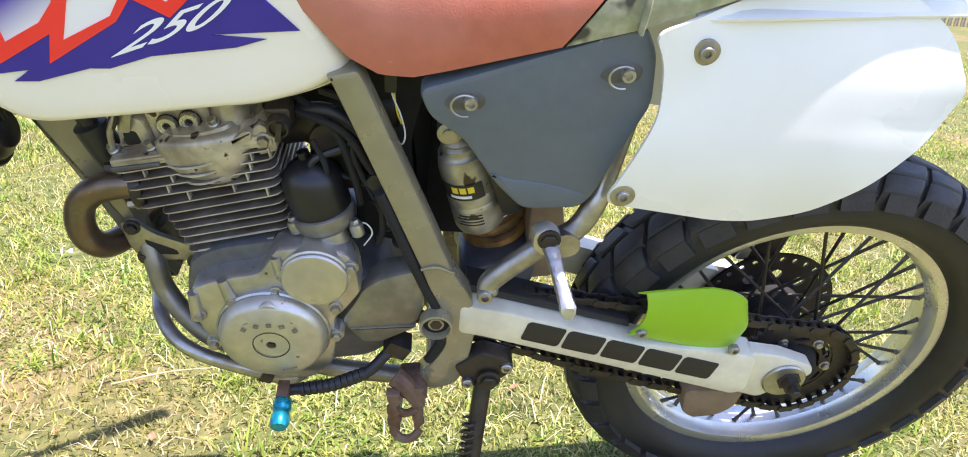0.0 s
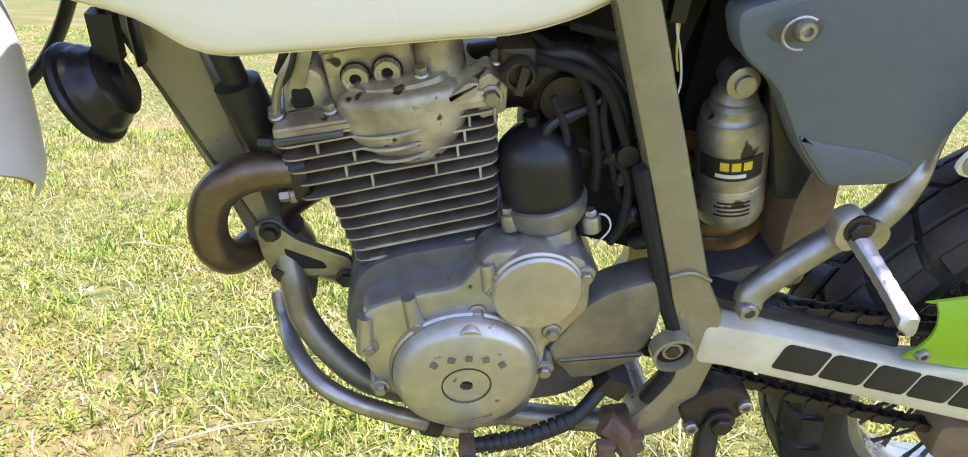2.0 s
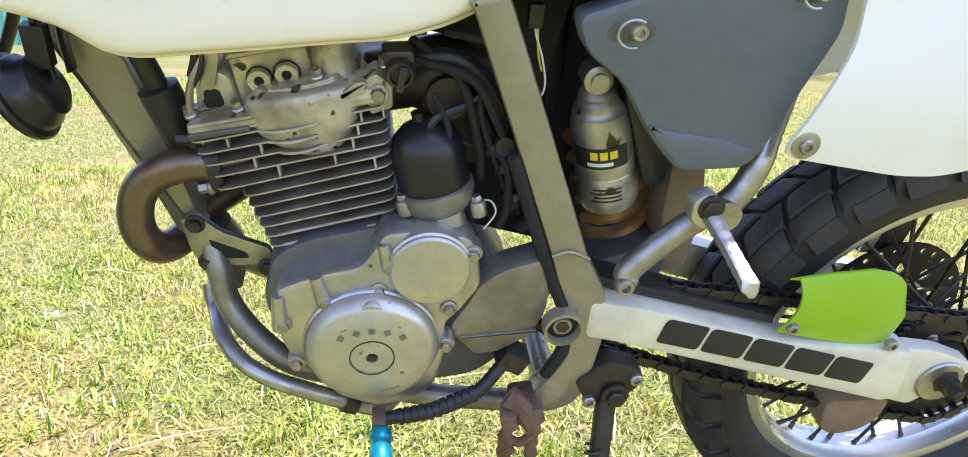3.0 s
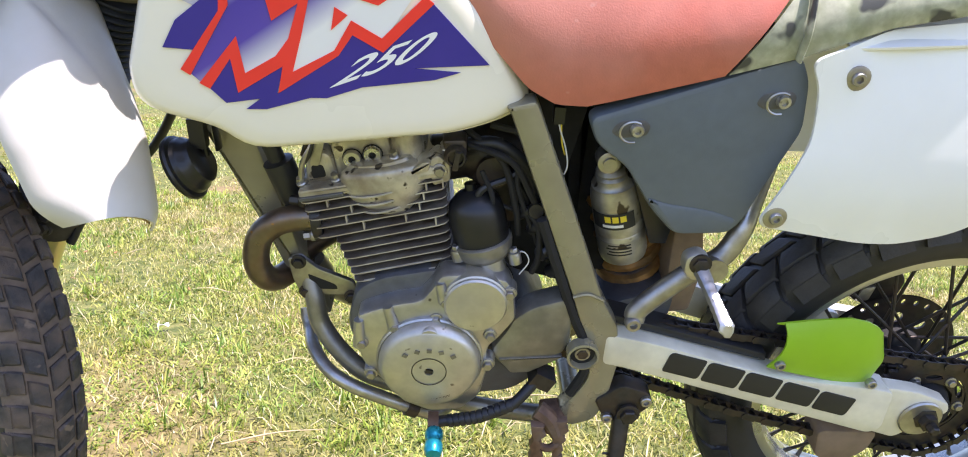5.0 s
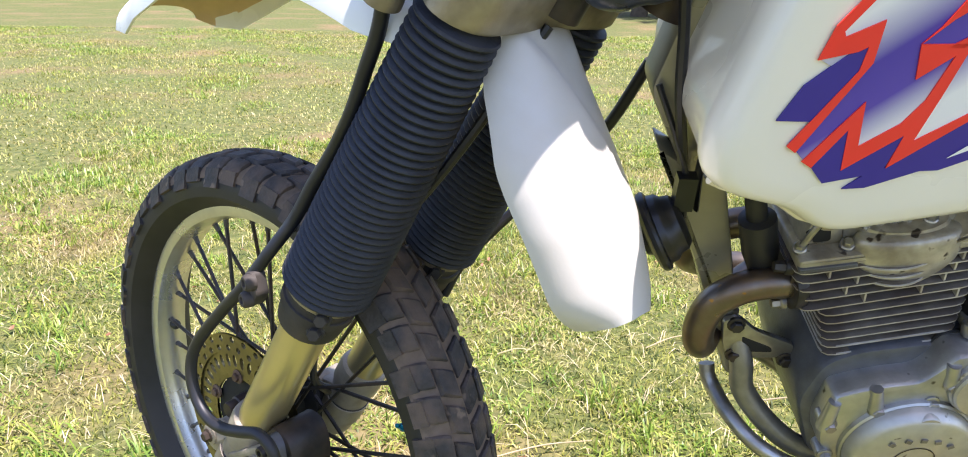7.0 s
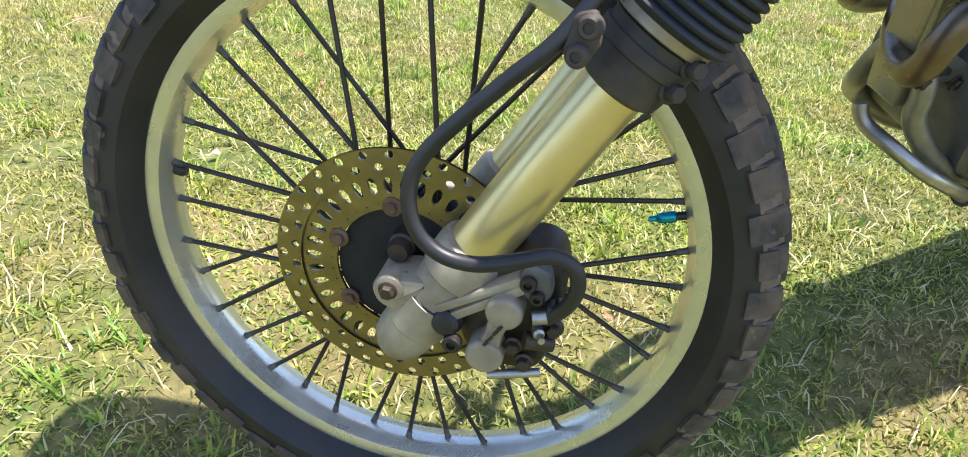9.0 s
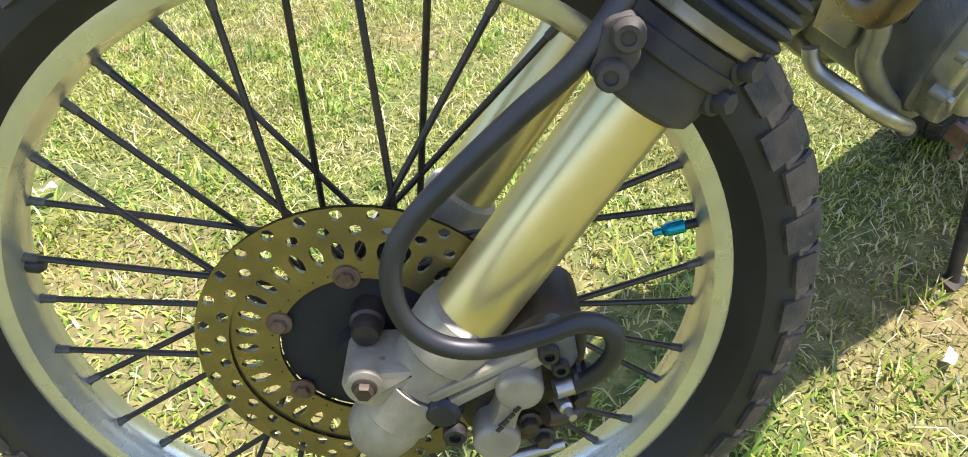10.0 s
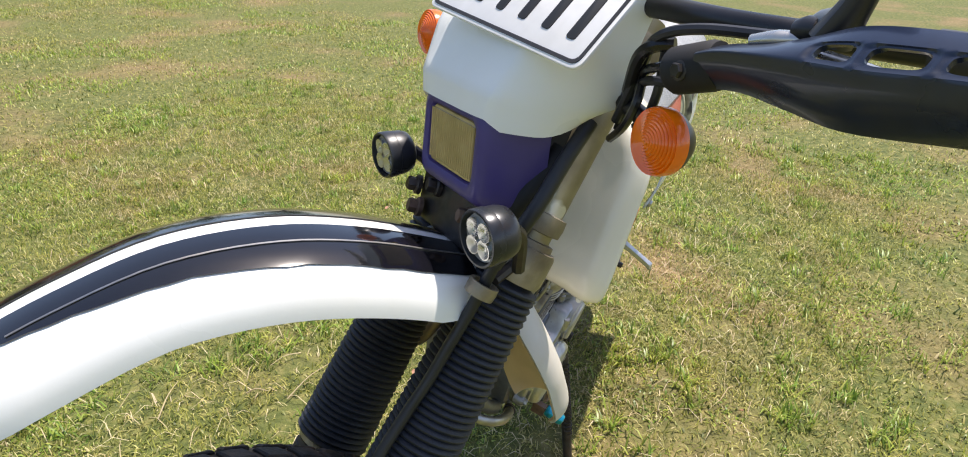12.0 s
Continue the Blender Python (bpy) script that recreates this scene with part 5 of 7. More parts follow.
    part("can_collar", lathe([(0.0225, -0.022), (0.0300, -0.019), (0.0355, -0.011), (0.0372, -0.002), (0.0372, 0.004), (0.0345, 0.006)], q + up * 0.052 + Vector((-0.003, 0.010, 0)), up, 32), DARKCAST, st, "dark grey domed collar")
    for dx, dy in ((0.034, -0.006), (-0.036, -0.004)):
        p = q + up * 0.040 + Vector((dx, dy, 0))
        lug = lathe([(0.008, -0.008), (0.0085, 0.004), (0.007, 0.007)], p, up, 14)
        part("collar_bolt", bolt(p + up * 0.006, 0.0055, 0.007, tuple(up), bm=lug), STEEL, st)
    part("cap_lead", tube([q + up * 0.106, q + up * 0.125 + Vector((0.01, 0, 0.004)), q + up * 0.12 + Vector((0.04, 0.01, 0.02)), q + Vector((0.03, 0.02, 0.15))], 0.0045, 8), RUBBER, st)
    # intake side: carburettor, air boot and leads in the dark behind the cylinder
    part("carburettor", lathe([(0.024, -0.05), (0.030, -0.045), (0.030, -0.01), (0.036, 0.0), (0.036, 0.03), (0.028, 0.05), (0.028, 0.10)], (-0.05, -0.01, 0.74), (0.95, 0, 0.18), 20), DARKSTEEL, e, "grimy carburettor")
    part("float_bowl", slab([(-0.045, 0.66), (0.01, 0.66), (0.02, 0.74), (-0.05, 0.74)], -0.045, 0.03, 0.006, round_=0.01), DARKSTEEL, e)
    # Air box extended downwards as a black filler for the dark gap.
    part("air_box", slab([(0.0, 0.58), (0.095, 0.555), (0.075, 0.72), (0.10, 0.84), (-0.06, 0.83), (-0.06, 0.79), (0.0, 0.78)], -0.030, 0.07, 0.01, round_=0.015), MATT, bike, "black air box, extended to fill the dark gap behind the engine")
    # Added black slab that closes the view through the frame.
    part("inner_shield", slab([(0.02, 0.60), (0.10, 0.56), (0.16, 0.56), (0.20, 0.70), (0.15, 0.83), (0.06, 0.84)], 0.0, 0.05, 0.008, round_=0.015), MATT, bike, "black inner slab behind the shock")
    for a, b_ in (((-0.06, -0.05, 0.79), (0.01, -0.07, 0.66)), ((-0.055, -0.062, 0.775), (0.03, -0.075, 0.70)), ((-0.03, -0.06, 0.80), (0.045, -0.07, 0.74)), ((0.0, -0.06, 0.70), (0.03, -0.08, 0.61))):
        a, b_ = Vector(a), Vector(b_)
        part("lead", tube([a, a.lerp(b_, 0.35) + Vector((0.02, -0.015, 0.015)), a.lerp(b_, 0.7) + Vector((0.015, -0.01, 0.0)), b_], 0.0042, 8), MATT, e)
    part("white_lead", tube([(0.006, -0.080, 0.640), (0.018, -0.090, 0.646), (0.024, -0.090, 0.632), (0.014, -0.088, 0.612)], 0.0009, 6), PLATE, e)
    part("breather_hose", tube([(-0.055, -0.055, 0.772), (-0.02, -0.062, 0.776), (0.012, -0.064, 0.752), (0.030, -0.062, 0.715), (0.036, -0.060, 0.66)], 0.0085, 12), RUBBER, e, "thick black breather hose")
    part("breather_hose", tube([(-0.005, -0.05, 0.735), (0.020, -0.058, 0.700), (0.040, -0.064, 0.650), (0.070, -0.068, 0.600)], 0.0065, 10), RUBBER, e)
    rng = random.Random(11)
    for k in range(4):
        a = Vector((rng.uniform(-0.05, 0.02), rng.uniform(-0.075, -0.05), rng.uniform(0.70, 0.79)))
        c = Vector((rng.uniform(0.0, 0.075), rng.uniform(-0.085, -0.06), rng.uniform(0.60, 0.68)))
        h = a.lerp(c, 0.5) + Vector((rng.uniform(-0.01, 0.03), rng.uniform(-0.02, 0.0), rng.uniform(-0.01, 0.02)))
        part("lead", tube([a, a.lerp(h, 0.6) + Vector((0.006, 0, 0.006)), h, c], rng.uniform(0.0018, 0.0035), 8), MATT, e)
    for x, y, z, r in ((0.030, -0.072, 0.672, 0.008), (0.044, -0.078, 0.640, 0.010), (0.015, -0.070, 0.690, 0.006), (0.058, -0.080, 0.615, 0.009)):
        part("connector", lathe([(r * 0.6, -0.012), (r, -0.008), (r, 0.008), (r * 0.6, 0.012)], (x, y, z), (0.5, -0.5, 0.7), 10), BLACK, e)
    part("throttle_drum", lathe([(0.020, -0.006), (0.021, -0.003), (0.017, 0.0), (0.021, 0.003), (0.020, 0.006)], (-0.025, -0.052, 0.735), (0, -1, 0.1), 20), DARKSTEEL, e)
    part("lead_clip", lathe([(0.009, -0.005), (0.010, 0), (0.009, 0.005)], (0.028, -0.080, 0.70), (0, -1, 0.2), 14), DARKSTEEL, e)
    wr = part("wiring", tube([(0.044, -0.075, 0.822), (0.0465, -0.076, 0.806), (0.0545, -0.076, 0.785), (0.0598, -0.076, 0.762), (0.0575, -0.075, 0.748), (0.051, -0.070, 0.744)], 0.0010, 6), PLATE, bike, "thin pale wires below a black plug")
    part("yellow_wire", tube([(0.047, -0.074, 0.820), (0.0485, -0.075, 0.804), (0.051, -0.075, 0.787), (0.056, -0.074, 0.772)], 0.0010, 6), YELLOW, wr)
    part("wire_plug", block(0.0445, -0.074, 0.822, 0.012, 0.012, 0.020), BLACK, wr)
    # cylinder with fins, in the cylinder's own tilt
    # Black barrel and dark fin faces paint shade between the fins.
    cyl = part("cylinder", slab([(-0.052, -0.02), (0.055, -0.02), (0.060, 0.14), (-0.060, 0.14)], -0.062, 0.062, 0.01), MATT, e, "finned cylinder, brown with heat and dust, shade painted into its gaps", TILT)
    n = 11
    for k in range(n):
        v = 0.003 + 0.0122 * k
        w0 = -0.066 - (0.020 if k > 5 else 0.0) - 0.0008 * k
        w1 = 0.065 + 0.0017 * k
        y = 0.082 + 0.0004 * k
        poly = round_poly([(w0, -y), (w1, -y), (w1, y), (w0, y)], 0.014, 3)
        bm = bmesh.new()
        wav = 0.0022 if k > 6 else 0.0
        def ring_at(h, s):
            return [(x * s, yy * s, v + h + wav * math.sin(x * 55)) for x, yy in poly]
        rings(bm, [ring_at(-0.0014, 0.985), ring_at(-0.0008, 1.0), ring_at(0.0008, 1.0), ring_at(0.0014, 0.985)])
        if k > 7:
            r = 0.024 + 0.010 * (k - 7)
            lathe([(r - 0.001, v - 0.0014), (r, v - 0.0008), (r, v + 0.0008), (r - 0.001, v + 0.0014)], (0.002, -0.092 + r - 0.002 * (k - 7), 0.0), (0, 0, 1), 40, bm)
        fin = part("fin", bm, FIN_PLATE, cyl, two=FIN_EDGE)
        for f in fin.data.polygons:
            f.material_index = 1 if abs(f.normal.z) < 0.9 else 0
    stays = [(6, 0.058), (7, -0.028), (7, 0.024), (8, 0.044), (8, -0.046), (9, 0.052), (9, -0.036), (10, 0.058), (10, 0.078), (10, -0.062)]
    for k, x in stays:
        v = 0.003 + 0.0122 * (k - 1)
        part("fin_stay", block(x, -0.0800, v + 0.0061, 0.0019, 0.008, 0.0120, Matrix.Rotation(0.12, 3, "Y")), FIN_EDGE, cyl)
    # head
    head = new("cylinder_head")
    head.parent, head.matrix_basis = e, TILT
    tagged(head, "oil-stained cylinder head with two valve plugs")
    part("head_base", slab([(-0.092, 0.130), (0.086, 0.127), (0.088, 0.136), (0.062, 0.146), (0.036, 0.140), (-0.036, 0.142), (-0.090, 0.145)], -0.086, 0.084, 0.004, round_=0.004), FIN, head)
    part("base_lip", slab([(-0.0915, 0.131), (-0.038, 0.128), (-0.038, 0.1335), (-0.0915, 0.137)], -0.0885, -0.08, 0.002, round_=0.002), CASE, head)
    part("base_ledge", slab([(0.036, 0.138), (0.062, 0.152), (0.072, 0.150), (0.066, 0.138)], -0.0885, -0.06, 0.003, round_=0.003), FIN, head)
    def bulge(r0, y0, depth, steps):
        b = bmesh.new()
        rings(b, [[(0.010 + r0 * f * math.cos(t), y0 - depth * f * math.sin(t), z - 0.05 * r0 * math.cos(t)) for t in np.linspace(0, 2 * math.pi, 40, endpoint=False)] for z, f in steps])
        return b
    part("head_dome", bulge(0.050, -0.074, 0.022, ((0.088, 0.30), (0.096, 0.52), (0.106, 0.74), (0.117, 0.90), (0.128, 0.98), (0.137, 1.0), (0.145, 0.985), (0.150, 0.93), (0.153, 0.82), (0.155, 0.55))), FIN, head, "rounded casting that swells out below the plugs")
    part("dome_step", bulge(0.040, -0.064, 0.022, ((0.148, 1.0), (0.154, 0.99), (0.1575, 0.94), (0.159, 0.6))), FIN, head)
    part("head_upper", slab([(-0.046, 0.138), (0.027, 0.138), (0.027, 0.190), (0.024, 0.222), (-0.034, 0.222), (-0.042, 0.192)], -0.062, 0.058, 0.007, round_=0.010), FIN, head)
    part("head_rear", slab([(0.020, 0.138), (0.064, 0.138), (0.066, 0.222), (0.020, 0.222)], -0.046, 0.05, 0.006, round_=0.010), FIN, head)
    part("upper_rib", slab([(-0.042, 0.186), (0.026, 0.182), (0.026, 0.187), (-0.040, 0.192)], -0.067, -0.055, 0.002, round_=0.002), FIN, head)
    part("gasket_line", slab([(-0.040, 0.194), (0.026, 0.190), (0.026, 0.193), (-0.040, 0.197)], -0.064, -0.055, 0.001), MATT, head)
    part("end_block", slab([(-0.084, 0.142), (-0.044, 0.140), (-0.044, 0.172), (-0.052, 0.180), (-0.074, 0.176)], -0.066, 0.05, 0.006, round_=0.008), FIN, head)
    # Black patch on the face in place of a shaded hollow.
    part("end_recess", slab([(-0.074, 0.148), (-0.056, 0.147), (-0.056, 0.164), (-0.070, 0.166)], -0.0665, -0.06, 0.001, round_=0.005), MATT, head)
    part("intake_boss", lathe([(0.021, -0.042), (0.020, -0.020), (0.0185, 0.0), (0.0185, 0.035)], (0.045, -0.046, 0.180), (0.10, 0.05, 0.98), 24), FIN, head)
    br = part("side_bracket", slab([(0.066, 0.116), (0.087, 0.118), (0.092, 0.140), (0.080, 0.154), (0.066, 0.148)], -0.082, -0.050, 0.003, round_=0.004), FIN, head)
    part("bracket_bolt", bolt((0.078, -0.082, 0.135), 0.0065, 0.008), STEEL, br)
    for x in (-0.0200, 0.0045):
        pl = lathe([(0.0125, -0.014), (0.0125, -0.002), (0.0108, -0.001), (0.0108, 0.001), (0.0106, 0.0080), (0.0096, 0.0095), (0.0070, 0.0095), (0.0066, 0.0085), (0.0045, 0.0085), (0.0042, 0.003), (0.0002, 0.003)], (x, -0.062, 0.1640), (0, -1, 0), 26)
        part("valve_plug", pl, PLUG, head, "bright alloy plug with hexagon recess")
        # Black disc and ring paint the shade in and around each plug.
        part("plug_recess", lathe([(0.0042, 0.0), (0.0042, 0.0006), (0.0, 0.0006)], (x, -0.0655, 0.1640), (0, -1, 0), 6), MATT, head)
        part("plug_seal", lathe([(0.0115, -0.001), (0.0120, 0.0), (0.0115, 0.001)], (x, -0.0645, 0.1640), (0, -1, 0), 24), MATT, head)
    for x, y, z in ((-0.044, -0.074, 0.146), (0.030, -0.070, 0.158), (-0.086, -0.070, 0.148), (0.088, -0.056, 0.150), (-0.066, -0.060, 0.178)):
        part("head_bolt", bolt((x, y, z), 0.0050, 0.009, (0, -0.4, 0.9)), STEEL, head)
    part("rocker_cover", slab([(-0.060, 0.205), (0.060, 0.200), (0.052, 0.240), (-0.052, 0.240)], -0.066, 0.055, 0.006, round_=0.01), MATT, head)
    for k, run in enumerate(([(-0.086, -0.072, 0.150), (-0.074, -0.078, 0.176), (-0.056, -0.076, 0.196), (-0.040, -0.068, 0.220)], [(-0.080, -0.074, 0.168), (-0.062, -0.080, 0.186), (-0.052, -0.074, 0.206), (-0.048, -0.06, 0.226)], [(-0.074, -0.066, 0.180), (-0.062, -0.070, 0.200), (-0.062, -0.060, 0.222)])):
        part("decompressor_cable", tube(run, (0.0034, 0.0024, 0.0042)[k], 8), (STEEL, BLACK, DARKSTEEL)[k], head)
    part("cable_lever", slab([(-0.070, 0.170), (-0.058, 0.166), (-0.042, 0.196), (-0.050, 0.204)], -0.075, -0.070, 0.001, round_=0.004), STEEL, head)
    part("port_flange", lathe([(0.026, -0.008), (0.027, 0.0), (0.025, 0.008)], (-0.086, -0.045, 0.105), (-0.9, 0, 0.3), 20), DARKSTEEL, head)
    part("port_stud", bolt((-0.094, -0.066, 0.122), 0.006, 0.016, (-0.9, 0, 0.3)), DARKSTEEL, head)
    # decompressor bracket and cable knob
    k = part("fuel_tap", slab([(-0.087, 0.789), (-0.058, 0.791), (-0.057, 0.762), (-0.076, 0.754)], -0.085, -0.06, 0.004, round_=0.006), DARKSTEEL, bike, "dark fuel tap with a lever")
    part("tap_knob", lathe([(0.013, -0.004), (0.0135, 0.004), (0.011, 0.010), (0.009, 0.010), (0.008, 0.006), (0.0, 0.006)], (-0.070, -0.086, 0.772), (0, -1, 0), 20), DARKSTEEL, k)
    part("tap_lever", block(-0.069, -0.097, 0.770, 0.006, 0.006, 0.022, Matrix.Rotation(0.15, 3, "Y")), DARKSTEEL, k)
    # exhaust headers
    hd = new("exhaust_header")
    hd.parent = bike
    tagged(hd, "twin header pipes of heat-browned steel")
    part("header_pipe", tube([(-0.190, -0.045, 0.672), (-0.235, -0.055, 0.668), (-0.268, -0.056, 0.664), (-0.293, -0.056, 0.654), (-0.312, -0.055, 0.634), (-0.320, -0.055, 0.605), (-0.317, -0.052, 0.578), (-0.306, -0.036, 0.557), (-0.289, -0.006, 0.553), (-0.266, 0.030, 0.572), (-0.20, 0.07, 0.59), (-0.1, 0.10, 0.58)], 0.0168, 20), HEADER, hd, "heat-browned steel header pipe")
    part("header_pipe", tube([(-0.190, 0.035, 0.672), (-0.25, 0.045, 0.668), (-0.300, 0.055, 0.645), (-0.310, 0.07, 0.600), (-0.28, 0.09, 0.57), (-0.2, 0.11, 0.55), (-0.1, 0.12, 0.56)], 0.0175, 18), HEADER, hd, "heat-browned steel header pipe")
    part("flange", lathe([(0.027, -0.006), (0.028, 0.0), (0.026, 0.006)], (-0.238, -0.056, 0.667), (0.97, 0.1, 0.1), 24), DARKSTEEL, hd, "dark exhaust flange ring")
    for dz in (-0.024, 0.024):
        part("flange_nut", bolt((-0.244, -0.060, 0.667 + dz), 0.0058, 0.012, (-0.97, -0.1, -0.1)), STEEL, hd)


# ---- swingarm, shock, chain, stand and pegs ----
def rear_end():
    arm = [(0.130, 0.535), (0.20, 0.520), (0.375, 0.468), (0.520, 0.450), (0.545, 0.445), (0.548, 0.375), (0.530, 0.366), (0.159, 0.478), (0.13, 0.482)]
    sw = new("swingarm")
    sw.parent = bike
    tagged(sw, "pale alloy box-section swingarm with dark maker's letters as blocks")
    for sg in (-1, 1):
        b = part("arm", slab(arm, sg * 0.107, sg * 0.070, 0.005, round_=0.012), ARM, sw, "pale alloy box-section arm")
        tail = [(0.535, 0.448), (0.585, 0.440), (0.635, 0.420), (0.640, 0.404), (0.600, 0.372), (0.575, 0.352), (0.530, 0.366)]
        part("arm_end", slab(tail, sg * 0.100, sg * 0.078, 0.004, round_=0.008), ARM, sw, "cast alloy axle end")
    # block marks along the arm
    for k in range(5):
        x = 0.2425 + 0.0552 * k
        z = 0.4855 - (x - 0.2425) * 0.278
        mark = slab([(-0.0255, -0.0165), (0.0235, -0.0165), (0.0265, -0.012), (0.0265, 0.0165), (-0.0225, 0.0165), (-0.0265, 0.012)], -0.0008, 0.0008, 0.0003, round_=0.003)
        part("letter_block", mark, PRINT, sw, m=Matrix.Translation((x, -0.1078, z)) @ Matrix.Rotation(radians(15.5), 4, "Y"))
    ax = part("axle", lathe([(0.018, -0.012), (0.018, 0.002), (0.013, 0.004), (0.013, 0.014), (0.008, 0.015), (0.008, 0.026), (0.006, 0.028)], (0.606, -0.104, 0.396), (0, -1, 0), 6), DARKSTEEL, bike, "dark rear axle nut and bolt end")
    part("chain_adjuster", lathe([(0.030, 0.0), (0.031, 0.004), (0.029, 0.006), (0.020, 0.006)], (0.600, -0.099, 0.394), (0, -1, 0), 24), STEEL, ax)
    # chain guard
    top = [(0.358, 0.561), (0.40, 0.565), (0.453, 0.566), (0.480, 0.557), (0.498, 0.545), (0.512, 0.530), (0.521, 0.505)]
    low = [(0.358, 0.480), (0.386, 0.473), (0.44, 0.461), (0.490, 0.450), (0.513, 0.446), (0.521, 0.470)]

    def guard(u, v):
        x = 0.358 + 0.163 * u + 0.014 * math.sin(math.pi * v) * (1 - u) ** 3
        z0, z1 = lerp_line(low, x), lerp_line(top, x)
        t = min(1, v / 0.75)
        w = math.sin(t * math.pi / 2)
        y = -0.100 - 0.006 * math.sin(math.pi * t) + 0.006 * t ** 4 + (0.003 * (v - 0.75) / 0.25 if v > 0.75 else 0) + 0.016 * u ** 6
        return (x, y, z0 + (z1 - 0.012 * (1 - u) - z0) * (0.85 * t + 0.15 * w))

    cg = part("chain_guard", wall(guard, 0.003, 32, 24), LIME, bike, "bright lime green plastic chain guard")
    for x, z in ((0.372, 0.489), (0.506, 0.460)):
        part("guard_screw", socket((x, -0.104, z), 0.007, 0.006), STEEL, cg)
    # chain of separate links
    ch = new("chain")
    ch.parent = bike
    tagged(ch, "oily black drive chain")
    c2, r2 = Vector((0.630, -0.068, 0.380)), 0.0885
    c1, r1 = Vector((0.045, -0.068, 0.520)), 0.030
    path = []
    for k in range(60):
        path.append(c1.lerp(c2, k / 60) + Vector((0, 0, 1)) * (r1 + (r2 - r1) * k / 60) * 0.97)
    for k in range(31):
        a = radians(78 - 163 * k / 30)
        path.append(c2 + Vector((math.cos(a), 0, math.sin(a))) * r2)
    for k in range(60):
        t = k / 60
        path.append(c2.lerp(c1, t) - Vector((0, 0, 1)) * ((r2 + (r1 - r2) * t) * 0.97 + 0.02 * math.sin(math.pi * t)))
    lens = np.cumsum([0] + [(b - a).length for a, b in zip(path, path[1:])])
    arr = np.array([p[:] for p in path])
    pitch = 0.0159
    for k in range(int(lens[-1] / pitch)):
        p, q = (Vector([np.interp(s, lens, arr[:, i]) for i in range(3)]) for s in (k * pitch, (k + 1) * pitch))
        d = (q - p).normalized()
        up = d.cross(Vector((0, 1, 0)))
        bm = bmesh.new()
        off = 0.0075 if k % 2 else 0.0055
        for sg in (-1, 1):
            prof = [(-0.0125, 0), (-0.009, 0.0062), (-0.004, 0.0055), (0.004, 0.0055), (0.009, 0.0062), (0.0125, 0), (0.009, -0.0062), (0.004, -0.0055), (-0.004, -0.0055), (-0.009, -0.0062)]
            mid = (p + q) / 2 + Vector((0, sg * off, 0))
            rings(bm, [[mid + d * a + up * b + Vector((0, h, 0)) for a, b in prof] for h in (-0.0009, 0.0009)])
        for e in (p, q):
            lathe([(0.0042, -0.0075), (0.0042, 0.0075)], e, (0, 1, 0), 8, bm)
        part("link", bm, DARKSTEEL, ch)
    part("chain_slider", slab([(0.14, 0.537), (0.36, 0.478), (0.36, 0.490), (0.25, 0.520), (0.14, 0.550)], -0.085, -0.05, 0.003), RUBBER, bike, "worn black chain slider")
    part("lower_chain_guide", slab([(0.470, 0.352), (0.560, 0.352), (0.555, 0.315), (0.535, 0.295), (0.500, 0.288), (0.478, 0.300)], -0.09, -0.045, 0.004, round_=0.012), BROWN, bike, "muddy brown chain guide")
    # shock absorber
    a0, a1 = Vector((0.111, -0.058, 0.772)), Vector((0.169, -0.030, 0.562))
    ax = (a1 - a0).normalized()
    sh = part("shock_absorber", lathe([(0.012, 0.0), (0.014, 0.02), (0.020, 0.026), (0.0185, 0.030), (0.022, 0.033), (0.022, 0.038), (0.0255, 0.043), (0.0275, 0.044), (0.0278, 0.048), (0.0292, 0.052), (0.031, 0.062), (0.0315, 0.095), (0.030, 0.097), (0.0315, 0.099), (0.0315, 0.112), (0.030, 0.113), (0.0315, 0.115), (0.0315, 0.152), (0.0300, 0.158), (0.024, 0.161), (0.0, 0.162)], a0, ax, 32), SHOCK, bike, "tarnished silver shock reservoir with a yellow and black sticker")
    part("shock_eye", lathe([(0.0135, -0.012), (0.0135, 0.012), (0.009, 0.014), (0.008, 0.014), (0.008, 0.018), (0.0, 0.018)], (0.107, -0.072, 0.768), (0, -1, 0), 18), STEEL, sh)
    d, u, v = frame_of(ax)

    def on_shock(h0, h1, aa, ab, r=0.0322):
        def s(p, q):
            h, a = h0 + (h1 - h0) * q, aa + (ab - aa) * p
            out = Vector((-0.35, -0.95, -0.1))
            w = (out - ax * out.dot(ax)).normalized()
            return a0 + ax * h + (w * math.cos(a) + ax.cross(w) * math.sin(a)) * r
        return wall(s, 0.0004, 12, 2)
    part("sticker", on_shock(0.073, 0.097, -0.9, 0.9), PRINT, sh, "black sticker")
    for k in range(3):
        part("sticker_mark", on_shock(0.076, 0.085, -0.55 + 0.3 * k, -0.32 + 0.3 * k, 0.0328), YELLOW, sh)
    part("sticker_line", on_shock(0.089, 0.093, -0.4, 0.4, 0.0328), PLATE, sh)
    part("label", on_shock(0.120, 0.143, -0.8, 0.8, 0.0322), SHOCK, sh)
    for k in range(4):
        part("print_line", on_shock(0.1225 + 0.005 * k, 0.1245 + 0.005 * k, -0.6, 0.3 + 0.1 * (k % 2), 0.0327), PRINT, sh)
    hx = []
    for k in range(97):
        t = k / 96
        ang = t * 2 * math.pi * 5.5
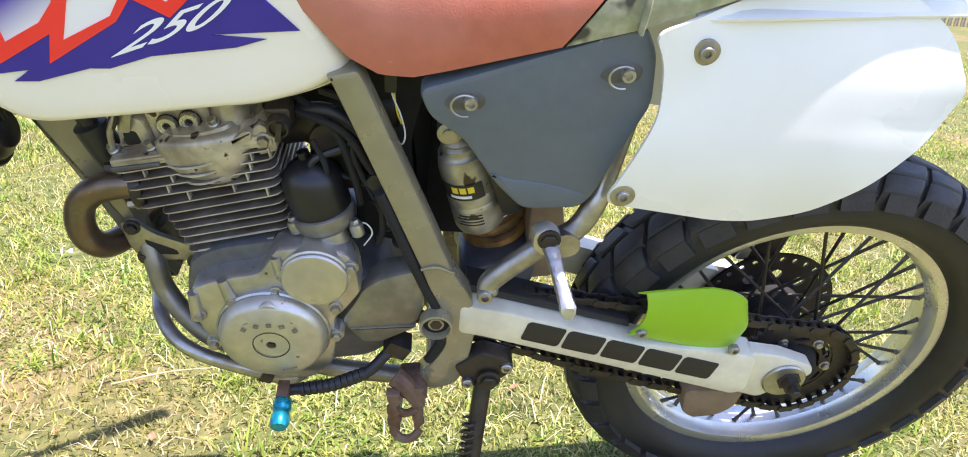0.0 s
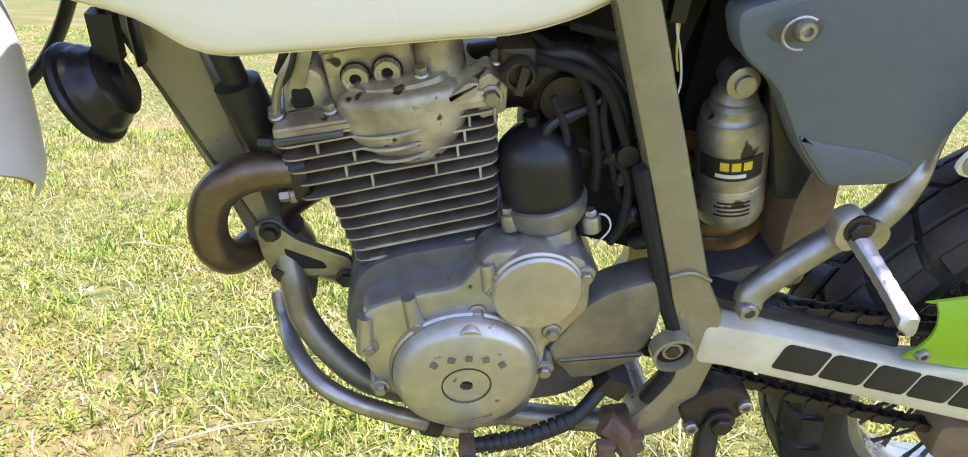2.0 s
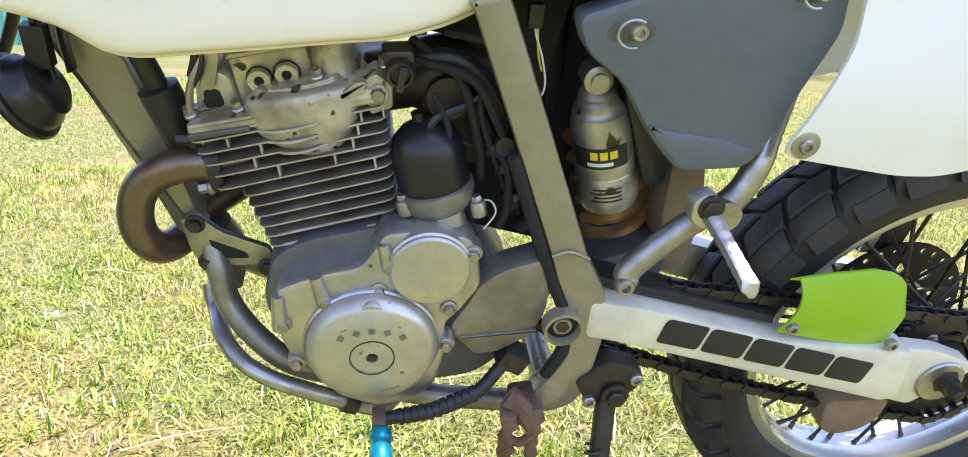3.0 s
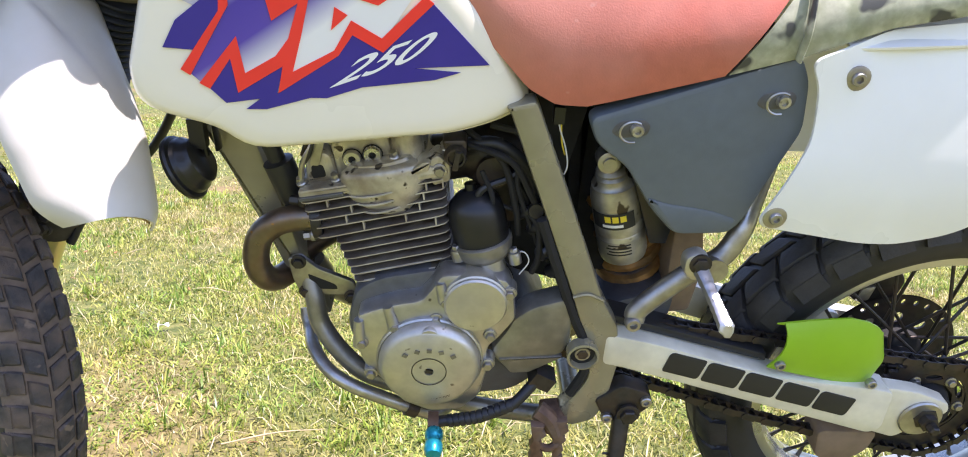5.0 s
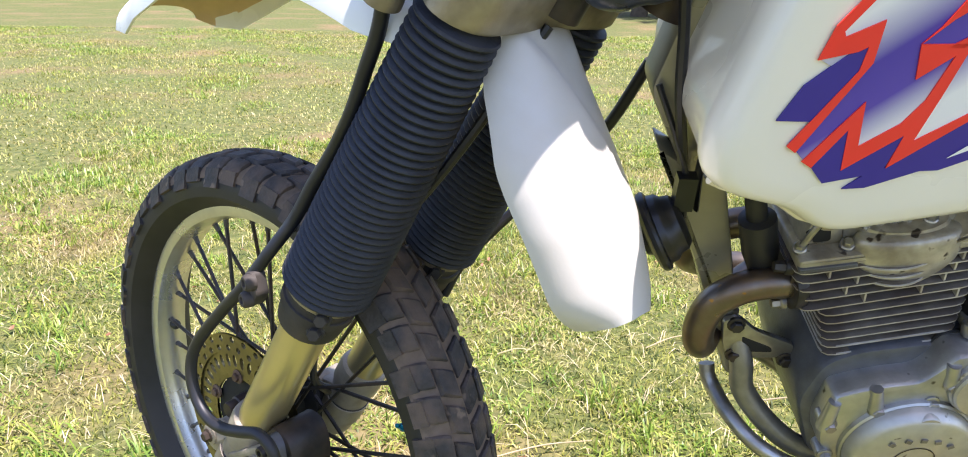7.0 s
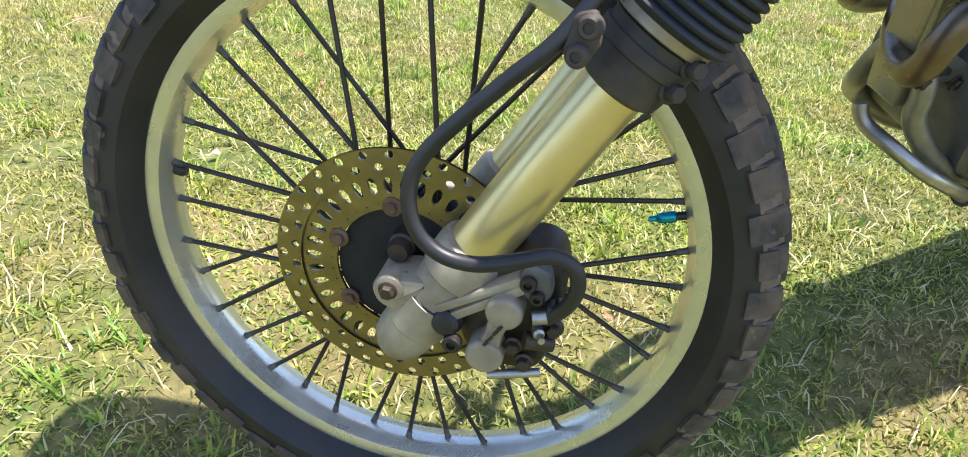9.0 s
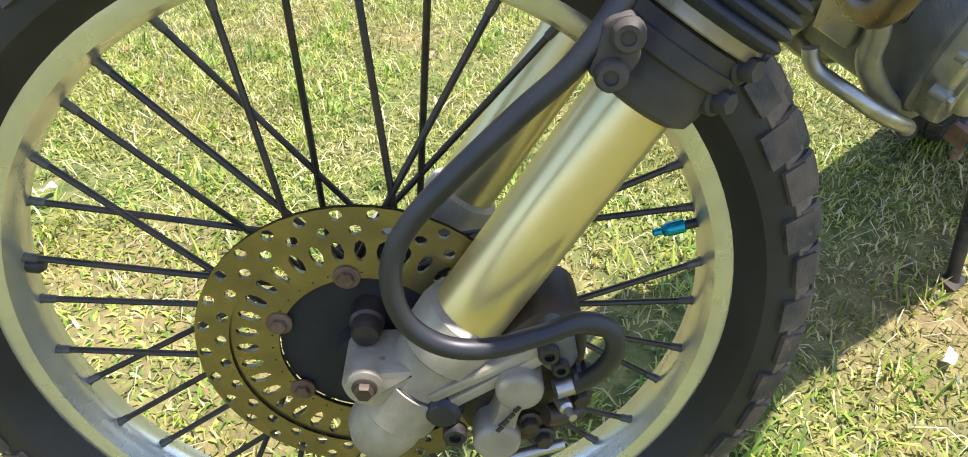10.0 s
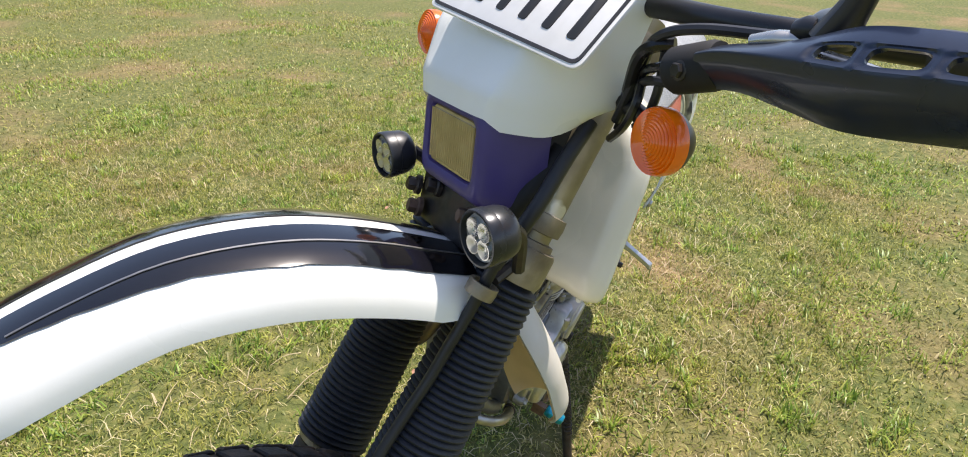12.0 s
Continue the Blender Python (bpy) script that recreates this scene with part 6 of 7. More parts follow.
        hx.append(Vector((0.146, 0.012, 0.69)) + ax * (0.148 * t) + (u * math.cos(ang) + v * math.sin(ang)) * 0.040)
    part("spring", tube(hx, 0.0088, 8, smooth=0), SPRING, sh, "oily orange coil spring")
    part("linkage", slab([(0.150, 0.545), (0.195, 0.560), (0.232, 0.560), (0.228, 0.515), (0.13, 0.510), (0.134, 0.535)], -0.05, 0.04, 0.008, round_=0.012), CASE, bike, "grimy suspension linkage")
    part("mud_guard", slab([(0.212, 0.690), (0.245, 0.690), (0.262, 0.60), (0.255, 0.53), (0.225, 0.525), (0.215, 0.60)], -0.045, 0.05, 0.004, round_=0.006), BROWN, bike, "dusty brown inner mud flap")
    part("air_duct", slab([(0.155, 0.76), (0.20, 0.69), (0.195, 0.655), (0.175, 0.655), (0.13, 0.77)], -0.075, -0.055, 0.003), BLACK, bike, "black rubber duct flap")
    cal = part("rear_caliper", slab([(0.493, 0.584), (0.561, 0.598), (0.579, 0.571), (0.560, 0.535), (0.505, 0.540)], 0.060, 0.095, 0.006, round_=0.008), BLACK, bike, "black rear brake caliper behind the spokes")
    for k in range(4):
        part("caliper_fin", block(0.512 + 0.014 * k, 0.058, 0.586 + 0.002 * k, 0.006, 0.010, 0.022), BLACK, cal)
    part("caliper_bracket", slab([(0.520, 0.530), (0.600, 0.545), (0.626, 0.515), (0.618, 0.470), (0.560, 0.470), (0.515, 0.505)], 0.066, 0.080, 0.004, round_=0.01), DARKSTEEL, cal)
    part("bracket_face", slab([(0.560, 0.500), (0.580, 0.505), (0.575, 0.478), (0.556, 0.475)], 0.062, 0.070, 0.002, round_=0.004), ALLOY, cal)
    # pillion peg
    pg = part("pillion_peg", slab([(0.205, 0.668), (0.222, 0.676), (0.238, 0.664), (0.240, 0.645), (0.222, 0.632), (0.206, 0.645)], -0.126, -0.108, 0.005, round_=0.008), COVER, bike, "bright folded alloy pillion footpeg")
    u0, u1 = Vector((0.226, -0.124, 0.652)), Vector((0.242, -0.204, 0.622))
    blade = bmesh.new()
    d, pu, pv = frame_of(u1 - u0)
    n = 22
    loops = []
    for k in range(n + 1):
        t = k / n
        notch = 0.0006 if 5 < k < n - 1 and k % 3 == 0 else 0.0
        w = 0.0086 - 0.0015 * math.sin(math.pi * t) - (0.004 if k == n else 0)
        c = u0.lerp(u1, t)
        loops.append([c + Vector((sx * (w - notch), 0, 0)) + Vector((0, 0.25, 0.97)) * sz * (0.0075 - notch) for sx, sz in ((-1, -0.6), (-0.6, -1), (0.6, -1), (1, -0.6), (1, 0.6), (0.6, 1), (-0.6, 1), (-1, 0.6))])
    rings(blade, loops)
    part("peg_blade", blade, ALLOY, pg, "bright notched peg blade")
    part("peg_bolt", bolt((0.224, -0.126, 0.660), 0.010, 0.006), DARKSTEEL, pg)
    part("peg_stop", lathe([(0.017, 0), (0.017, 0.012), (0.009, 0.012)], (0.247, -0.104, 0.643), (0, -1, 0), 18), STEEL, pg)
    # rider's peg, rusty
    rp = part("rider_peg", slab([(0.058, 0.398), (0.085, 0.402), (0.098, 0.380), (0.080, 0.365), (0.060, 0.372)], -0.125, -0.085, 0.004, round_=0.006), RUST, bike, "rusty toothed rider's footpeg, folded")
    bm = bmesh.new()
    rng = random.Random(2)
    for x0, x1, y0 in ((0.046, 0.056, -0.138), (0.078, 0.088, -0.128)):
        edge = [(x0 - 0.004, 0.404), (x1 + 0.004, 0.404)]
        edge += [(x1 + (0.006 if k % 2 else 0.0) + rng.uniform(-0.002, 0.002), 0.396 - 0.0095 * k) for k in range(9)]
        edge += [(x0 + 0.010, 0.310), (x0 + 0.002, 0.318)]
        edge += [(x0 - (0.003 if k % 2 else -0.002) + rng.uniform(-0.002, 0.002), 0.330 + 0.012 * k) for k in range(6)]
        slab(edge, y0 - 0.006, y0 + 0.006, 0.0015, bm)
    tube([(0.050, -0.135, 0.318), (0.062, -0.140, 0.306), (0.078, -0.138, 0.304), (0.088, -0.130, 0.312)], 0.0065, 8, bm)
    tube([(0.054, -0.134, 0.360), (0.070, -0.134, 0.354), (0.084, -0.130, 0.360)], 0.0055, 8, bm)
    tube([(0.052, -0.118, 0.410), (0.068, -0.126, 0.400), (0.080, -0.130, 0.375)], [0.014, 0.013, 0.008], 8, bm)
    part("peg_teeth", bm, RUST, rp)
    # gear lever
    sl = part("gear_lever", tube([(0.045, -0.108, 0.450), (0.015, -0.125, 0.425), (-0.03, -0.132, 0.408), (-0.075, -0.135, 0.403), (-0.085, -0.137, 0.402)], 0.0075, 12), RUBBER, bike, "gear lever wrapped in black spiral sleeve")
    for k in range(11):
        t = 0.25 + 0.06 * k
        x = 0.045 - 0.13 * t
        p = Vector((x, lerp_line([(-0.085, -0.137), (-0.03, -0.132), (0.015, -0.125), (0.045, -0.108)], x), lerp_line([(-0.085, 0.402), (-0.03, 0.408), (0.015, 0.425), (0.045, 0.45)], x)))
        part("sleeve_turn", lathe([(0.0088, -0.0035), (0.0094, 0), (0.0088, 0.0035)], p, (0.95, 0.1, 0.3), 12), RUBBER, sl)
    part("lever_end", block(-0.0885, -0.144, 0.405, 0.014, 0.026, 0.022), RUST, sl)
    part("toe_piece", lathe([(0.0100, 0.0), (0.0118, 0.003), (0.0118, 0.012), (0.0106, 0.014), (0.0106, 0.020), (0.0118, 0.022), (0.0118, 0.032), (0.0095, 0.038), (0.0, 0.040)], (-0.0865, -0.158, 0.409), (0, -0.97, -0.1), 18), TEAL, sl, "teal anodised toe piece")
    part("lever_pivot", block(0.055, -0.10, 0.455, 0.030, 0.03, 0.022, Matrix.Rotation(0.5, 3, "Y")), DARKSTEEL, sl)
    # side stand, from its pivot to the ground
    top = Vector((0.172, -0.105, 0.392))
    foot = LEAN.inverted() @ Vector((0.142, -0.222, 0.012))
    foot = Vector((foot.x, foot.y, foot.z))
    ss = part("side_stand", tube([top, top.lerp(foot, 0.5), foot], [0.0125, 0.0115, 0.0105], 14), DARKSTEEL, bike, "dark side stand with a coil spring")
    part("stand_bracket", slab([(0.130, 0.420), (0.165, 0.450), (0.205, 0.435), (0.212, 0.415), (0.185, 0.385), (0.150, 0.380)], -0.110, -0.085, 0.004, round_=0.008), DARKSTEEL, ss)
    part("stand_pivot", bolt((0.178, -0.114, 0.402), 0.012, 0.010), DARKSTEEL, ss)
    for x, z in ((0.200, 0.424), (0.150, 0.392)):
        part("bracket_bolt", socket((x, -0.110, z), 0.008, 0.006), STEEL, ss)
    part("stand_foot", block(foot.x, foot.y, foot.z, 0.05, 0.03, 0.010), DARKSTEEL, ss)
    dv = (foot - top).normalized()
    _, su, sv = frame_of(dv)
    hx = []
    for k in range(150):
        t = k / 149
        a = t * 2 * math.pi * 18
        hx.append(top + dv * (0.05 + 0.18 * t) + Vector((-0.012, -0.010, 0)) + (su * math.cos(a) + sv * math.sin(a)) * 0.0085)
    part("stand_spring", tube(hx, 0.0018, 6, smooth=0), DARKSTEEL, ss)


# ---- horn, hoses and headlamp group ----
def front_group():
    h = part("horn", lathe([(0.0002, -0.003), (0.010, -0.003), (0.011, -0.013), (0.019, -0.014), (0.0215, -0.009), (0.035, -0.0065), (0.0395, -0.004), (0.0405, 0.0), (0.0390, 0.003), (0.0350, 0.0045), (0.0340, 0.009), (0.0335, 0.012), (0.0290, 0.0165), (0.0275, 0.024), (0.0215, 0.029), (0.0, 0.030)], (-0.388, -0.060, 0.731), (0.88, 0.04, 0.46), 36), BLACK, bike, "round black horn with stacked rings on its bracket")
    part("horn_lead", tube([(-0.362, -0.055, 0.745), (-0.366, -0.055, 0.785), (-0.380, -0.045, 0.825), (-0.40, -0.03, 0.87)], 0.003, 8), BLACK, h)
    part("horn_terminal", block(-0.367, -0.058, 0.776, 0.018, 0.014, 0.036), BLACK, h)
    part("horn_bracket", tube([(-0.35, -0.045, 0.75), (-0.352, -0.042, 0.79), (-0.345, -0.025, 0.82)], 0.010, 8, flat_z=0.3), BLACK, h)
    # vertical damper can beside the down tube
    part("ignition_coil", lathe([(0.010, -0.05), (0.0105, 0.0), (0.0185, 0.002), (0.0185, 0.045), (0.012, 0.085), (0.012, 0.10)], (-0.285, -0.038, 0.735), (0.30, 0.05, -0.95), 20), RUBBER, bike, "black rubber capped coil with a lead")


def cockpit():
    """Headlamp cowl, lamps, bars and guards, in the steered frame."""
    hl = new("headlamp_cowl")
    hl.parent, hl.matrix_basis = bike, STEER
    tagged(hl, "white number-plate cowl over a purple headlamp surround")

    def frame_loop(x, y0, y1, z0, z1, r=0.012):
        return [(x, y, z) for y, z in round_poly([(y0, z0), (y1, z0), (y1, z1), (y0, z1)], r)]

    # purple box: rolled frame round the glass, then sides that widen to the rear
    bm = bmesh.new()
    rings(bm, [frame_loop(0.262, -0.052, 0.050, 0.656, 0.718), frame_loop(0.253, -0.054, 0.052, 0.654, 0.720), frame_loop(0.2500, -0.060, 0.056, 0.648, 0.724, 0.014),
               frame_loop(0.2515, -0.068, 0.061, 0.641, 0.730, 0.016), frame_loop(0.258, -0.074, 0.067, 0.636, 0.734, 0.016), frame_loop(0.272, -0.082, 0.076, 0.634, 0.738),
               frame_loop(0.300, -0.094, 0.090, 0.640, 0.744), frame_loop(0.312, -0.098, 0.094, 0.662, 0.748), frame_loop(0.306, -0.094, 0.090, 0.664, 0.745)], False, False)
    part("purple_surround", bm, PURPLE, hl, "scuffed purple plastic headlamp surround")
    for sg in (-1, 1):
        part("purple_wing", slab([(0.300, 0.728), (0.362, 0.726), (0.350, 0.680), (0.322, 0.606), (0.300, 0.596), (0.290, 0.640), (0.300, 0.682)], sg * 0.066, sg * 0.061, 0.002, round_=0.008), PURPLE, hl)

    def cowl(u, v):
        rows = [(0.727, 0.2475, 0.070, 0.116, 0.335), (0.750, 0.2490, 0.078, 0.128, 0.355), (0.80, 0.270, 0.094, 0.138, 0.360), (0.85, 0.302, 0.104, 0.144, 0.372), (0.90, 0.337, 0.106, 0.144, 0.388), (0.96, 0.382, 0.100, 0.136, 0.42)]
        k = u * (len(rows) - 1)
        i = min(int(k), len(rows) - 2)
        z, xf, w1, w2, xb = (a + (b - a) * (k - i) for a, b in zip(rows[i], rows[i + 1]))
        a = (v - 0.5) * 2
        b, sg = abs(a), math.copysign(1, a)
        if b < 0.5:
            y, x = w1 * b / 0.5, xf + 0.003 * (b / 0.5) ** 4
        else:
            t = (b - 0.5) / 0.5
            y = w1 + (w2 - w1) * (1 - (1 - t) ** 2.0)
            x = xf + 0.003 + (xb - xf) * (0.72 * t + 0.28 * t * t)
        dip = -0.009 * max(0, min(1, (b - 0.5) / 0.08)) + 0.020 * max(0, (b - 0.75) / 0.25) ** 2
        return (x, sg * y, z + (dip if u < 0.2 else 0) * (1 - u / 0.2))
    part("cowl", wall(cowl, 0.003, 30, 48), WHITE, hl, "white plastic headlamp cowl")
    lens = round_poly([(-0.053, 0.655), (0.051, 0.655), (0.051, 0.719), (-0.053, 0.719)], 0.010)
    bm = bmesh.new()
    rings(bm, [[(0.266, y, z) for y, z in lens], [(0.2575, y, z) for y, z in lens], [(0.2550, y * 0.95, 0.687 + (z - 0.687) * 0.94) for y, z in lens]])
    ln = part("headlamp_lens", bm, GLASS, hl, "ribbed amber-tinted headlamp glass")
    for k in range(22):
        y = -0.048 + 0.0045 * k
        part("lens_rib", tube([(0.2552, y, 0.660), (0.2543, y, 0.714)], 0.0017, 6, smooth=0), GLASS, ln)
    # number plate with plain bars
    a, b = Vector((0.246, 0.063, 0.818)), Vector((0.276, -0.171, 0.791))
    ex = (a - b).normalized()
    ez = Vector((0.62, 0.05, 0.78))
    ez = (ez - ex * ez.dot(ex)).normalized()
    ey = ez.cross(ex)
    pm = Matrix(((-ex.x, -ey.x, ez.x, 0), (-ex.y, -ey.y, ez.y, 0), (-ex.z, -ey.z, ez.z, 0), (0, 0, 0, 1)))
    pm = Matrix.Translation((a + b) / 2) @ pm
    sy = -1 if (pm.to_3x3() @ Vector((0, -1, 0))).x < 0 else 1
    w, h = (a - b).length / 2, 0.112
    pl = part("number_plate", slab(round_poly([(-w, 0), (w, 0), (w, h), (-w, h)], 0.012), sy * 0.0015, -sy * 0.0015, 0.001), PLATE, hl, "white number plate with dark border", pm)
    bm = bmesh.new()
    o, q = round_poly([(-w + 0.004, 0.004), (w - 0.004, 0.004), (w - 0.004, h - 0.004), (-w + 0.004, h - 0.004)], 0.010), round_poly([(-w + 0.0075, 0.0075), (w - 0.0075, 0.0075), (w - 0.0075, h - 0.0075), (-w + 0.0075, h - 0.0075)], 0.008)
    rings(bm, [[(x, sy * yy, z) for x, z in pts] for pts, yy in ((o, 0.0012), (o, 0.0024), (q, 0.0024), (q, 0.0012))], False, False)
    part("plate_border", bm, PRINT, pl)
    for k in range(6):
        part("plate_bar", slab([(-0.006, 0), (0.006, 0), (0.006, 0.048), (-0.006, 0.048)], sy * 0.0026, sy * 0.001, 0.0006, round_=0.004), PRINT, pl, m=Matrix.Translation((-0.088 + 0.035 * k, 0, 0.024)))
    # spot lamps
    for y, x, z in ((-0.149, 0.222, 0.641), (0.114, 0.236, 0.642)):
        ax = Vector((-0.96, -0.12 if y < 0 else -0.1, -0.12)).normalized()
        o = Vector((x, y, z))
        sp = part("spot_lamp", lathe([(0.0, 0.026), (0.018, 0.025), (0.0235, 0.021), (0.0258, 0.014), (0.0265, 0.004), (0.0262, 0.002), (0.0272, 0.001), (0.0275, -0.009), (0.0265, -0.0115), (0.0245, -0.0115), (0.0235, -0.004), (0.0, -0.003)], o, -ax, 32), GUNMETAL, bike, "round gunmetal LED spot lamp", STEER)
        part("led_lens", lathe([(0.0232, 0.0), (0.0228, 0.002), (0.0, 0.003)], o + ax * 0.004, ax, 28), LED, sp, "clear lens over bright reflectors")
        _, u, v = frame_of(ax)
        for k in range(4):
            t = math.pi / 4 + k * math.pi / 2
            part("led_cup", lathe([(0.0085, 0), (0.0092, 0.004), (0.0078, 0.004), (0.003, 0.001), (0.0, 0.001)], o + ax * 0.006 + (u * math.cos(t) + v * math.sin(t)) * 0.0118, ax, 16), PLUG, sp)
        part("lamp_bracket", tube([o - ax * 0.030, o - ax * 0.040 + Vector((0.01, -y * 0.1, -0.02)), Vector((0.285, y * 0.75, z - 0.055))], 0.007, 8), DARKSTEEL, sp)
    # indicators
    for y, z in ((-0.241, 0.750), (0.195, 0.775)):
        o = Vector((0.317, y, z))
        ax = Vector((-1, 0, 0.0))
        t = part("indicator", lathe([(0.0, 0.024), (0.017, 0.021), (0.0250, 0.010), (0.0275, 0.0)], o, (1, 0, 0), 28), BLACK, bike, "round orange indicator on a black stalk", STEER)
        prof = [(0.0275, -0.004), (0.0280, 0.005)]
        for k in range(11):
            r = 0.0270 * (1 - k / 11)
            prof += [(r, 0.008 + 0.011 * (1 - (r / 0.0280) ** 2)), (max(0.0002, r - 0.0016), 0.0074 + 0.011 * (1 - (r / 0.0280) ** 2))]
        part("orange_lens", lathe(prof, o, ax, 32), ORANGE, t, "orange ringed indicator lens")
        part("stalk", tube([o + Vector((0.014, 0, 0)), o + Vector((0.04, -y * 0.25, 0.0)), o + Vector((0.05, -y * 0.5, 0.01))], 0.009, 10), BLACK, t)
    # handlebar, guard and switchgear
    hb = part("handlebar", tube([(0.375, 0, 0.830), (0.372, -0.06, 0.836), (0.370, -0.13, 0.847), (0.372, -0.24, 0.845), (0.40, -0.34, 0.845), (0.45, -0.52, 0.846)], 0.0105, 14), BLACK, bike, "black handlebar", STEER)
    part("handlebar_half", tube([(0.375, 0, 0.830), (0.372, 0.06, 0.836), (0.370, 0.13, 0.847), (0.372, 0.24, 0.845), (0.40, 0.34, 0.845), (0.45, 0.52, 0.846)], 0.0105, 14), BLACK, hb)
    for sg in (-1, 1):
        part("grip", tube([(0.41, sg * 0.38, 0.845), (0.45, sg * 0.52, 0.846)], 0.0165, 16, smooth=0), RUBBER, hb)
    top = [(0.225, 0.814), (0.268, 0.831), (0.310, 0.838), (0.345, 0.8475), (0.385, 0.8595), (0.445, 0.863), (0.53, 0.862)]
    crease = [(0.225, 0.808), (0.279, 0.827), (0.358, 0.834), (0.401, 0.836), (0.46, 0.841), (0.53, 0.845)]
    low = [(0.225, 0.791), (0.294, 0.801), (0.345, 0.7985), (0.393, 0.796), (0.471, 0.806), (0.53, 0.812)]

    top, crease, low = ([(p.x, p.y) for p in smooth_line([(a, b, 0) for a, b in c], 8)] for c in (top, crease, low))

    def guard(u, v):
        y = 0.262 + 0.268 * u
        zt, zc, zb = lerp_line(top, y), lerp_line(crease, y), lerp_line(low, y)
        bow = 0.010 * math.sin(math.pi * min(1, u * 0.75))
        if v < 0.55:
            t = v / 0.55
            return (0.312 - bow + 0.018 * (1 - t) ** 2.2, -y, zb + (zc - zb) * t)
        t = (v - 0.55) / 0.45
        return (0.312 - bow + 0.026 * t ** 1.3, -y, zc + (zt - zc) * (t * (1.25 - 0.25 * t)))
    gd = bmesh.new()
    nu, nv = 180, 48
    slots = [(0.3775, 0.0135), (0.4190, 0.0185), (0.4665, 0.0185)]

    def slot_field(y, v):
        """Below 1 inside a rounded slot; also the slot's middle."""
        return min(((((y - yc) / a) ** 4 + ((v - 0.665) / 0.085) ** 4) ** 0.25, yc) for yc, a in slots)

    def cut(i, j):
        return 0 <= i < nu and 0 <= j < nv and slot_field(0.262 + 0.268 * (i + 0.5) / nu, (j + 0.5) / nv)[0] < 1
    g = []
    for i in range(nu + 1):
        row = []
        for j in range(nv + 1):
            u, v = i / nu, j / nv
            f, yc = slot_field(0.262 + 0.268 * u, v)
            near = [cut(i - di, j - dj) for di in (0, 1) for dj in (0, 1)]
            if any(near) and not all(near):
                u, v = (yc + (0.262 + 0.268 * u - yc) / f - 0.262) / 0.268, 0.665 + (v - 0.665) / f
            p = guard(u, v)
            row.append(gd.verts.new((p[0] + 0.0028 * max(0.0, min(1.0, (1.5 - f) / 0.35)), p[1], p[2])))
        g.append(row)
    for i in range(nu):
        for j in range(nv):
            if not cut(i, j):
                gd.faces.new((g[i][j], g[i + 1][j], g[i + 1][j + 1], g[i][j + 1]))
    bmesh.ops.delete(gd, geom=[v for v in gd.verts if not v.link_faces], context="VERTS")
    bmesh.ops.recalc_face_normals(gd, faces=gd.faces)
    bmesh.ops.solidify(gd, geom=gd.faces[:], thickness=0.0035)
    part("hand_guard", gd, GLOSS, hb, "glossy blue-black plastic hand guard with slots")
    jt = part("guard_joint", lathe([(0.0, -0.022), (0.0165, -0.022), (0.0190, -0.018), (0.0195, 0.018), (0.0175, 0.024), (0.0, 0.024)], (0.330, -0.249, 0.810), (0.1, -0.96, 0.28), 20), MATT, hb, "black clamp at the root of the guard")
    part("joint_pin", bolt((0.313, -0.250, 0.808), 0.006, 0.006, (-1, 0, 0)), DARKSTEEL, jt)
    part("lever_perch", tube([(0.335, -0.292, 0.837), (0.341, -0.310, 0.841), (0.350, -0.334, 0.844)], [0.006, 0.0085, 0.007], 12, flat_z=0.8), PLUG, hb, "pale alloy lever perch")
    st = part("mirror_stem", tube([(0.352, -0.343, 0.846), (0.352, -0.354, 0.868), (0.353, -0.362, 0.890), (0.354, -0.370, 0.915)], [0.019, 0.014, 0.011, 0.009], 12, flat_z=0.7), BLACK, hb, "black mirror stem")
    part("stem_boot", lathe([(0.0, -0.010), (0.008, -0.009), (0.010, 0.0), (0.008, 0.009), (0.0, 0.010)], (0.347, -0.328, 0.850), (0, -1, 0.2), 16), RUBBER, st)
    part("stem_knob", lathe([(0.0, -0.012), (0.009, -0.011), (0.0115, -0.004), (0.0115, 0.004), (0.009, 0.011), (0.0, 0.012)], (0.354, -0.338, 0.855), (0, -1, 0.3), 16), PANEL, st, "grey clamp knob")
    part("lever", tube([(0.338, -0.335, 0.838), (0.342, -0.370, 0.834), (0.345, -0.42, 0.829), (0.350, -0.48, 0.826)], [0.006, 0.0075, 0.006, 0.005], 10, flat_z=0.6), PLUG, hb, "bright alloy clutch lever")
    # cables that crowd behind the cowl
    runs = [[(0.355, -0.300, 0.842), (0.340, -0.235, 0.838), (0.335, -0.195, 0.826), (0.350, -0.165, 0.800), (0.360, -0.13, 0.74)],
            [(0.345, -0.225, 0.806), (0.340, -0.190, 0.800), (0.355, -0.160, 0.785), (0.372, -0.12, 0.73)],
            [(0.350, -0.210, 0.790), (0.345, -0.180, 0.787), (0.362, -0.150, 0.770), (0.39, -0.10, 0.72)],
            [(0.345, -0.206, 0.822), (0.336, -0.190, 0.818), (0.338, -0.172, 0.805), (0.36, -0.14, 0.77)],
            [(0.355, -0.185, 0.815), (0.350, -0.190, 0.780), (0.365, -0.165, 0.750), (0.385, -0.13, 0.735)],
            [(0.362, -0.155, 0.800), (0.340, -0.178, 0.770), (0.345, -0.160, 0.742), (0.365, -0.12, 0.72)]]
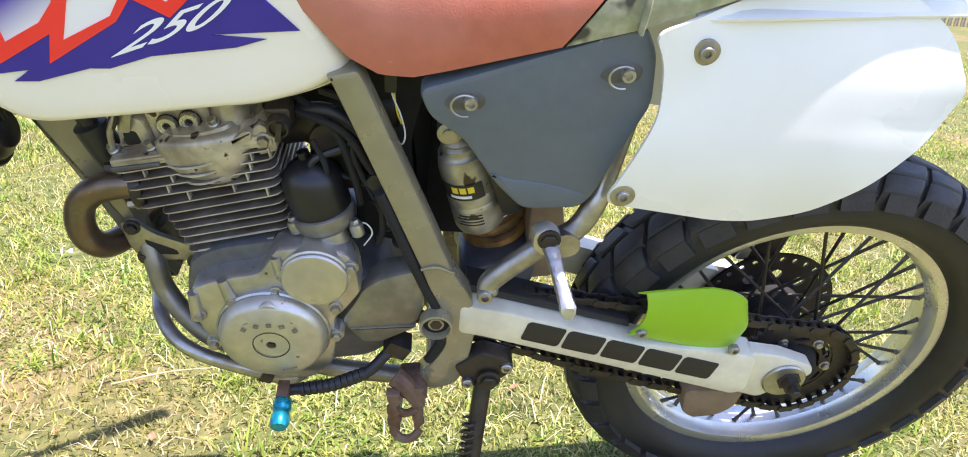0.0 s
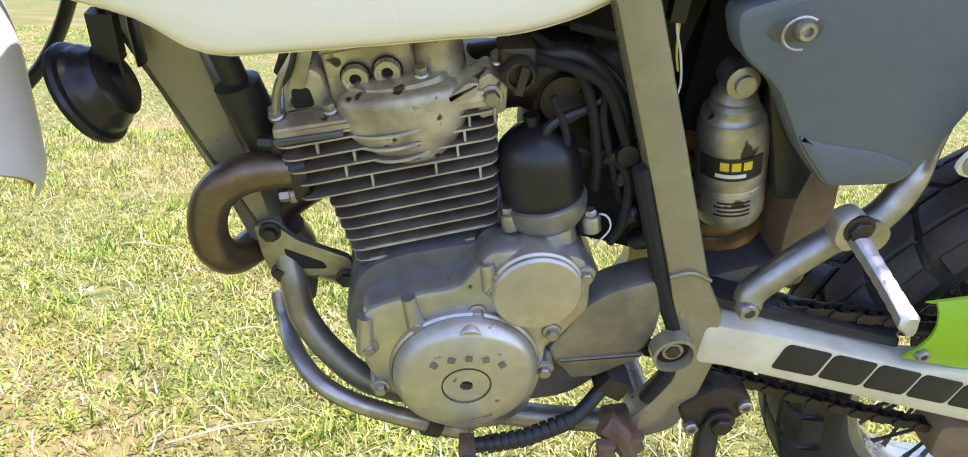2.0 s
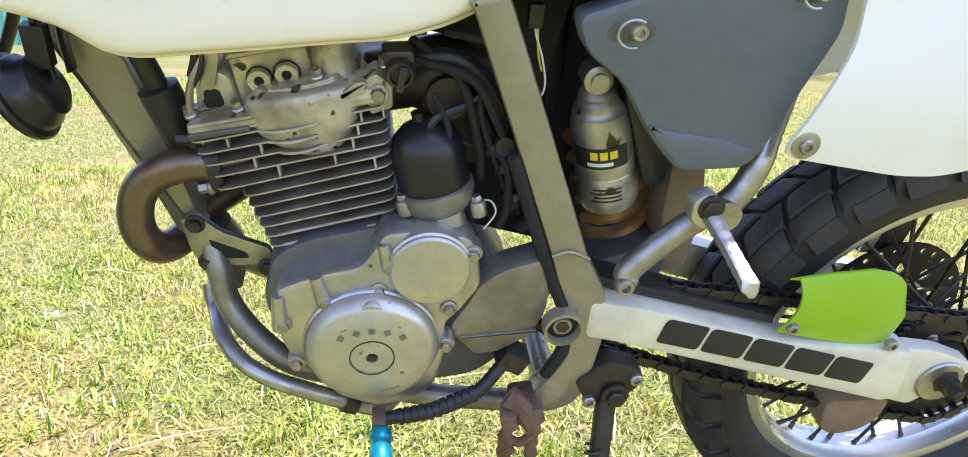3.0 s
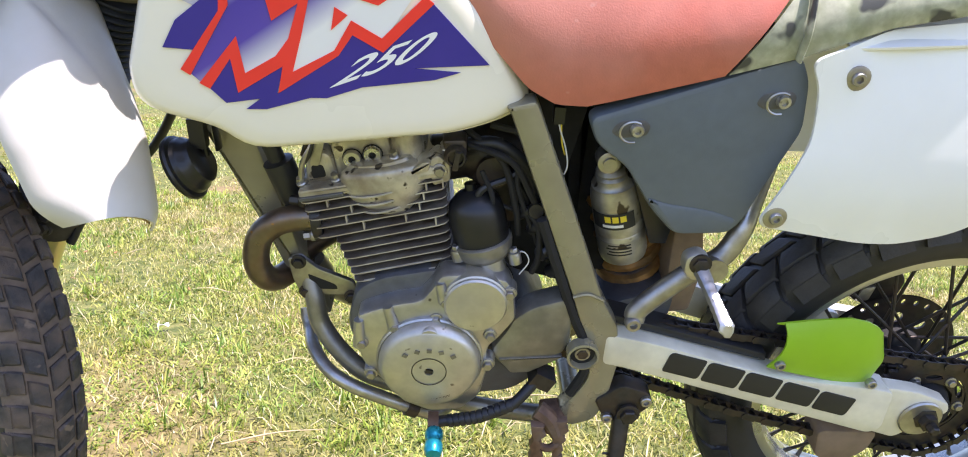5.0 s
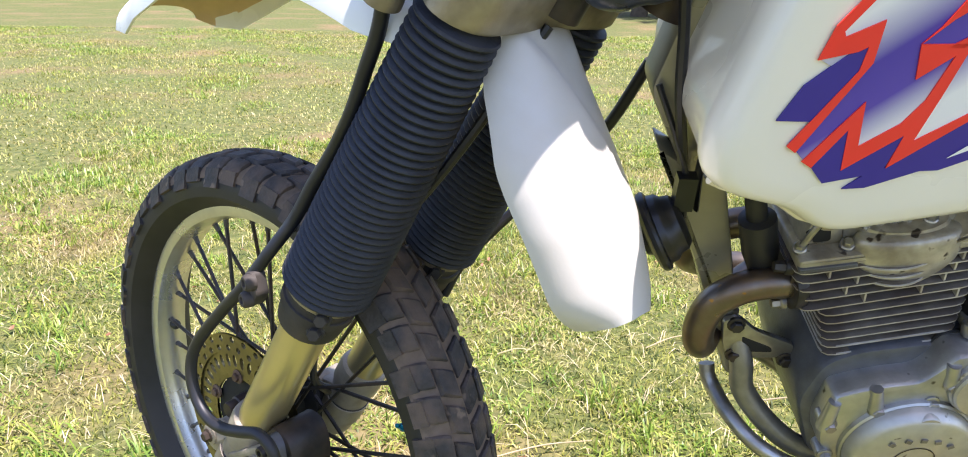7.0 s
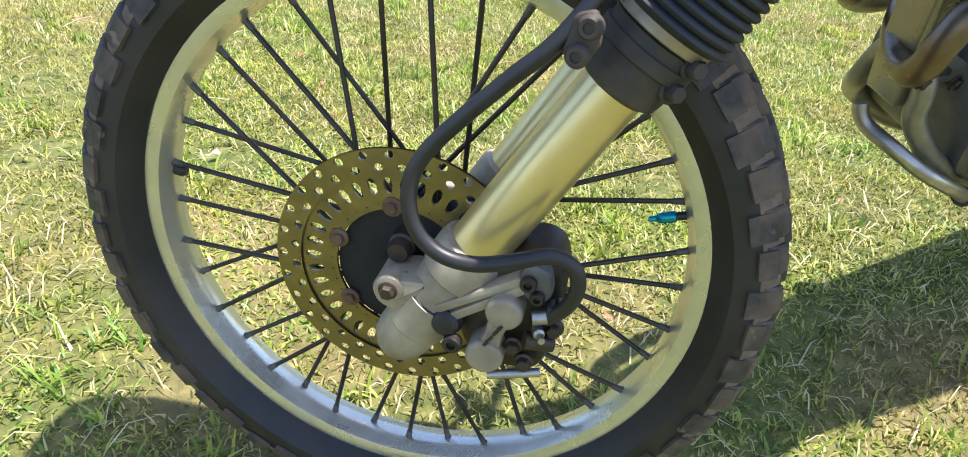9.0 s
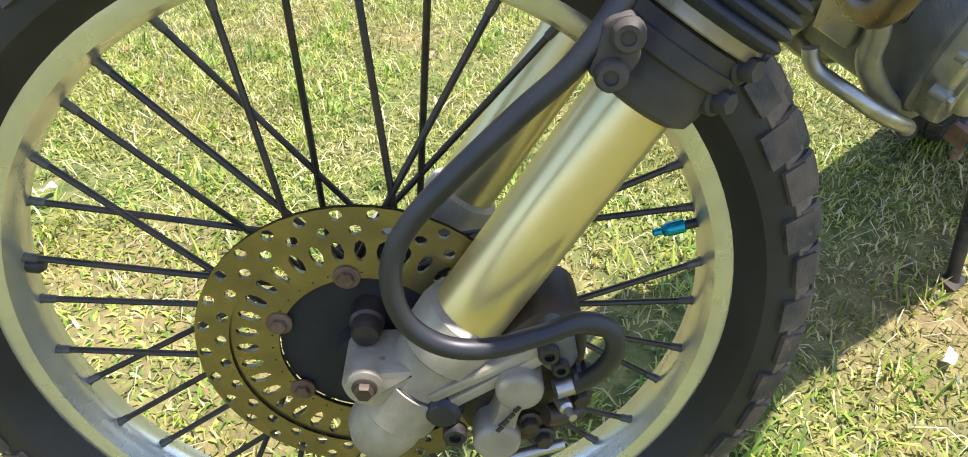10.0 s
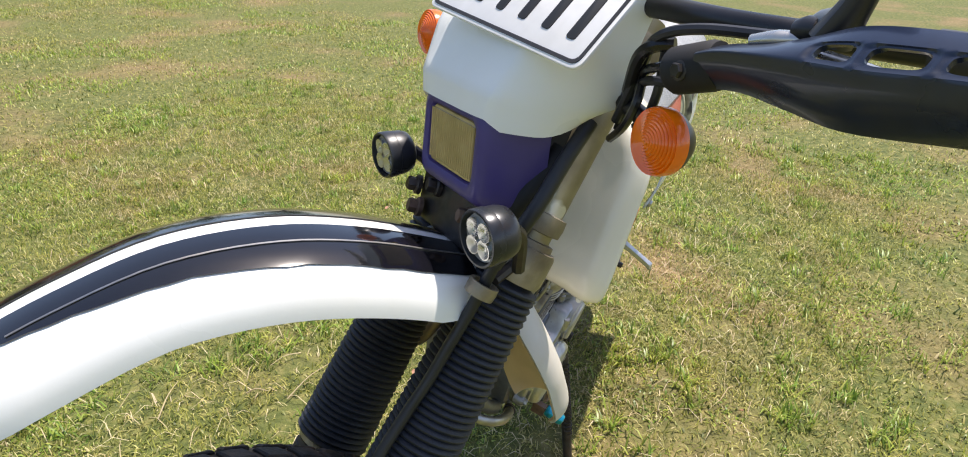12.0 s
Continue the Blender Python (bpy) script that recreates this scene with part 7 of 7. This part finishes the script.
    for k, run in enumerate(runs):
        part("cable", tube(run, 0.0046 if k == 0 else 0.006 if k == 3 else 0.0042, 8), BLACK if k % 2 else RUBBER, hb)
    # hose and leads that cross the side of the lamp
    part("headlamp_lead", tube([(0.345, -0.112, 0.735), (0.318, -0.118, 0.700), (0.292, -0.120, 0.655), (0.272, -0.112, 0.615), (0.260, -0.106, 0.590)], 0.0078, 10), RUBBER, hl)
    part("loom", tube([(0.335, -0.09, 0.70), (0.300, -0.085, 0.655), (0.29, -0.06, 0.62), (0.30, -0.02, 0.59)], 0.013, 10), MATT, hl)
    part("lamp_back", slab([(0.285, 0.60), (0.345, 0.60), (0.365, 0.73), (0.30, 0.745), (0.275, 0.65)], -0.07, 0.07, 0.01, round_=0.02), MATT, hl, "black lamp housing in the shade of the cowl")
    for k, (x, y, z) in enumerate(((0.262, 0.085, 0.612), (0.258, 0.070, 0.590), (0.268, 0.045, 0.622), (0.270, -0.03, 0.612), (0.266, -0.075, 0.600))):
        part("bracket_nut", bolt((x, y, z), 0.0085, 0.014, (-0.9, 0.2, 0.2)), RUST if k % 2 else DARKSTEEL, hl)
    part("lamp_stay", slab([(0.262, 0.575), (0.300, 0.560), (0.310, 0.640), (0.272, 0.640)], -0.085, 0.085, 0.004, round_=0.006), DARKSTEEL, hl, "dark steel lamp stay")


def hoses():
    b = part("brake_hose", tube([(0.260, -0.106, 0.590), (0.246, -0.096, 0.540), (0.228, -0.092, 0.500), (0.210, -0.089, 0.460), (0.187, -0.087, 0.420), (0.162, -0.089, 0.380), (0.143, -0.095, 0.340), (0.124, -0.112, 0.300), (0.100, -0.124, 0.258), (0.074, -0.127, 0.227), (0.043, -0.130, 0.188), (0.024, -0.132, 0.160), (0.0165, -0.134, 0.137), (0.0190, -0.136, 0.112), (0.031, -0.137, 0.092), (0.052, -0.138, 0.081), (0.078, -0.137, 0.081), (0.107, -0.134, 0.091), (0.131, -0.130, 0.100), (0.1495, -0.128, 0.094), (0.157, -0.126, 0.076), (0.153, -0.120, 0.052), (0.140, -0.112, 0.030)], 0.0065, 12), RUBBER, bike, "thick black brake hose looped past the fork leg", STEER)
    cl = part("hose_clamp", slab([(0.104, 0.252), (0.120, 0.245), (0.130, 0.262), (0.122, 0.285), (0.108, 0.280)], -0.129, -0.114, 0.003, round_=0.005), DUSTY, b, "dusty clamp that holds the hose")
    for x, z in ((0.116, 0.254), (0.120, 0.274)):
        part("clamp_bolt", lathe([(0.0085, -0.004), (0.0085, 0.004), (0.0065, 0.007), (0.004, 0.007), (0.0035, 0.005), (0.0, 0.005)], (x, -0.129, z), (-0.2, -0.97, 0), 16), DUSTY, cl)
    c = new("brake_caliper")
    c.parent, c.matrix_basis = bike, STEER
    tagged(c, "grimy two-piston brake caliper behind the fork leg")
    part("caliper_body", slab([(0.060, -0.002), (0.080, 0.045), (0.112, 0.082), (0.138, 0.080), (0.150, 0.055), (0.152, -0.005), (0.143, -0.040), (0.104, -0.046), (0.076, -0.034)], -0.098, -0.045, 0.008, round_=0.012), DARKSTEEL, c)
    part("piston_neck", slab([(0.093, 0.020), (0.114, 0.022), (0.108, 0.004), (0.108, -0.016), (0.085, -0.016), (0.092, 0.002)], -0.118, -0.09, 0.004, round_=0.006), CAST, c)
    for x, z, r in ((0.105, 0.028, 0.0152), (0.096, -0.021, 0.0158)):
        part("piston_cap", lathe([(r + 0.001, -0.016), (r + 0.001, 0.003), (r, 0.0055), (r - 0.002, 0.007), (r - 0.004, 0.0072), (0.0, 0.0076)], (x, -0.114, z), (0, -1, 0), 26), CAST, c, "bare alloy piston housing")
    for k in range(4):
        part("maker_mark", block(0.0955 + 0.0030 * k, -0.1217, -0.004 + 0.0065 * k, 0.0028, 0.0010, 0.0055, Matrix.Rotation(0.55, 3, "Y")), DARKSTEEL, c)
    for dx, dz in ((0.0, 0.0), (0.008, -0.009)):
        part("caliper_arm", slab([(0.044 + dx, 0.012 + dz), (0.050 + dx, 0.006 + dz), (0.127 + dx * 0.5, 0.063 + dz * 0.6), (0.121 + dx * 0.5, 0.070 + dz * 0.6)], -0.112, -0.094, 0.002, round_=0.003), CAST, c, "pale cast rail of the caliper bracket")
    part("bracket_eye", slab([(0.108, 0.066), (0.118, 0.080), (0.134, 0.074), (0.141, 0.052), (0.132, 0.040), (0.118, 0.044)], -0.114, -0.080, 0.004, round_=0.008), CASE, c)
    for x, z, r in ((0.119, 0.061, 0.0072), (0.1285, 0.050, 0.0062), (0.0665, -0.018, 0.0085)):
        part("caliper_bolt", socket((x, -0.114, z), r, 0.006), DARKSTEEL, c)
    part("rubber_boot", lathe([(0.0135, -0.01), (0.0145, 0.0), (0.0115, 0.004), (0.0125, 0.008), (0.009, 0.012), (0.0, 0.013)], (0.0575, -0.104, -0.003), (-0.1, -1, 0.1), 20), RUBBER, c, "black rubber slide boot")
    part("slide_pin", tube([(0.128, -0.116, 0.030), (0.144, -0.112, 0.034)], 0.0068, 12, smooth=0), STEEL, c)
    part("pin_boot", lathe([(0.0085, 0), (0.0095, 0.003), (0.0075, 0.006), (0.0095, 0.009), (0.0070, 0.013)], (0.140, -0.110, 0.038), (0.9, 0, 0.3), 14), RUBBER, c)
    part("hanger_pin", tube([(0.102, -0.116, -0.041), (0.146, -0.108, -0.030)], 0.0042, 10, smooth=0), STEEL, c)
    part("pad_retainer", tube([(0.126, -0.116, 0.006), (0.150, -0.108, 0.004)], 0.0078, 12, smooth=0), DARKSTEEL, c)
    part("bleed_nipple", lathe([(0.005, 0), (0.005, 0.010), (0.003, 0.012), (0.003, 0.020)], (0.134, -0.112, 0.018), (0.3, -0.9, 0.1), 10), STEEL, c)
    for x, z in ((0.118, -0.008), (0.130, -0.022), (0.148, 0.020)):
        part("caliper_pin", bolt((x, -0.108, z), 0.0062, 0.009), DARKSTEEL, c)
    part("clutch_cable", tube([(-0.600, 0.030, 0.560), (-0.580, 0.046, 0.594), (-0.545, 0.066, 0.628), (-0.486, 0.087, 0.683), (-0.4305, 0.060, 0.768), (-0.395, 0.040, 0.860)], 0.0062, 10), RUBBER, bike, "black cable from the fork up to the steering head")
    part("drive_cable", tube([(0.07, 0.02, 0.05), (0.10, -0.03, 0.11), (0.145, -0.06, 0.20), (0.20, -0.06, 0.30), (0.28, -0.04, 0.42), (0.34, 0.0, 0.55)], 0.0045, 8), RUBBER, bike, "thin black speedometer cable", STEER)


tank_body = tank()
seat()
side_panels()
frame_parts()
engine()
rear_end()
front_group()
cockpit()
hoses()


# ---- tank graphics ----
def fade_vinyl():
    """White vinyl printed with a soft violet band across."""
    m = bpy.data.materials.new("faded_violet_vinyl")
    m.use_nodes = True
    t, nodes = m.node_tree, m.node_tree.nodes
    bsdf = nodes["Principled BSDF"]
    bsdf.inputs["Roughness"].default_value = 0.3
    tc, dot, r = nodes.new("ShaderNodeTexCoord"), nodes.new("ShaderNodeVectorMath"), nodes.new("ShaderNodeValToRGB")
    dot.operation = "DOT_PRODUCT"
    dot.inputs[1].default_value = (-0.62, 0, 0.95)
    mr = nodes.new("ShaderNodeMapRange")
    mr.inputs["From Min"].default_value, mr.inputs["From Max"].default_value = 0.99, 1.13
    t.links.new(tc.outputs["Object"], dot.inputs[0])
    t.links.new(dot.outputs["Value"], mr.inputs["Value"])
    t.links.new(mr.outputs[0], r.inputs[0])
    stops = [(0.12, (0.80, 0.80, 0.78)), (0.36, (0.10, 0.06, 0.38)), (0.62, (0.075, 0.045, 0.34)), (0.93, (0.80, 0.80, 0.78))]
    while len(r.color_ramp.elements) < 4:
        r.color_ramp.elements.new(0.5)
    for e, (p, c) in zip(r.color_ramp.elements, stops):
        e.position, e.color = p, (*c, 1)
    t.links.new(r.outputs[0], bsdf.inputs["Base Color"])
    return m


FADE = fade_vinyl()


def tank_graphics():
    fade = [(-0.317, 0.876), (-0.332, 0.892), (-0.297, 0.938), (-0.326, 0.954), (-0.319, 0.977), (-0.293, 1.009), (-0.262, 1.020), (-0.242, 1.034), (-0.224, 1.056), (-0.192, 1.059), (-0.192, 1.034), (-0.215, 0.999),
            (-0.160, 1.015), (-0.112, 0.961), (-0.146, 0.911), (-0.175, 0.929), (-0.189, 0.900), (-0.247, 0.866), (-0.244, 0.894), (-0.284, 0.877), (-0.284, 0.916)]
    g = flat_shape(fade, FADE, tank_body, "sticker", 0.0012, "violet and white faded tank sticker with red zigzags")
    violet = [
        [(-0.347, 0.911), (-0.333, 0.936), (-0.307, 0.956), (-0.288, 0.962), (-0.297, 0.938), (-0.321, 0.908)],
        [(-0.303, 1.017), (-0.292, 1.031), (-0.262, 1.045), (-0.227, 1.052), (-0.211, 1.061), (-0.225, 1.041), (-0.262, 1.021), (-0.276, 1.022)],
        [(-0.310, 0.870), (-0.297, 0.855), (-0.265, 0.858), (-0.279, 0.848), (-0.260, 0.847), (-0.218, 0.857), (-0.202, 0.856), (-0.167, 0.866), (-0.095, 0.871), (-0.068, 0.878), (-0.116, 0.884),
         (-0.038, 0.885), (-0.098, 0.949), (-0.146, 0.902), (-0.175, 0.919), (-0.189, 0.899), (-0.249, 0.863), (-0.241, 0.891), (-0.285, 0.865), (-0.289, 0.899)],
        [(-0.217, 0.997), (-0.191, 1.031), (-0.187, 1.057), (-0.177, 1.048), (-0.170, 1.037), (-0.161, 1.020), (-0.180, 1.017)],
        [(-0.151, 0.959), (-0.133, 0.985), (-0.120, 0.973), (-0.141, 0.958)]]
    red = [
        [(-0.328, 0.954), (-0.300, 0.958), (-0.293, 0.961), (-0.295, 0.944), (-0.334, 0.890), (-0.326, 0.884), (-0.286, 0.949), (-0.286, 0.979), (-0.312, 0.969), (-0.314, 0.973), (-0.290, 1.003), (-0.262, 1.017),
         (-0.258, 0.995), (-0.249, 1.013), (-0.240, 1.025), (-0.220, 1.041), (-0.206, 1.059), (-0.222, 1.059), (-0.246, 1.033), (-0.251, 1.023), (-0.253, 1.031), (-0.272, 1.021), (-0.295, 1.009), (-0.321, 0.977)],
        [(-0.319, 0.876), (-0.282, 0.920), (-0.277, 0.884), (-0.248, 0.900), (-0.235, 0.917), (-0.224, 0.950), (-0.249, 0.934), (-0.254, 0.960), (-0.221, 0.958), (-0.213, 0.959), (-0.223, 0.919), (-0.233, 0.884),
         (-0.193, 0.904), (-0.176, 0.933), (-0.147, 0.915), (-0.105, 0.955), (-0.096, 0.948), (-0.146, 0.901), (-0.175, 0.919), (-0.189, 0.899), (-0.248, 0.863), (-0.242, 0.890), (-0.285, 0.865), (-0.289, 0.899), (-0.310, 0.870)],
        [(-0.254, 0.960), (-0.243, 0.971), (-0.228, 0.994), (-0.202, 1.025), (-0.194, 1.059), (-0.182, 1.059), (-0.193, 1.030), (-0.215, 0.999), (-0.180, 1.017), (-0.159, 1.019), (-0.151, 1.009), (-0.180, 1.008), (-0.235, 0.976), (-0.249, 0.964)],
        [(-0.212, 0.966), (-0.196, 0.981), (-0.172, 0.987), (-0.192, 0.964), (-0.191, 0.973), (-0.220, 0.955), (-0.233, 0.956)],
        [(-0.195, 0.924), (-0.191, 0.946), (-0.179, 0.938)],
        [(-0.171, 0.954), (-0.143, 0.993), (-0.133, 0.985), (-0.151, 0.959), (-0.141, 0.958), (-0.121, 0.973), (-0.116, 0.968), (-0.150, 0.947)]]
    for p in violet:
        flat_shape(p, BLUE, g, "violet_shape", 0.0018)
    for p in red:
        flat_shape(p, RED, g, "red_shape", 0.0024)
    # the displacement figure
    cu = bpy.data.curves.new("figure", "FONT")
    cu.body, cu.size, cu.shear, cu.space_character, cu.offset = "250", 0.044, 1.0, 0.97, 0.0004
    tmp = bpy.data.objects.new("figure", cu)
    me = bpy.data.meshes.new_from_object(tmp)
    bpy.data.objects.remove(tmp)
    a = radians(20)
    for v in me.vertices:
        x = -0.200 + v.co.x * math.cos(a) * 1.42 - v.co.y * math.sin(a)
        z = 0.8665 + v.co.x * math.sin(a) * 1.25 + v.co.y * math.cos(a) * 0.60
        v.co = (x, -tank_half(x, z) - 0.0026, z)
    me.materials.append(DECAL_WHITE)
    ob = new("figure", me)
    ob.parent = g


tank_graphics()


# ---- far side of the lawn: sheet fence, trees, palm and house ----
TEALSHEET = material("teal_sheet_metal", (0.05, 0.22, 0.19), 0.5, vary=0.08, scale=2, bump=0.0, second=(0.09, 0.28, 0.25), patch=0.6)
BARK = material("bark", (0.10, 0.075, 0.05), 0.9, vary=0.3, scale=14, bump=0.4, second=(0.05, 0.04, 0.03), patch=4)
TERRA = material("terracotta_render", (0.46, 0.19, 0.10), 0.85, vary=0.08, scale=6, bump=0.1, second=(0.36, 0.15, 0.09), patch=1.2)
ROOF = material("red_brown_roof", (0.17, 0.07, 0.05), 0.7, vary=0.15, scale=10, bump=0.1)
CANOPY = leaf_material("tree_leaves", [(0.0, (0.02, 0.045, 0.012)), (0.5, (0.045, 0.085, 0.02)), (0.85, (0.09, 0.14, 0.035)), (1.0, (0.18, 0.22, 0.07))], 0.45, 0.25)
FROND = leaf_material("palm_leaflets", [(0.0, (0.07, 0.11, 0.02)), (0.6, (0.16, 0.19, 0.04)), (1.0, (0.34, 0.30, 0.09))], 0.45, 0.3)
GREYWOOD = material("grey_wood", (0.30, 0.24, 0.19), 0.8, vary=0.15, scale=20, bump=0.2)


def at(az, dist):
    return Vector((math.sin(radians(az)) * dist, math.cos(radians(az)) * dist, 0))


def fence():
    f = new("sheet_fence")
    tagged(f, "long teal corrugated sheet fence at the lawn's edge", "fence")
    a, b = at(-50, 30), at(-9, 24)
    d = (b - a).normalized()
    n = int((b - a).length / 0.9)
    side = Vector((-d.y, d.x, 0))
    for k in range(n):
        bm = bmesh.new()
        lo = [a + d * (0.9 * k + 0.09 * i) + side * (0.03 if i % 2 else 0.0) for i in range(11)]
        rings(bm, [[p + Vector((0, 0, z)) for p in lo] + [p + side * 0.004 + Vector((0, 0, z)) for p in lo[::-1]] for z in (-0.05, 1.02 + 0.02 * (k % 3))])
        part("sheet", bm, TEALSHEET, f, flat=True)
    g = new("picket_fence")
    tagged(g, "pale weathered picket fence beyond the lawn", "fence")
    c = at(37, 17)
    for k in range(30):
        p = c + Vector((0.11 * k, -0.04 * k, 0))
        part("picket", block(p.x, p.y, 0.30, 0.075, 0.02, 0.62 + 0.02 * (k % 2)), GREYWOOD, g)
    part("rail", tube([c + Vector((0, 0.03, 0.45)), c + Vector((3.3, -1.29, 0.45))], 0.025, 6, smooth=0), GREYWOOD, g)


def leaves(n, centre, spread, size, seed):
    """Loose leaf quads in uneven clumps."""
    rng = np.random.default_rng(seed)
    k = max(6, n // 90)
    cl = rng.normal(0, 1, (k, 3))
    cl = cl / np.linalg.norm(cl, axis=1)[:, None] * rng.uniform(0.35, 1.0, (k, 1)) * np.array(spread)
    p = cl[rng.integers(0, k, n)] + rng.normal(0, 0.16, (n, 3)) * np.array(spread) + np.array(centre)
    q = rng.normal(0, 1, (n, 3))
    q /= np.linalg.norm(q, axis=1)[:, None]
    r = np.cross(q, rng.normal(0, 1, (n, 3)))
    r /= np.linalg.norm(r, axis=1)[:, None]
    s = rng.uniform(0.6, 1.3, (n, 1)) * size
    v = np.stack([p - q * s, p + r * s * 0.4, p + q * s, p - r * s * 0.4], 1).reshape(-1, 3)
    return v, np.arange(n * 4).reshape(-1, 4)


def tree(az, dist, h, crown, seed, n=2600):
    rng = random.Random(seed)
    o = at(az, dist)
    t = new("tree")
    t.location = o
    tagged(t, "dark leafy broadleaf tree behind the lawn", "tree", "trees behind the lawn")
    top = Vector((rng.uniform(-0.3, 0.3), rng.uniform(-0.3, 0.3), h * 0.7))
    part("trunk", tube([(0, 0, -0.1), top * 0.35 + Vector((0.1, 0, 0)), top * 0.7, top], [0.20, 0.16, 0.12, 0.05], 10), BARK, t)
    for k in range(6):
        a = rng.uniform(0, 6.28)
        s = top * rng.uniform(0.35, 0.8)
        part("limb", tube([s, s + Vector((math.cos(a) * 0.6, math.sin(a) * 0.6, 0.5)), s + Vector((math.cos(a) * crown * 0.8, math.sin(a) * crown * 0.8, 0.9))], [0.07, 0.05, 0.02], 7), BARK, t)
    v, f = leaves(n, (0, 0, h * 0.62), (crown, crown, h * 0.42), 0.16, seed)
    me = bpy.data.meshes.new("crown")
    me.from_pydata(v.tolist(), [], f.tolist())
    me.materials.append(CANOPY)
    c = new("crown", me)
    c.parent = t


def palm(az, dist, h, seed):
    rng = random.Random(seed)
    t = new("palm")
    t.location = at(az, dist)
    tagged(t, "coconut palm with yellowing drooping fronds", "palm", "palms by the house")
    part("trunk", tube([(0, 0, -0.1), (0.1, 0, h * 0.5), (0.15, 0.05, h)], [0.16, 0.13, 0.11], 10), BARK, t)
    for k in range(13):
        a = 2 * math.pi * k / 13 + rng.uniform(-0.2, 0.2)
        up = rng.uniform(-0.1, 0.9)
        d = Vector((math.cos(a), math.sin(a), 0))
        s = Vector((0.15, 0.05, h))
        ln = rng.uniform(1.8, 2.5)
        mid = [s, s + d * ln * 0.35 + Vector((0, 0, up * 0.7)), s + d * ln * 0.75 + Vector((0, 0, up * 0.6 - 0.3)), s + d * ln + Vector((0, 0, up * 0.2 - 1.1))]
        line = smooth_line(mid, 9)
        bm = bmesh.new()
        side = Vector((-d.y, d.x, 0))
        for i, p in enumerate(line[2:]):
            w = 0.55 * math.sin(math.pi * min(1, (i + 3) / (len(line) + 1))) + 0.08
            for sg in (-1, 1):
                q = p + side * sg * w + Vector((0, 0, -w * rng.uniform(0.6, 1.1))) + d * 0.2
                u = d * 0.03
                bm.faces.new([bm.verts.new(c) for c in (p - u, p + u, q)])
        tube(mid, [0.025, 0.02, 0.015, 0.006], 6, bm, 8)
        part("frond", bm, FROND, t, flat=True)


def house():
    o = at(24, 24)
    h = new("house")
    h.location = o
    tagged(h, "terracotta house with a red-brown roof among the trees", "house")
    bm = bmesh.new()
    for x0, x1, z0, z1 in ((-4, -2.6, 0, 3), (-1.4, 1.2, 0, 3), (2.4, 5, 0, 3), (-2.6, -1.4, 0, 0.9), (-2.6, -1.4, 2.2, 3), (1.2, 2.4, 0, 0.9), (1.2, 2.4, 2.2, 3)):
        block((x0 + x1) / 2, 0, (z0 + z1) / 2, x1 - x0, 0.2, z1 - z0, None, bm)
    block(-3.9, 3.0, 1.5, 0.2, 6, 3, None, bm)
    block(4.9, 3.0, 1.5, 0.2, 6, 3, None, bm)
    part("wall", bm, TERRA, h, flat=True)
    part("roof", slab([(-4.8, 2.95), (5.8, 2.95), (4.2, 4.6), (-3.2, 4.6)], -0.9, 6.5, 0.05), ROOF, h, flat=True)
    part("fascia", block(0.5, -0.95, 2.92, 10.6, 0.06, 0.22), PLATE, h, flat=True)
    for x in (-2.0, 1.8):
        w = part("window", block(x, 0.06, 1.55, 1.2, 0.03, 1.3), BLACK, h, flat=True)
        bm = bmesh.new()
        block(x, -0.02, 0.93, 1.3, 0.12, 0.07, None, bm), block(x, 0.0, 1.55, 0.05, 0.08, 1.3, None, bm)
        part("window_frame", bm, GREYWOOD, w, flat=True)


fence()
house()
for az, dist, hh, cr, sd in ((-48, 36, 6, 2.6, 11), (-40, 35, 5, 2.4, 12), (-33, 33, 6, 2.6, 13), (-26, 31, 5.5, 2.5, 14), (-19, 32, 6, 2.8, 15), (-12, 30, 6, 2.6, 16), (-4, 22, 5, 2.2, 17), (3, 19, 4.6, 2.1, 18), (9, 17, 4.4, 1.9, 19), (14, 18, 4.6, 1.9, 20), (33, 26, 6, 2.4, 21), (42, 28, 6, 2.6, 22), (52, 30, 6, 2.6, 23)):
    tree(az, dist, hh, cr, sd)
for az, dist, hh, sd in ((18.5, 15.5, 2.9, 31), (27, 16.5, 3.1, 32), (31, 19, 3.4, 33)):
    palm(az, dist, hh, sd)


# ---- keep every piece at most two levels below its thing ----
def settle_levels():
    moves = []
    for ob in bpy.data.objects:
        chain = [ob]
        while chain[-1].parent:
            chain.append(chain[-1].parent)
        if len(chain) > 3:
            m = Matrix.Identity(4)
            for step in chain[:-2]:
                m = step.matrix_basis @ m
            moves.append((ob, chain[-2], m))
    for ob, part_of, m in moves:
        ob.parent, ob.matrix_basis = part_of, m


settle_levels()
